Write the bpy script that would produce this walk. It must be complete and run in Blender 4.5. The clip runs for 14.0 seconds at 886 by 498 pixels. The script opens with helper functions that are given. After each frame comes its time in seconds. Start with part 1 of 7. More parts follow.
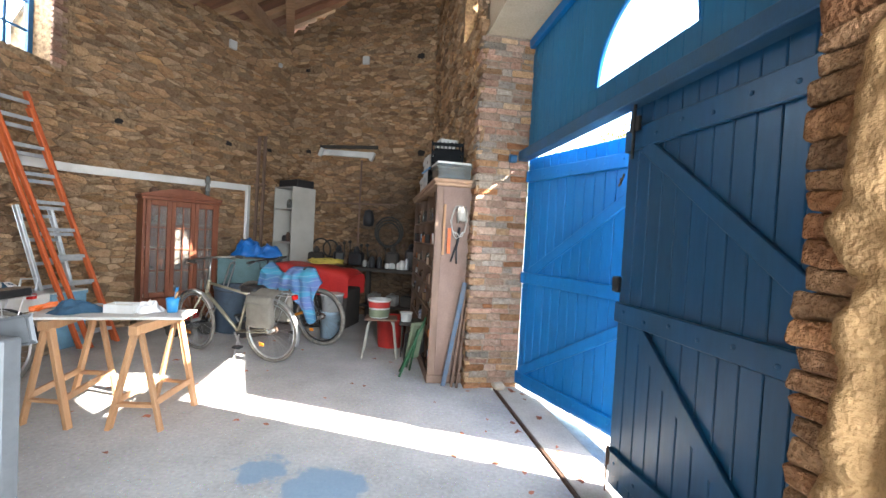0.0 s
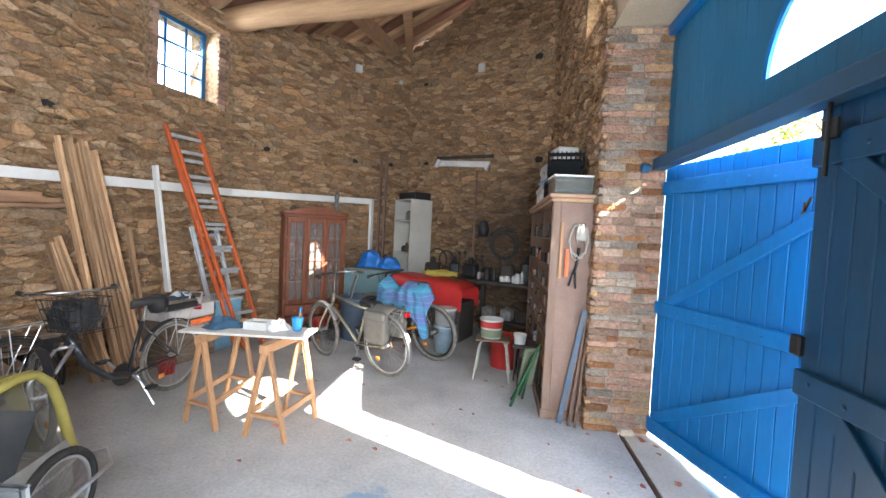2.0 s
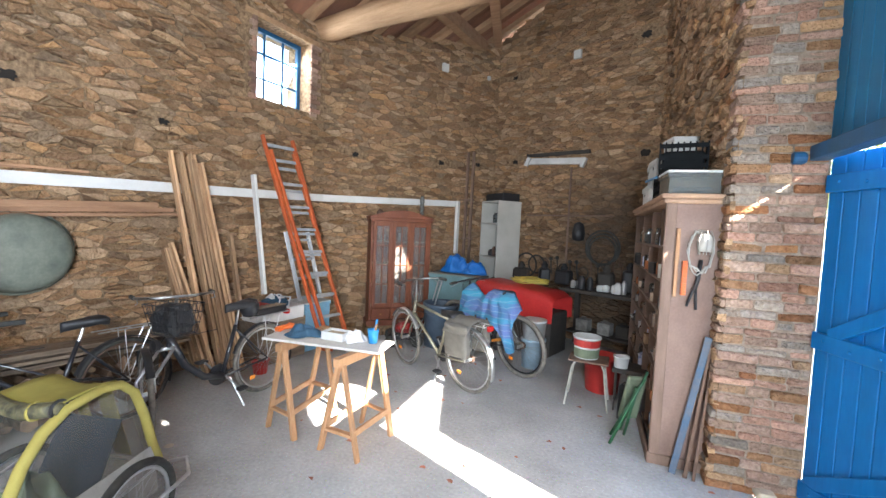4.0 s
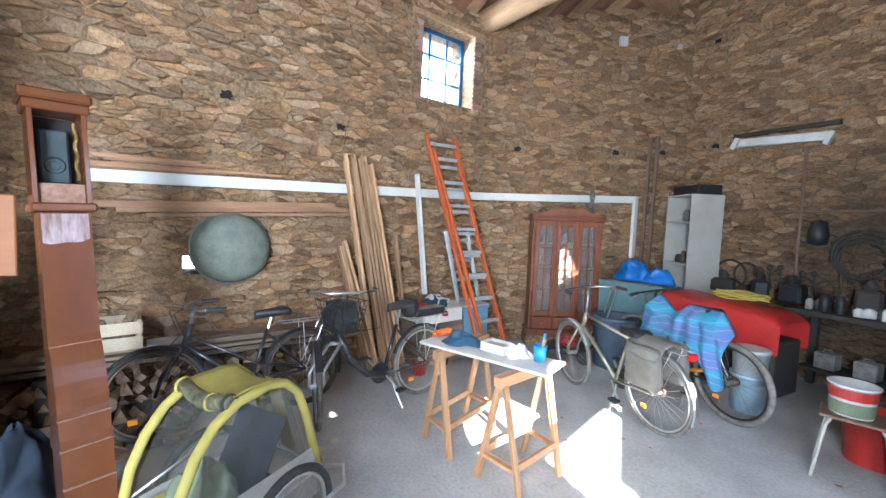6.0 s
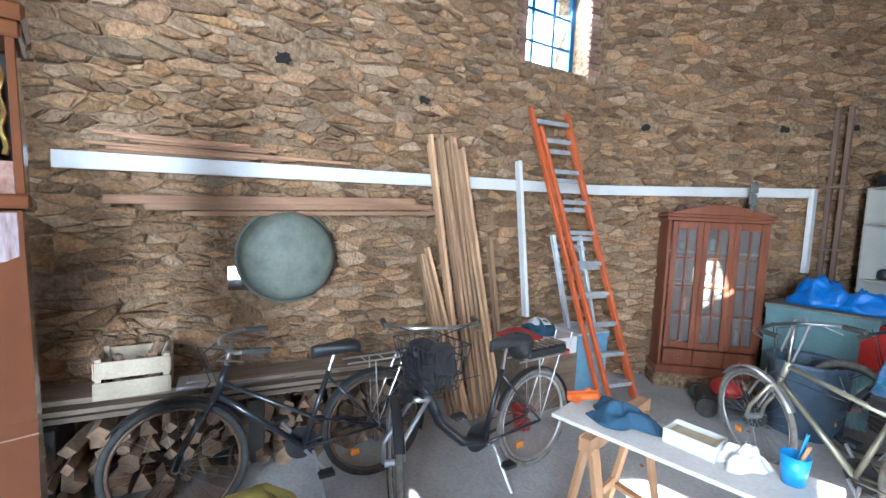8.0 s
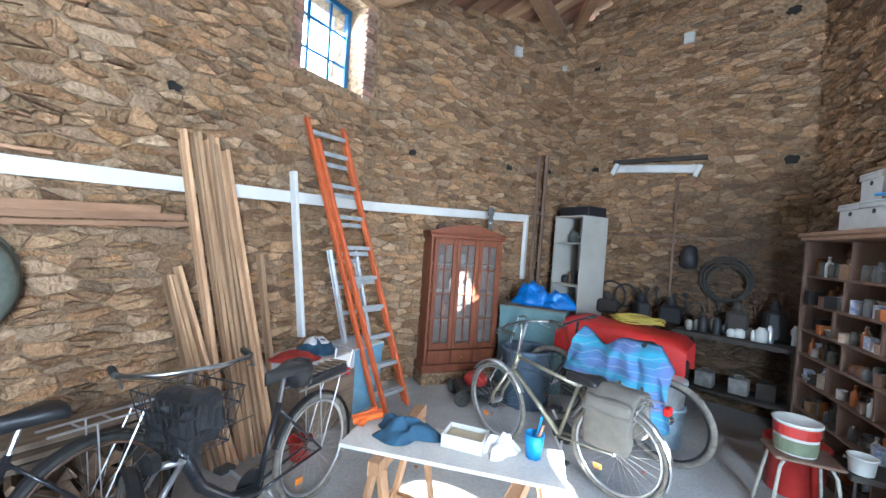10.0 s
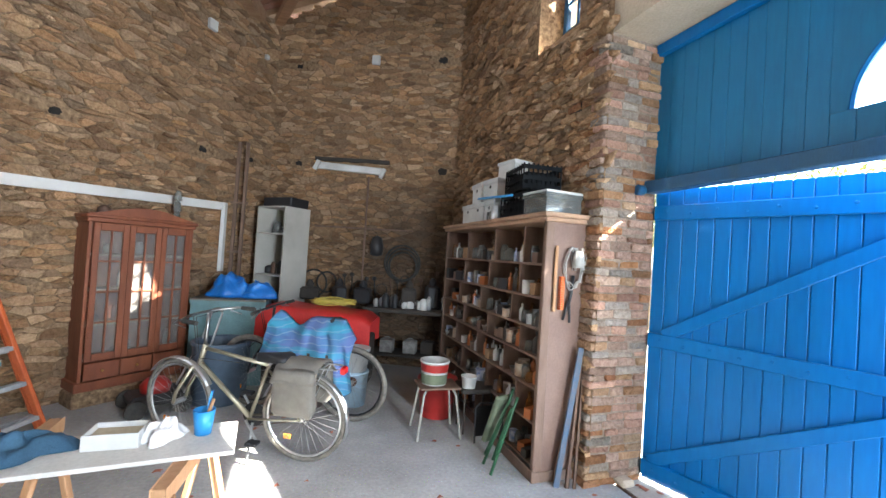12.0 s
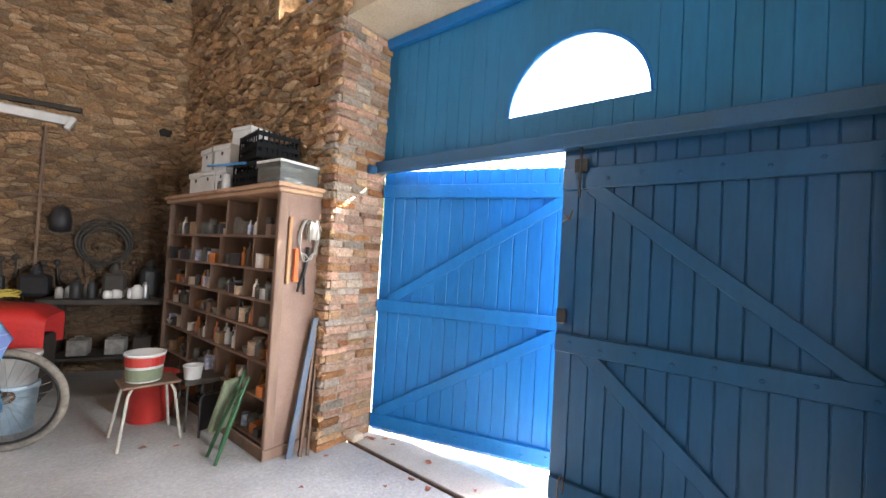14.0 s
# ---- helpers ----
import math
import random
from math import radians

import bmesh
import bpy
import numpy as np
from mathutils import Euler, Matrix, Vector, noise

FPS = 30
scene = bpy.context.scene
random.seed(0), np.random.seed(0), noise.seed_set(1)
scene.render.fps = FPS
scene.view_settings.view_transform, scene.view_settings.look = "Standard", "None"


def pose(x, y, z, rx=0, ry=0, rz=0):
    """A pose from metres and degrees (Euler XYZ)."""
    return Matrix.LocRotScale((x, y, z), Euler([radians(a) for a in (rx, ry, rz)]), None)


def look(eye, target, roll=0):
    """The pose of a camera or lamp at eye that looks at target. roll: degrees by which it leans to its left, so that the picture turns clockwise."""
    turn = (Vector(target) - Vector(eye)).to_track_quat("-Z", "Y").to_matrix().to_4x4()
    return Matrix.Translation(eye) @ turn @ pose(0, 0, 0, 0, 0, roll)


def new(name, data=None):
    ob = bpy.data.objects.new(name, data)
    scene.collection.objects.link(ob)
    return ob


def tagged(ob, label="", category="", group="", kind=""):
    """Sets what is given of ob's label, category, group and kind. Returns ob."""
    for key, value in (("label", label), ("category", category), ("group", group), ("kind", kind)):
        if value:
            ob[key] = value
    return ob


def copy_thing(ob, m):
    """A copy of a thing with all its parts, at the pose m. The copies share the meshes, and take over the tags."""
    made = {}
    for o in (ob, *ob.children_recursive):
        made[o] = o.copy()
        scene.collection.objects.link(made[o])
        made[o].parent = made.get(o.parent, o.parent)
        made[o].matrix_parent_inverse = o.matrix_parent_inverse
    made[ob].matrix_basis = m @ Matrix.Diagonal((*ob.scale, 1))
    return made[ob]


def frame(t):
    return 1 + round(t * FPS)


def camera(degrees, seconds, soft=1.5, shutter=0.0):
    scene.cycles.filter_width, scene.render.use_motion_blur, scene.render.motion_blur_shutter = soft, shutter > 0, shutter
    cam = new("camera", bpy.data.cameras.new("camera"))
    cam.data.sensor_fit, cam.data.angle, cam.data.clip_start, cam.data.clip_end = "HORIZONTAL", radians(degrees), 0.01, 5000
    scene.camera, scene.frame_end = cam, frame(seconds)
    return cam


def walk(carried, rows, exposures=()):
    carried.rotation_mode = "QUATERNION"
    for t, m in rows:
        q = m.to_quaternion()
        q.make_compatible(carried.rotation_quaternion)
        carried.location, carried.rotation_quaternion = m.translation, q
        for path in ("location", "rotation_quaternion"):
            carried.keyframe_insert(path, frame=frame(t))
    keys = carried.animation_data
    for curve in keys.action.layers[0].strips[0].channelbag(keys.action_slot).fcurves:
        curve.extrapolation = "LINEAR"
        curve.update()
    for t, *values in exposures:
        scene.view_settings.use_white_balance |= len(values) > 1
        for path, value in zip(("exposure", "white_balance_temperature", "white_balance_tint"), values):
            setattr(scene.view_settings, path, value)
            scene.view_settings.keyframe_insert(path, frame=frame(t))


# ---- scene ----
cam = camera(94.5, 14.0)
METRES, EYE, TILT, LEAN, TURN = 3.4, 1.36, 0.0, 0.0, 0.0
PATH = [
    (0, (0.087, 0.046, 1.444), (0.01, 2.044, 1.392), 3.1),
    (0.5, (0.082, 0.05, 1.493), (-0.058, 2.044, 1.437), 3.1),
    (1, (0.097, 0.089, 1.544), (-0.176, 2.07, 1.481), 3.0),
    (1.5, (0.099, 0.191, 1.601), (-0.329, 2.143, 1.529), 3.0),
    (2, (0.117, 0.299, 1.645), (-0.53, 2.19, 1.56), 2.8),
    (2.2, (0.111, 0.34, 1.646), (-0.605, 2.205, 1.557), 2.7),
    (4.3, (0.014, 0.675, 1.72), (-1.106, 2.328, 1.609), 2.6),
    (4.5, (-0.008, 0.69, 1.718), (-1.189, 2.3, 1.606), 2.6),
    (5, (-0.085, 0.738, 1.713), (-1.443, 2.201, 1.592), 2.5),
    (5.5, (-0.215, 0.813, 1.708), (-1.721, 2.123, 1.581), 2.4),
    (6, (-0.343, 0.947, 1.672), (-1.938, 2.146, 1.541), 2.4),
    (6.5, (-0.581, 1.128, 1.604), (-2.256, 2.213, 1.473), 2.3),
    (7, (-0.946, 1.192, 1.615), (-2.718, 2.109, 1.476), 2.3),
    (7.2, (-1.082, 1.207, 1.624), (-2.879, 2.074, 1.482), 2.3),
    (9.3, (-1.628, 1.346, 1.743), (-3.036, 2.763, 1.642), 3.8),
    (9.5, (-1.631, 1.332, 1.733), (-2.921, 2.858, 1.657), 3.9),
    (10, (-1.57, 1.272, 1.731), (-2.589, 2.993, 1.687), 4.0),
    (10.5, (-1.514, 1.207, 1.727), (-2.264, 3.061, 1.708), 3.8),
    (11, (-1.467, 1.153, 1.715), (-1.917, 3.101, 1.713), 3.7),
    (11.5, (-1.382, 1.124, 1.688), (-1.49, 3.121, 1.704), 3.7),
    (12, (-1.302, 1.114, 1.644), (-1.056, 3.099, 1.679), 3.7),
    (12.5, (-1.252, 1.091, 1.618), (-0.691, 3.011, 1.663), 3.6),
    (13, (-1.213, 1.058, 1.606), (-0.39, 2.88, 1.651), 3.4),
    (13.5, (-1.159, 1.007, 1.576), (-0.099, 2.702, 1.623), 3.4),
    (14, (-1.115, 0.998, 1.531), (0.151, 2.545, 1.58), 3.3),
]
EXPOSURES = [(0.0, 3.75, 6450, 10), (1.5, 3.80, 6400, 11), (4.3, 3.95, 6200, 10), (5.5, 4.10, 5900, 8), (7.0, 4.20, 5450, 6), (9.5, 4.24, 5450, 6), (10.5, 4.33, 5350, 4), (11.5, 4.14, 5850, 6), (12.5, 3.88, 6400, 12), (14.0, 4.10, 7000, 15)]
walk(cam, [(t, look(eye, target, roll)) for t, eye, target, roll in PATH], EXPOSURES)

# ---- light ----
SUN_TO = Vector((0.970, -0.240, 0.685)).normalized()
world = bpy.data.worlds.new("world")
scene.world = world
world.use_nodes = True
wn = world.node_tree.nodes
sky = wn.new("ShaderNodeTexSky")
sky.sky_type = 'NISHITA'
sky.sun_disc = False
sky.sun_elevation = math.asin(SUN_TO.z)
sky.sun_rotation = math.atan2(SUN_TO.x, SUN_TO.y)
world.node_tree.links.new(sky.outputs[0], wn["Background"].inputs[0])
wn["Background"].inputs[1].default_value = 0.15
sun = new("sun", bpy.data.lights.new("sun", "SUN"))
sun.data.energy, sun.data.angle, sun.data.color = 5.0, radians(0.5), (1.0, 0.93, 0.82)
sun.matrix_world = look((0, 0, 0), -SUN_TO)
scene.view_settings.exposure = 3.2


# area lamps: sky light at the window, fill at an added side opening
def opening_light(name, m, w, h, watts, color=(0.86, 0.93, 1.0)):
    ob = new(name, bpy.data.lights.new(name, "AREA"))
    ob.data.shape, ob.data.size, ob.data.size_y, ob.data.energy, ob.data.color = 'RECTANGLE', w, h, watts, color
    ob.matrix_world = m
    return ob


# fill lamp at an unseen opening, added to brighten the long wall
opening_light("added_side_fill", look((1.12, -0.62, 1.85), (-2.6, 3.2, 1.9)), 1.7, 3.0, 62.0, (0.82, 0.91, 1.0))
opening_light("window_skylight", look((-5.0, 4.2, 3.72), (-0.4, 4.9, 1.0)), 0.7, 0.8, 4.0)


# ---- materials ----
def rgb(r, g, b):
    return (r, g, b, 1.0)


def material(name, color, rough=0.7, metal=0.0, color2=None, scale=8.0, bump=0.2, fine=60.0, stretch=(1, 1, 1), vary=0.0, spec=0.5, island=False, alpha=1.0, trans=0.0, ior=1.45, coat=0.0, dirt=None):
    m = bpy.data.materials.new(name)
    m.use_nodes = True
    nt = m.node_tree
    n, l = nt.nodes, nt.links
    b = n["Principled BSDF"]
    b.inputs["Roughness"].default_value = rough
    b.inputs["Metallic"].default_value = metal
    b.inputs["Specular IOR Level"].default_value = spec
    b.inputs["Coat Weight"].default_value = coat
    b.inputs["Transmission Weight"].default_value = trans
    b.inputs["IOR"].default_value = ior
    b.inputs["Alpha"].default_value = alpha
    tc = n.new("ShaderNodeTexCoord")
    mp = n.new("ShaderNodeMapping")
    mp.inputs["Scale"].default_value = stretch
    l.new(tc.outputs["Object"], mp.inputs[0])
    big = n.new("ShaderNodeTexNoise")
    big.inputs["Scale"].default_value = scale
    big.inputs["Detail"].default_value = 5
    big.inputs["Roughness"].default_value = 0.6
    l.new(mp.outputs[0], big.inputs["Vector"])
    small = n.new("ShaderNodeTexNoise")
    small.inputs["Scale"].default_value = fine
    small.inputs["Detail"].default_value = 4
    l.new(mp.outputs[0], small.inputs["Vector"])
    ramp = n.new("ShaderNodeMapRange")
    ramp.inputs[1].default_value, ramp.inputs[2].default_value = 0.32, 0.68
    l.new(big.outputs[0], ramp.inputs[0])
    mix = n.new("ShaderNodeMix")
    mix.data_type = 'RGBA'
    c2 = color2 or tuple(c * 0.72 for c in color)
    mix.inputs[6].default_value, mix.inputs[7].default_value = rgb(*color), rgb(*c2)
    l.new(ramp.outputs[0], mix.inputs[0])
    hsv = n.new("ShaderNodeHueSaturation")
    l.new(mix.outputs[2], hsv.inputs["Color"])
    val = n.new("ShaderNodeMapRange")
    val.inputs[3].default_value, val.inputs[4].default_value = (0.94, 1.06) if bump < 0.08 else (0.78, 1.22)
    l.new(small.outputs[0], val.inputs[0])
    out = val.outputs[0]
    if vary:
        if island:
            g = n.new("ShaderNodeNewGeometry")
            ri = g.outputs["Random Per Island"]
        else:
            ri = n.new("ShaderNodeObjectInfo").outputs["Random"]
        vr = n.new("ShaderNodeMapRange")
        vr.inputs[3].default_value, vr.inputs[4].default_value = 1 - vary, 1 + vary
        l.new(ri, vr.inputs[0])
        mu = n.new("ShaderNodeMath")
        mu.operation = 'MULTIPLY'
        l.new(out, mu.inputs[0])
        l.new(vr.outputs[0], mu.inputs[1])
        out = mu.outputs[0]
    l.new(out, hsv.inputs["Value"])
    l.new(hsv.outputs[0], b.inputs["Base Color"])
    rr = n.new("ShaderNodeMapRange")
    rr.inputs[3].default_value, rr.inputs[4].default_value = max(0.02, rough - 0.1), min(1.0, rough + 0.1)
    l.new(big.outputs[0], rr.inputs[0])
    l.new(rr.outputs[0], b.inputs["Roughness"])
    if bump:
        bp = n.new("ShaderNodeBump")
        bp.inputs["Strength"].default_value = bump
        bp.inputs["Distance"].default_value = 0.01
        ad = n.new("ShaderNodeMath")
        ad.operation = 'ADD'
        l.new(big.outputs[0], ad.inputs[0])
        l.new(small.outputs[0], ad.inputs[1])
        l.new(ad.outputs[0], bp.inputs["Height"])
        l.new(bp.outputs[0], b.inputs["Normal"])
    return m


def dark_patch(m, centre=(-0.9, 7.0, 1.15), size=1.25):
    """A ragged dark patch on the wall round the workbench."""
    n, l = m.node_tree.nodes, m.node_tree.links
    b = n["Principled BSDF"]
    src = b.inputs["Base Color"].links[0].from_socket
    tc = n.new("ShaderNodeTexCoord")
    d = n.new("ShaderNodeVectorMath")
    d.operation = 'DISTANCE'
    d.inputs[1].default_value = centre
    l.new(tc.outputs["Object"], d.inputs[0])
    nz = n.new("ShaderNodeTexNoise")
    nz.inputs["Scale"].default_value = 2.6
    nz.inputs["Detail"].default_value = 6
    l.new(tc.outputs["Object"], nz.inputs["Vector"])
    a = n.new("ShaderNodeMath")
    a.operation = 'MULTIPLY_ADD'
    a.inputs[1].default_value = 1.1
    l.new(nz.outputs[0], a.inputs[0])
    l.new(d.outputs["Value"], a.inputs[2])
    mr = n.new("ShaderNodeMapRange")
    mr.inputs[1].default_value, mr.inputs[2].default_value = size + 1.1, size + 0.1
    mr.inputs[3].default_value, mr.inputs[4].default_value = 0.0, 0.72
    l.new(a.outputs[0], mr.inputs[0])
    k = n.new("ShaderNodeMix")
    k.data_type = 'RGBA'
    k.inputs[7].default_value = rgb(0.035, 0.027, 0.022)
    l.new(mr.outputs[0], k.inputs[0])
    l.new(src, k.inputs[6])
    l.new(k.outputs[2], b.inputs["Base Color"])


def stone_material(name, cols, island, bright=1.0):
    """Rubble stone: a palette picked by the random number of each stone, with veins and grain."""
    m = material(name, (0.3, 0.2, 0.12), 0.9, bump=1.0, scale=20, fine=48, vary=0.36, island=island, spec=0.2)
    nt = m.node_tree
    n, l = nt.nodes, nt.links
    for nd in n:
        if nd.bl_idname == "ShaderNodeBump":
            nd.inputs["Distance"].default_value = 0.034
        if nd.bl_idname == "ShaderNodeMapRange" and abs(nd.inputs[3].default_value - 0.78) < 0.001:
            nd.inputs[3].default_value, nd.inputs[4].default_value = 0.60, 1.42
    rnd = None
    for nd in n:
        if nd.bl_idname == ("ShaderNodeNewGeometry" if island else "ShaderNodeObjectInfo"):
            rnd = nd.outputs["Random Per Island" if island else "Random"]
    cr = n.new("ShaderNodeValToRGB")
    el = cr.color_ramp.elements
    while len(el) < len(cols):
        el.new(0.5)
    for k, c in enumerate(cols):
        el[k].position = k / (len(cols) - 1)
        el[k].color = rgb(*[v * bright for v in c])
    sc = n.new("ShaderNodeMath")
    sc.operation = 'MULTIPLY'
    sc.inputs[1].default_value = 7.31
    fr = n.new("ShaderNodeMath")
    fr.operation = 'FRACT'
    l.new(rnd, sc.inputs[0])
    l.new(sc.outputs[0], fr.inputs[0])
    l.new(fr.outputs[0], cr.inputs[0])
    for nd in n:
        if nd.bl_idname == "ShaderNodeMix":
            l.new(cr.outputs[0], nd.inputs[6])
            dk = n.new("ShaderNodeMix")
            dk.data_type = 'RGBA'
            dk.blend_type = 'MULTIPLY'
            dk.inputs[0].default_value = 0.55
            l.new(cr.outputs[0], dk.inputs[6])
            dk.inputs[7].default_value = rgb(0.5, 0.42, 0.36)
            l.new(dk.outputs[2], nd.inputs[7])
            break
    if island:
        dark_patch(m)
    return m


STONES = [(0.44, 0.275, 0.152), (0.38, 0.228, 0.126), (0.475, 0.318, 0.184), (0.35, 0.212, 0.122), (0.51, 0.365, 0.236), (0.41, 0.235, 0.120), (0.40, 0.288, 0.190), (0.27, 0.165, 0.098), (0.45, 0.265, 0.128)]
M_stone = stone_material("rubble_stone", STONES, False)
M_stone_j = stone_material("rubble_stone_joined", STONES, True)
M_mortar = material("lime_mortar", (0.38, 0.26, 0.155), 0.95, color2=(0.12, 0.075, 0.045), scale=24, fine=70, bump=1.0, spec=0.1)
dark_patch(M_mortar)
BRICKS = [(0.42, 0.26, 0.19), (0.38, 0.22, 0.16), (0.45, 0.32, 0.25), (0.36, 0.24, 0.18), (0.40, 0.29, 0.22)]
M_brick = stone_material("old_brick", BRICKS, False)
M_orange_brick = stone_material("worn_orange_brick", [(0.33, 0.165, 0.075), (0.28, 0.125, 0.06), (0.33, 0.19, 0.10), (0.25, 0.14, 0.075)], False)
SLATES = [(0.32, 0.28, 0.24), (0.26, 0.23, 0.20), (0.37, 0.31, 0.25), (0.34, 0.29, 0.24)]
M_slate = stone_material("grey_slate_stone", SLATES, False)
M_white = material("white_paint", (0.70, 0.70, 0.69), 0.5, color2=(0.60, 0.59, 0.56), scale=3, bump=0.05)
M_plaster = material("beige_plaster", (0.55, 0.47, 0.36), 0.9, color2=(0.45, 0.37, 0.27), scale=3, bump=0.4)
M_grey_wall = material("grey_white_plaster", (0.55, 0.53, 0.48), 0.9, color2=(0.42, 0.40, 0.36), scale=2, bump=0.4)
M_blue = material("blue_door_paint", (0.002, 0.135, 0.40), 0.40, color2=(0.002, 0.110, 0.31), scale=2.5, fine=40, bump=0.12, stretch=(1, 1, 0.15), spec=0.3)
M_blue_frame = material("blue_frame_paint", (0.012, 0.085, 0.19), 0.45, scale=3, bump=0.1)
M_roofwood = material("reddish_roof_board", (0.30, 0.135, 0.075), 0.85, color2=(0.22, 0.11, 0.07), scale=4, stretch=(0.3, 3, 1), bump=0.3, vary=0.3, island=True)
M_rafter = material("rafter_wood", (0.42, 0.26, 0.145), 0.8, color2=(0.31, 0.18, 0.10), scale=4, stretch=(0.4, 3, 3), bump=0.3, vary=0.2)
M_beam = material("old_oak_beam", (0.46, 0.29, 0.16), 0.8, color2=(0.32, 0.19, 0.10), scale=5, stretch=(0.3, 3, 3), bump=0.6)
M_dark = material("painted_recess_shade", (0.02, 0.017, 0.015), 0.95, bump=0)
M_gravel = material("pale_gravel", (0.55, 0.52, 0.46), 0.95, color2=(0.42, 0.40, 0.35), scale=9, bump=0.5)
M_steel = material("rusty_steel", (0.16, 0.10, 0.07), 0.6, 0.6, color2=(0.10, 0.06, 0.045), scale=30)
M_galv = material("galvanised_steel", (0.55, 0.56, 0.56), 0.4, 0.9, color2=(0.42, 0.43, 0.43), scale=10, bump=0.1)


def concrete_floor():
    m = material("worn_concrete_floor", (0.462, 0.462, 0.452), 0.85, color2=(0.325, 0.325, 0.315), scale=1.6, fine=38, bump=0.45, spec=0.3)
    nt = m.node_tree
    n, l = nt.nodes, nt.links
    b = n["Principled BSDF"]
    src = b.inputs["Base Color"].links[0].from_socket
    tc = n.new("ShaderNodeTexCoord")
    for nd in n:
        if nd.bl_idname == "ShaderNodeMapRange" and abs(nd.inputs[3].default_value - 0.78) < 0.001:
            nd.inputs[3].default_value, nd.inputs[4].default_value = 0.70, 1.30
    # pebble specks
    vo = n.new("ShaderNodeTexVoronoi")
    vo.inputs["Scale"].default_value = 70
    l.new(tc.outputs["Object"], vo.inputs["Vector"])
    th = n.new("ShaderNodeMath")
    th.operation = 'LESS_THAN'
    th.inputs[1].default_value = 0.16
    l.new(vo.outputs["Distance"], th.inputs[0])
    mx = n.new("ShaderNodeMix")
    mx.data_type = 'RGBA'
    l.new(th.outputs[0], mx.inputs[0])
    l.new(src, mx.inputs[6])
    l.new(vo.outputs["Color"], mx.inputs[7])
    soft = n.new("ShaderNodeMix")
    soft.data_type = 'RGBA'
    soft.inputs[0].default_value = 0.6
    l.new(src, soft.inputs[6])
    l.new(mx.outputs[2], soft.inputs[7])
    # two spills of blue paint
    last = soft.outputs[2]
    for cx, cy, r in ((-1.02, 2.42, 0.17), (-0.60, 2.28, 0.26)):
        d = n.new("ShaderNodeVectorMath")
        d.operation = 'DISTANCE'
        d.inputs[1].default_value = (cx, cy, 0)
        nz = n.new("ShaderNodeTexNoise")
        nz.inputs["Scale"].default_value = 9
        nz.inputs["Detail"].default_value = 4
        l.new(tc.outputs["Object"], d.inputs[0])
        l.new(tc.outputs["Object"], nz.inputs["Vector"])
        a = n.new("ShaderNodeMath")
        a.operation = 'MULTIPLY_ADD'
        a.inputs[1].default_value = 0.28
        l.new(nz.outputs[0], a.inputs[0])
        l.new(d.outputs["Value"], a.inputs[2])
        mr = n.new("ShaderNodeMapRange")
        mr.inputs[1].default_value, mr.inputs[2].default_value = r + 0.14, r + 0.09
        mr.inputs[3].default_value, mr.inputs[4].default_value = 0.0, 0.75
        l.new(a.outputs[0], mr.inputs[0])
        k = n.new("ShaderNodeMix")
        k.data_type = 'RGBA'
        k.inputs[7].default_value = rgb(0.16, 0.27, 0.38)
        l.new(mr.outputs[0], k.inputs[0])
        l.new(last, k.inputs[6])
        last = k.outputs[2]
    l.new(last, b.inputs["Base Color"])
    return m


M_floor = concrete_floor()


HOLES = (("L", 2.85, 2.66, 0.09), ("L", 1.72, 2.76, 0.11), ("L", 5.46, 2.76, 0.10), ("L", 7.0, 2.81, 0.10), ("L", 7.76, 2.86, 0.09), ("B", 0.45, 2.92, 0.10), ("B", 0.36, 4.42, 0.08), ("B", 2.58, 4.53, 0.13), ("B", 2.68, 2.88, 0.14), ("R", 2.75, 2.95, 0.11))


# ---- mesh helpers ----
def mesh_ob(name, verts, faces, mat, parent=None, label="", smooth=False):
    me = bpy.data.meshes.new(name)
    me.from_pydata([tuple(v) for v in verts], [], faces)
    me.materials.append(mat)
    if smooth:
        me.shade_smooth()
    me.update()
    ob = new(name, me)
    if parent:
        ob.parent = parent
    return tagged(ob, label)


def part(name, bm, mat, parent=None, label="", smooth=False):
    me = bpy.data.meshes.new(name)
    bmesh.ops.recalc_face_normals(bm, faces=bm.faces)
    bm.to_mesh(me)
    bm.free()
    me.materials.append(mat)
    if smooth:
        me.shade_smooth()
    ob = new(name, me)
    if parent:
        ob.parent = parent
    return tagged(ob, label)


def thing(name, label, category, m=None, group=""):
    e = new(name)
    e.empty_display_size = 0.1
    if m is not None:
        e.matrix_world = m
    return tagged(e, label, category, group)


def box(bm, x0, x1, y0, y1, z0, z1, bevel=0.0, m=None):
    """A block with bevelled edges, added to bm."""
    r = bmesh.ops.create_cube(bm, size=1.0)
    vs = r["verts"]
    for v in vs:
        v.co = Vector(((x0 + x1) / 2 + v.co.x * (x1 - x0), (y0 + y1) / 2 + v.co.y * (y1 - y0), (z0 + z1) / 2 + v.co.z * (z1 - z0)))
        if m is not None:
            v.co = m @ v.co
    if bevel:
        es = list({e for v in vs for e in v.link_edges})
        bmesh.ops.bevel(bm, geom=es, offset=bevel, segments=1, profile=0.5, affect='EDGES')
    return bm


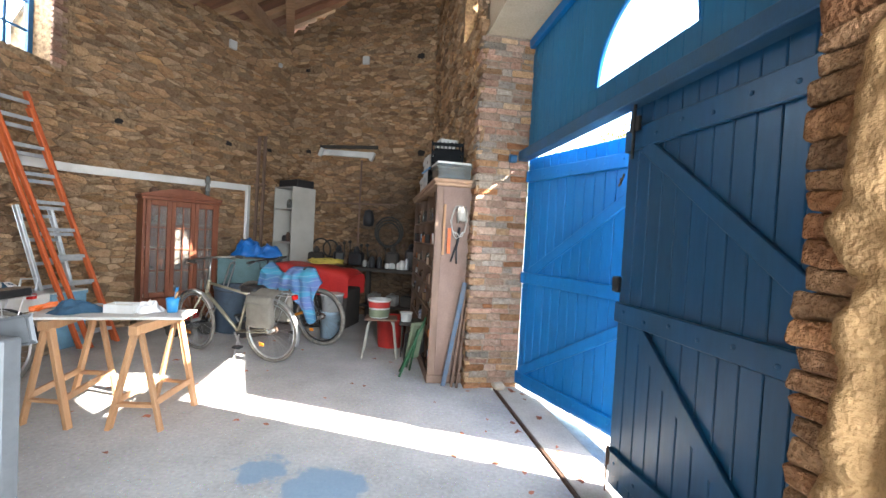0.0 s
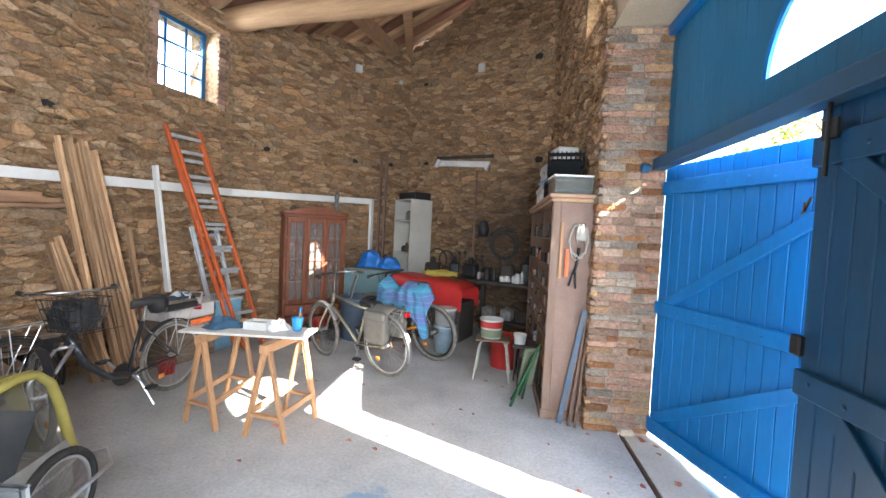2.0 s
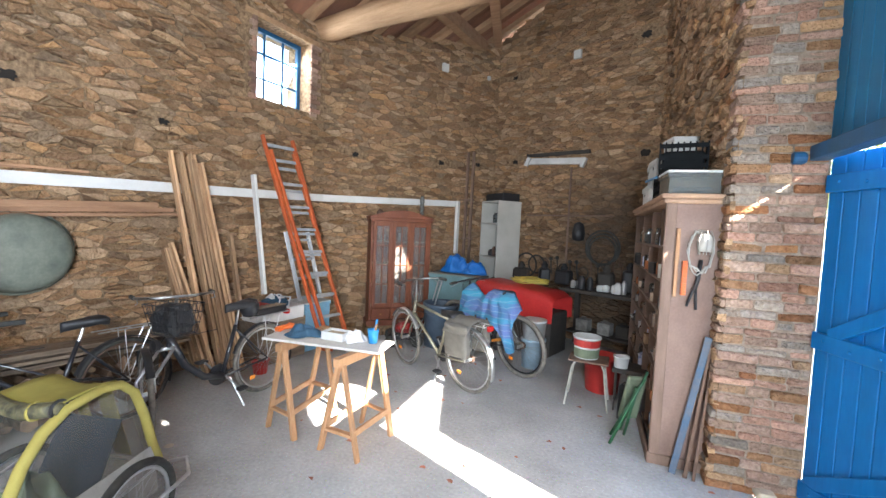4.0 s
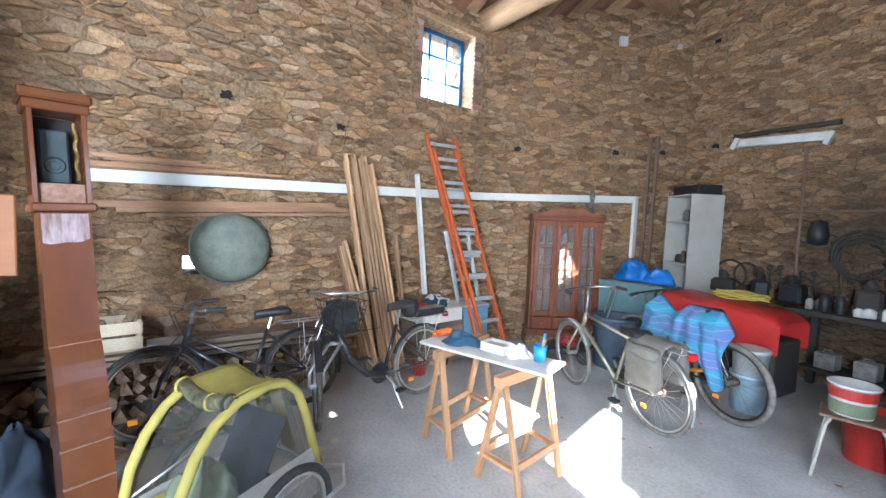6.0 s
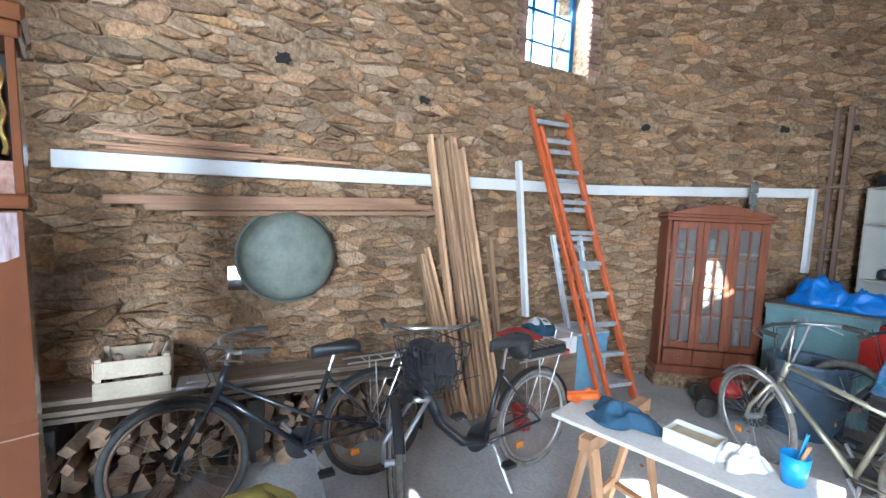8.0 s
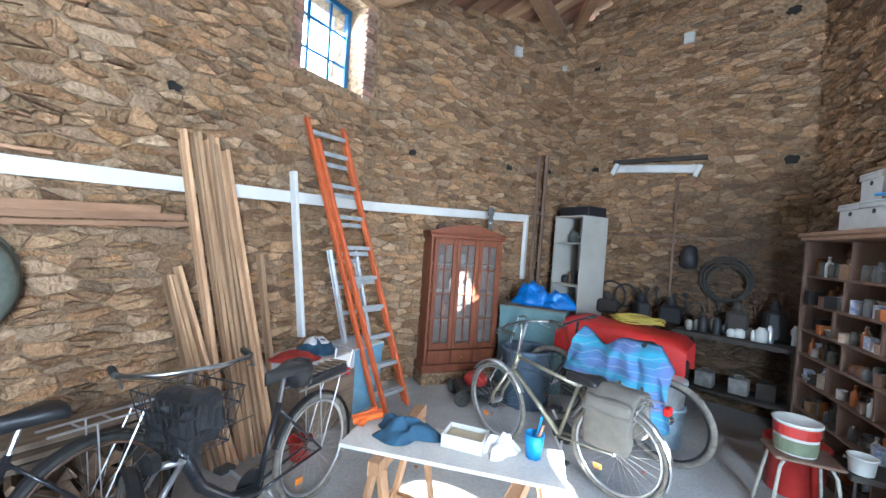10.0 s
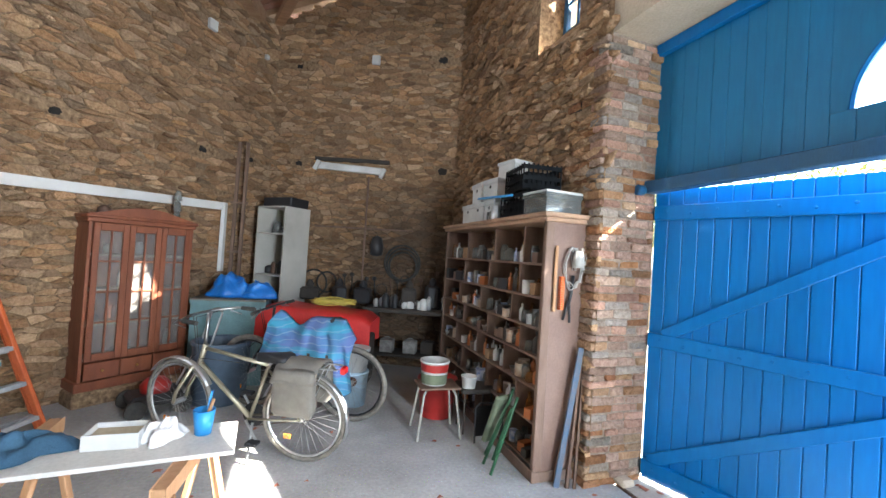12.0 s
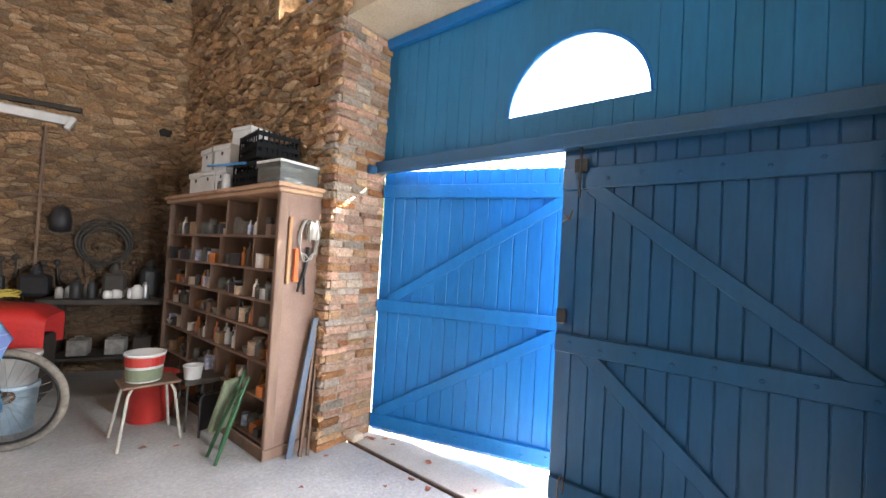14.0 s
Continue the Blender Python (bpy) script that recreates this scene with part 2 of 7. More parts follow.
def bar(bm, a, b, w, h=None, bevel=0.003, up=(0, 0, 1)):
    """A rectangular bar from a to b, w wide and h high."""
    a, b = Vector(a), Vector(b)
    h = h or w
    d = b - a
    L = d.length
    z = d.normalized()
    u = Vector(up)
    if abs(z.dot(u)) > 0.98:
        u = Vector((1, 0, 0))
    x = u.cross(z).normalized()
    y = z.cross(x)
    m = Matrix.Translation((a + b) / 2) @ Matrix((x, y, z)).transposed().to_4x4()
    return box(bm, -w / 2, w / 2, -h / 2, h / 2, -L / 2, L / 2, bevel, m)


def tube(bm, pts, r, n=8, r2=None, closed=False):
    """A round tube along points."""
    pts = [Vector(p) for p in pts]
    N = len(pts)
    rings = []
    prev = None
    for i, p in enumerate(pts):
        if closed:
            d = pts[(i + 1) % N] - pts[i - 1]
        else:
            d = pts[min(i + 1, N - 1)] - pts[max(i - 1, 0)]
        d = d.normalized()
        if prev is None:
            u = Vector((0, 0, 1)) if abs(d.z) < 0.9 else Vector((1, 0, 0))
            x = u.cross(d).normalized()
        else:
            x = (prev - d * prev.dot(d)).normalized()
        prev = x
        y = d.cross(x)
        rr = r if r2 is None else r + (r2 - r) * i / max(1, N - 1)
        rings.append([bm.verts.new(p + (x * math.cos(2 * math.pi * k / n) + y * math.sin(2 * math.pi * k / n)) * rr) for k in range(n)])
    for i in range(N if closed else N - 1):
        A, B = rings[i], rings[(i + 1) % N]
        for k in range(n):
            bm.faces.new((A[k], A[(k + 1) % n], B[(k + 1) % n], B[k]))
    if not closed:
        bm.faces.new(rings[0][::-1])
        bm.faces.new(rings[-1])
    return bm


def lathe(bm, profile, n=20, m=None, caps=True):
    """A turned body about z from (radius, height) pairs."""
    rings = []
    for r, z in profile:
        ring = []
        for k in range(n):
            a = 2 * math.pi * k / n
            v = Vector((r * math.cos(a), r * math.sin(a), z))
            ring.append(bm.verts.new(m @ v if m is not None else v))
        rings.append(ring)
    for A, B in zip(rings, rings[1:]):
        for k in range(n):
            bm.faces.new((A[k], A[(k + 1) % n], B[(k + 1) % n], B[k]))
    if caps:
        bm.faces.new(rings[0][::-1])
        bm.faces.new(rings[-1])
    return bm


def disc_ring(bm, c, axis, R, r, n=32, k=8):
    """A ring (tyre, hoop) of radius R about axis, tube radius r."""
    c, axis = Vector(c), Vector(axis).normalized()
    u = Vector((0, 0, 1)) if abs(axis.z) < 0.9 else Vector((1, 0, 0))
    x = axis.cross(u).normalized()
    y = axis.cross(x)
    return tube(bm, [c + (x * math.cos(2 * math.pi * i / n) + y * math.sin(2 * math.pi * i / n)) * R for i in range(n)], r, k, closed=True)


# ---- plan ----
def D(u, n, z):
    """The door wall's frame: u along it towards the entrance, n outwards."""
    return Vector((0.24 + 0.201 * u + 0.98 * n, 4.0 - 0.98 * u + 0.201 * n, z))


DOOR_M = Matrix.Translation((0.24, 4.0, 0)) @ Matrix(((0.201, 0.98, 0), (-0.98, 0.201, 0), (0, 0, 1))).to_4x4()


def roof_z(x):
    return 4.40 + 0.43 * (x + 4.70)


WALL_PATH = [(-4.66, -0.10), (-4.68, 1.5), (-4.69, 3.0), (-4.70, 4.6), (-4.69, 4.88), (-4.47, 5.34), (-3.80, 6.67), (-3.24, 7.72)]
BACK_PATH = [(-3.24, 7.72), (-2.5, 7.54), (-1.6, 7.31), (-0.9, 7.14), (-0.44, 7.03)]
RIGHT_PATH = [(-0.44, 7.03), (0.24, 4.0)]


class Wall:
    """A stone wall along a path; s runs along it, d stands out of it into the room."""

    def __init__(self, pts):
        self.p = [Vector(p) for p in pts]
        self.s = [0.0]
        for a, b in zip(self.p, self.p[1:]):
            self.s.append(self.s[-1] + (b - a).length)
        self.length = self.s[-1]

    def at(self, s, z, d=0.0):
        s = min(max(s, 0.0), self.length)
        i = 0
        while i < len(self.s) - 2 and s > self.s[i + 1]:
            i += 1
        a, b = self.p[i], self.p[i + 1]
        t = (s - self.s[i]) / (self.s[i + 1] - self.s[i])
        # smooth normal from the neighbours
        def nrm(j):
            j = min(max(j, 0), len(self.p) - 2)
            e = (self.p[j + 1] - self.p[j]).normalized()
            return Vector((e.y, -e.x))
        na = (nrm(i - 1) + nrm(i)) / 2 if i > 0 else nrm(i)
        nb = (nrm(i) + nrm(i + 1)) / 2 if i < len(self.p) - 2 else nrm(i)
        q = a.lerp(b, t) + na.lerp(nb, t).normalized() * d
        return Vector((q.x, q.y, z))

    def build(self, name, holes, thick, top, mat, label):
        br = sorted(set([0.0, self.length] + self.s + [h[k] for h in holes for k in (0, 1)] + [0.4 * k for k in range(1, int(self.length / 0.4))]))
        br = [b for i, b in enumerate(br) if i == 0 or b - br[i - 1] > 0.004]
        V, F = [], []

        def quad(*vs):
            k = len(V)
            V.extend(vs)
            F.append(tuple(range(k, k + len(vs))))
        for a, b in zip(br, br[1:]):
            mid = (a + b) / 2
            hs = sorted([(h[2], h[3]) for h in holes if h[0] - 1e-3 < mid < h[1] + 1e-3])
            za, zb = top(self.at(a, 0)), top(self.at(b, 0))
            segs, z = [], 0.0
            for h0, h1 in hs:
                segs.append((z, h0))
                z = h1
            segs.append((z, None))
            for z0, z1 in segs:
                ta, tb = (za, zb) if z1 is None else (z1, z1)
                quad(self.at(a, z0), self.at(b, z0), self.at(b, tb), self.at(a, ta))
                quad(self.at(b, z0, -thick), self.at(a, z0, -thick), self.at(a, ta, -thick), self.at(b, tb, -thick))
            for h0, h1 in hs:
                quad(self.at(a, h0), self.at(a, h0, -thick), self.at(b, h0, -thick), self.at(b, h0))
                quad(self.at(a, h1), self.at(b, h1), self.at(b, h1, -thick), self.at(a, h1, -thick))
        for h in holes:
            for s, fl in ((h[0], 1), (h[1], -1)):
                q = [self.at(s, h[2]), self.at(s, h[3]), self.at(s, h[3], -thick), self.at(s, h[2], -thick)]
                quad(*(q if fl > 0 else q[::-1]))
        return tagged(mesh_ob(name, V, F, mat), label, "wall", kind="structure")


W_LEFT, W_BACK, W_RIGHT = Wall(WALL_PATH), Wall(BACK_PATH), Wall(RIGHT_PATH)
WIN = (3.86, 4.70, 3.22, 4.17)      # along the left wall: from, to, sill, head
VENT = (1.38, 1.56, 1.10, 1.27)
HIGHWIN = (W_RIGHT.length - 1.05, W_RIGHT.length - 0.42, 3.70, 4.55)
top_fn = lambda p: roof_z(p.x) + 0.05
wall_west = W_LEFT.build("wall_west", [WIN, VENT], 0.5, top_fn, M_mortar, "long rubble stone wall with lime mortar, curving at its far end")
wall_north = W_BACK.build("wall_north", [], 0.5, top_fn, M_mortar, "dim rubble stone gable wall with lime mortar")
wall_east = W_RIGHT.build("wall_east", [HIGHWIN], 0.5, top_fn, M_mortar, "rubble stone wall beside the big door, darker near the workbench")

# floor, threshold, ground outside
bm = bmesh.new()
outline = [(-4.9, -1.8), (1.2, -1.8), tuple(D(3.9, 0.25, 0).xy), tuple(D(-3.2, 0.25, 0).xy), (-0.4, 7.5), (-3.4, 7.9), (-4.9, 6.2)]
bm.faces.new([bm.verts.new((x, y, 0)) for x, y in outline])
r = bmesh.ops.extrude_face_region(bm, geom=list(bm.faces))
for v in r["geom"]:
    if isinstance(v, bmesh.types.BMVert):
        v.co.z -= 0.12
tagged(part("floor", bm, M_floor), "worn pale concrete floor with spots, stains and blue paint spills", "floor", kind="structure")
M_slab = material("smooth_concrete_slab", (0.50, 0.47, 0.42), 0.85, color2=(0.42, 0.39, 0.34), scale=3, bump=0.25)
bm = bmesh.new()
box(bm, -0.02, 3.6, 0.285, 0.60, -0.1, 0.012, 0.004, DOOR_M)
tagged(part("threshold", bm, M_slab), "smooth grey concrete threshold slab at the big door", "threshold", kind="structure")
bm = bmesh.new()
box(bm, 0.0, 3.6, 0.262, 0.283, -0.05, 0.010, 0.002, DOOR_M)
tagged(part("floor_rail", bm, M_steel), "rusty steel edging strip set in the floor at the threshold", "edging", kind="structure")
bm = bmesh.new()
box(bm, 0.3, 3.6, 0.62, 0.74, -0.1, -0.01, 0.002, DOOR_M)
tagged(part("drain_channel", bm, M_galv), "galvanised drain channel outside the threshold", "drain", kind="structure")
bm = bmesh.new()
bmesh.ops.create_grid(bm, x_segments=1, y_segments=1, size=400)
for v in bm.verts:
    v.co.z = -0.13
tagged(part("ground", bm, M_gravel), "sunlit pale gravel yard outside the barn", "ground", kind="structure")

# south end, behind the walker
bm = bmesh.new()
box(bm, -4.9, -2.4, -0.40, -0.10, 0, 5.6)
box(bm, -2.7, -2.4, -2.0, -0.402, 0, 5.6)
box(bm, -5.2, -4.9, -0.4, 0.1, 0, 5.6)
box(bm, -2.7, 1.9, -2.3, -2.0, 0, 7.2)
tagged(part("wall_south", bm, M_grey_wall), "plain greyish plastered partition wall", "wall", kind="structure")

# door wall: lintel zone, wall above, entrance side pier
bm = bmesh.new()
box(bm, 3.08, 3.9, 0.03, 0.42, 0, 7.3, 0, DOOR_M)
# unseen wall round the opening added for the fill lamp
box(bm, 5.6, 6.4, 0.03, 0.42, 0, 7.3, 0, DOOR_M)
box(bm, 3.9, 5.6, 0.03, 0.42, 3.35, 7.3, 0, DOOR_M)
# unseen wall added outside to keep the sun out of that opening
box(bm, 3.7, 6.8, 1.5, 1.7, 0, 5.0, 0, DOOR_M)
wall_south_pier = tagged(part("wall_east_entrance", bm, M_mortar), "rubble wall on the entrance side, with an unseen added sun-blocking wall", "wall", kind="structure")
bm = bmesh.new()
box(bm, -0.45, 3.058, 0.02, 0.52, 3.42, 7.3, 0, DOOR_M)
tagged(part("lintel", bm, M_plaster), "beige plastered lintel and wall above the big door", "lintel", kind="structure")
bm = bmesh.new()
box(bm, -0.48, -0.016, 0.0, 0.50, 0, 3.418, 0, DOOR_M)
tagged(part("pier_core", bm, material("pale_pier_mortar", (0.33, 0.26, 0.20), 0.95, color2=(0.18, 0.135, 0.10), scale=18, bump=0.9, spec=0.1)), "mortar core of the brick and stone door pier", "pier", kind="structure")

# roof
bm = bmesh.new()
for k in range(60):
    y0 = -2.3 + k * 0.18
    x0, x1 = -5.3, 1.6
    vs = [(x0, y0, roof_z(x0)), (x1, y0, roof_z(x1)), (x1, y0 + 0.175, roof_z(x1)), (x0, y0 + 0.175, roof_z(x0))]
    lift = 0.235 + 0.004 * (k % 3)
    lo = [bm.verts.new((x, y, z + lift)) for x, y, z in vs]
    hi = [bm.verts.new((x, y, z + 0.27)) for x, y, z in vs]
    bm.faces.new(lo[::-1])
    bm.faces.new(hi)
    for i in range(4):
        bm.faces.new((lo[i], lo[(i + 1) % 4], hi[(i + 1) % 4], hi[i]))
tagged(part("ceiling", bm, M_roofwood), "reddish boarded underside of the pitched roof", "ceiling", kind="structure")
bm = bmesh.new()
box(bm, -5.4, 1.7, -2.5, 8.6, 0, 0.08, 0)
for v in bm.verts:
    v.co.z += roof_z(v.co.x) + 0.28
tagged(part("roof", bm, material("clay_tile_roof", (0.35, 0.16, 0.09), 0.9)), "clay tile roof of the barn", "roof", kind="structure")


# ---- the big blue door ----
def planks(parent, x0, x1, z0, z1, w, mat, y=0.0, thick=0.028, name="plank", hole=None):
    """Upright tongue-and-groove boards between x0 and x1."""
    n = max(1, round((x1 - x0) / w))
    gap = 0.0022 if not hole else 0.0002
    w = (x1 - x0) / n
    for k in range(n):
        a, b = x0 + k * w + gap, x0 + (k + 1) * w - gap
        bm = bmesh.new()
        if hole and b > hole[0] - hole[2] and a < hole[0] + hole[2]:
            cx, zb, R = hole
            # board cut by the half-round opening
            box(bm, a, b, y, y + thick, z0, zb, 0.003)
            S = 5
            for i in range(S):
                p, q = a + (b - a) * i / S, a + (b - a) * (i + 1) / S
                def arc(x):
                    e = abs(x - cx)
                    return zb + (math.sqrt(max(0.0, R * R - e * e)) if e < R else 0.0)
                vs = [(p, arc(p)), (q, arc(q)), (q, z1), (p, z1)]
                f = [bm.verts.new((x, y, z)) for x, z in vs]
                g = [bm.verts.new((x, y + thick, z)) for x, z in vs]
                bm.faces.new(f)
                bm.faces.new(g[::-1])
                for j in range(4):
                    bm.faces.new((f[j], g[j], g[(j + 1) % 4], f[(j + 1) % 4]))
        else:
            box(bm, a, b, y, y + thick, z0, z1, 0.004)
        part(name, bm, mat, parent)
    bm = bmesh.new()
    if not hole:
        box(bm, x0 + 0.004, x1 - 0.004, y + 0.010, y + thick - 0.006, z0 + 0.005, z1 - 0.005)
        part("tongue_backing", bm, mat, parent)
    else:
        bm.free()


# both leaves share one paint; the shut leaf's shade is put into this colour
M_blue_shade = material("shaded_navy_door_paint", (0.007, 0.080, 0.205), 0.32, color2=(0.010, 0.070, 0.155), scale=2.5, fine=40, bump=0.10, stretch=(1, 1, 0.15), spec=0.45)


def door_leaf(name, label, width, zs, braces, top=2.215, mat=M_blue):
    """A ledged and braced leaf: hinge edge at x=0, boards behind, ledges on the room side (-y)."""
    e = thing(name, label, "door")
    H0, H1 = 0.04, top
    planks(e, 0.0, width, H0, H1, 0.105, mat)
    for zc, hh in zs:
        bm = bmesh.new()
        box(bm, 0.01, width - 0.01, -0.032, -0.001, zc - hh / 2, zc + hh / 2, 0.005)
        part("ledge", bm, mat, e)
        bm = bmesh.new()
        for k in range(9):
            x = 0.1 + (width - 0.2) * k / 8
            lathe(bm, [(0.011, 0.0), (0.011, 0.003), (0.006, 0.006)], 8, Matrix.Translation((x, -0.032, zc + 0.01 * (-1) ** k)) @ Matrix.Rotation(radians(90), 4, 'X'))
        part("ledge_bolts", bm, mat, e)
    for (xa, za), (xb, zb) in braces:
        bm = bmesh.new()
        bar(bm, (xa, -0.0145, za), (xb, -0.0145, zb), 0.027, 0.085, 0.004, up=(0, 0, 1))
        part("brace", bm, mat, e)
    return e


door_n = 0.49
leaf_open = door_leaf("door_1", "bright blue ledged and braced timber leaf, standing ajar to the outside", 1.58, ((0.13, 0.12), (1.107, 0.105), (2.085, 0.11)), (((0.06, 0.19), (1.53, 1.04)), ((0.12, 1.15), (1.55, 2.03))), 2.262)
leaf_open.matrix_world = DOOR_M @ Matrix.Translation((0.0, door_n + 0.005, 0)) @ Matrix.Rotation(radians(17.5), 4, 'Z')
leaf_shut = door_leaf("door_2", "blue ledged and braced timber leaf, shut, coloured darker for its shade", 1.65, ((0.20, 0.13), (1.07, 0.11), (2.058, 0.125)), (((0.53, 0.24), (1.47, 1.04)), ((0.28, 1.105), (1.47, 2.01))), 2.26, M_blue_shade)
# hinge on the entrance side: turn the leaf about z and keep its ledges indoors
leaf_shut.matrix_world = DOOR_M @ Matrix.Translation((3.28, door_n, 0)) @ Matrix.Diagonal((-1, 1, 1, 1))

fan = thing("fanlight_panel", "blue boarded panel above the door leaves with a half-round opening", "door panel", DOOR_M @ Matrix.Translation((0, door_n, 0)))
tagged(fan, kind="structure")
# greener, less saturated blue than the open leaf
M_panel_blue = material("teal_blue_panel_paint", (0.003, 0.145, 0.325), 0.5, color2=(0.004, 0.120, 0.245), scale=2.5, fine=40, bump=0.12, stretch=(1, 1, 0.15))
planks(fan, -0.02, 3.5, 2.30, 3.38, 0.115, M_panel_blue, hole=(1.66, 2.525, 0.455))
bm = bmesh.new()
box(bm, -0.03, 3.5, -0.10, -0.002, 2.236, 2.33, 0.006)
part("transom", bm, material("weathered_blue_beam", (0.016, 0.085, 0.19), 0.6, color2=(0.03, 0.085, 0.15), scale=4, stretch=(2, 2, 0.5), bump=0.2), fan, "heavy blue transom beam")
# unseen sheets added to close joints where the sky shone through
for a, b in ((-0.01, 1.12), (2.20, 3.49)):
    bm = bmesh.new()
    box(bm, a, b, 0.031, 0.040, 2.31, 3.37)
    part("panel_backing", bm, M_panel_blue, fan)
# unseen post added behind the pier to stop sun leaking past the leaf
bm = bmesh.new()
box(bm, 3.285, 3.42, 0.422, 0.56, 0.0, 2.195, 0.003, DOOR_M)
tagged(part("door_jamb", bm, M_blue_frame), "unseen blue post added against the entrance pier to block sun", "door jamb", kind="structure")
bm = bmesh.new()
box(bm, -0.02, 3.5, -0.05, -0.002, 3.32, 3.415, 0.006)
part("head_board", bm, M_blue, fan)
bm = bmesh.new()
arc = [(1.66 + 0.46 * math.cos(a), 2.525 + 0.46 * math.sin(a)) for a in [math.pi * k / 24 for k in range(25)]]
tube(bm, [(x, 0.014, z) for x, z in arc], 0.018, 6)
part("arch_trim", bm, M_blue, fan)


# ---- more materials ----
M_orange = material("orange_fibreglass", (0.52, 0.115, 0.03), 0.5, color2=(0.42, 0.09, 0.027), scale=6, bump=0.1)
M_alu = material("brushed_aluminium", (0.62, 0.63, 0.64), 0.35, 0.9, color2=(0.50, 0.51, 0.52), scale=12, bump=0.05)
M_chrome = material("dull_chrome", (0.42, 0.42, 0.42), 0.32, 1.0, bump=0)
M_rubber = material("black_rubber", (0.018, 0.018, 0.018), 0.75, color2=(0.05, 0.047, 0.04), scale=20, bump=0.1)
M_dusty = material("dusty_rubber", (0.20, 0.18, 0.15), 0.85, color2=(0.10, 0.09, 0.08), scale=20, bump=0.2)
M_black = material("black_plastic", (0.014, 0.014, 0.016), 0.5, color2=(0.024, 0.024, 0.026), bump=0.05)
M_darkpaint = material("black_bike_paint", (0.02, 0.022, 0.028), 0.3, coat=0.5, bump=0)
M_silverpaint = material("champagne_bike_paint", (0.34, 0.31, 0.23), 0.35, 0.5, bump=0)
M_yorange = material("orange_yellow_paint", (0.75, 0.28, 0.02), 0.4, bump=0)
M_pine = material("pine_wood", (0.42, 0.235, 0.12), 0.6, color2=(0.33, 0.175, 0.085), scale=4, stretch=(4, 4, 0.5), bump=0.15, vary=0.15)
M_plank = material("brown_planks", (0.50, 0.32, 0.18), 0.7, color2=(0.34, 0.20, 0.11), scale=4, stretch=(5, 5, 0.4), bump=0.25, vary=0.4)
M_lath = material("brown_laths", (0.44, 0.25, 0.14), 0.7, color2=(0.29, 0.155, 0.085), scale=5, stretch=(4, 0.4, 4), bump=0.25, vary=0.3)
M_mahog = material("reddish_mahogany", (0.23, 0.080, 0.040), 0.40, color2=(0.16, 0.050, 0.027), scale=4, stretch=(3, 3, 0.5), bump=0.08, spec=0.35)
M_greywood = material("weathered_grey_wood", (0.24, 0.18, 0.125), 0.85, color2=(0.14, 0.10, 0.07), scale=6, stretch=(4, 0.5, 4), bump=0.4, vary=0.25)
M_darkwood = material("brown_painted_wood", (0.20, 0.125, 0.09), 0.6, color2=(0.13, 0.08, 0.055), scale=4, stretch=(3, 3, 0.6), bump=0.2)
M_panel = material("dusty_mauve_panel", (0.22, 0.140, 0.108), 0.6, color2=(0.16, 0.098, 0.075), scale=3, bump=0.15)
M_clock = material("glossy_red_brown_wood", (0.115, 0.040, 0.016), 0.20, color2=(0.070, 0.023, 0.010), scale=1.5, fine=14, stretch=(2, 2, 0.6), bump=0.05, spec=0.5)
M_glass = material("pane_glass", (0.9, 0.95, 0.95), 0.04, trans=1.0, bump=0, scale=1)
M_jar = material("jar_glass", (0.42, 0.44, 0.42), 0.08, trans=0.7, bump=0)
M_whiteplastic = material("white_plastic", (0.62, 0.62, 0.60), 0.45, bump=0.04, scale=4)
M_blueplastic = material("blue_plastic", (0.04, 0.28, 0.62), 0.35, bump=0.05)
M_bluebag = material("blue_polythene", (0.015, 0.16, 0.50), 0.3, color2=(0.01, 0.12, 0.42), scale=12, bump=0.5)
M_towel = material("blue_turquoise_towel", (0.10, 0.16, 0.36), 0.95, color2=(0.055, 0.22, 0.34), scale=3.0, stretch=(1, 1, 3), fine=160, bump=0.4)
def towel_stripes(m):
    """Crossing bands of violet and turquoise with short white dashes woven in."""
    n, l = m.node_tree.nodes, m.node_tree.links
    b = n["Principled BSDF"]
    src = b.inputs["Base Color"].links[0].from_socket
    tc = n.new("ShaderNodeTexCoord")
    for direction, scale, col, lo, hi in (('DIAGONAL', 1.1, (0.16, 0.17, 0.42), 0.35, 0.85), ('Z', 1.6, (0.04, 0.36, 0.48), 0.70, 0.9), ('Z', 5.0, (0.30, 0.38, 0.48), 0.95, 0.995)):
        w = n.new("ShaderNodeTexWave")
        w.bands_direction = direction
        w.inputs["Scale"].default_value = scale
        w.inputs["Distortion"].default_value = 5.0
        w.inputs["Detail"].default_value = 3
        l.new(tc.outputs["Object"], w.inputs["Vector"])
        mr = n.new("ShaderNodeMapRange")
        mr.inputs[1].default_value, mr.inputs[2].default_value = lo, hi
        mr.inputs[4].default_value = 0.5
        l.new(w.outputs["Fac"], mr.inputs[0])
        k = n.new("ShaderNodeMix")
        k.data_type = 'RGBA'
        k.inputs[7].default_value = rgb(*col)
        l.new(mr.outputs[0], k.inputs[0])
        l.new(src, k.inputs[6])
        src = k.outputs[2]
    l.new(src, b.inputs["Base Color"])


towel_stripes(M_towel)
M_grey_cloth = material("grey_canvas", (0.185, 0.170, 0.145), 0.95, fine=200, bump=0.35)
M_yellow = material("yellow_green_fabric", (0.36, 0.30, 0.075), 0.85, color2=(0.29, 0.24, 0.06), fine=220, bump=0.2)
M_olive = material("olive_yellow_fabric", (0.31, 0.26, 0.055), 0.85, fine=220, bump=0.2)
M_mesh = material("smoky_clear_film", (0.22, 0.21, 0.18), 0.12, alpha=0.16, bump=0)
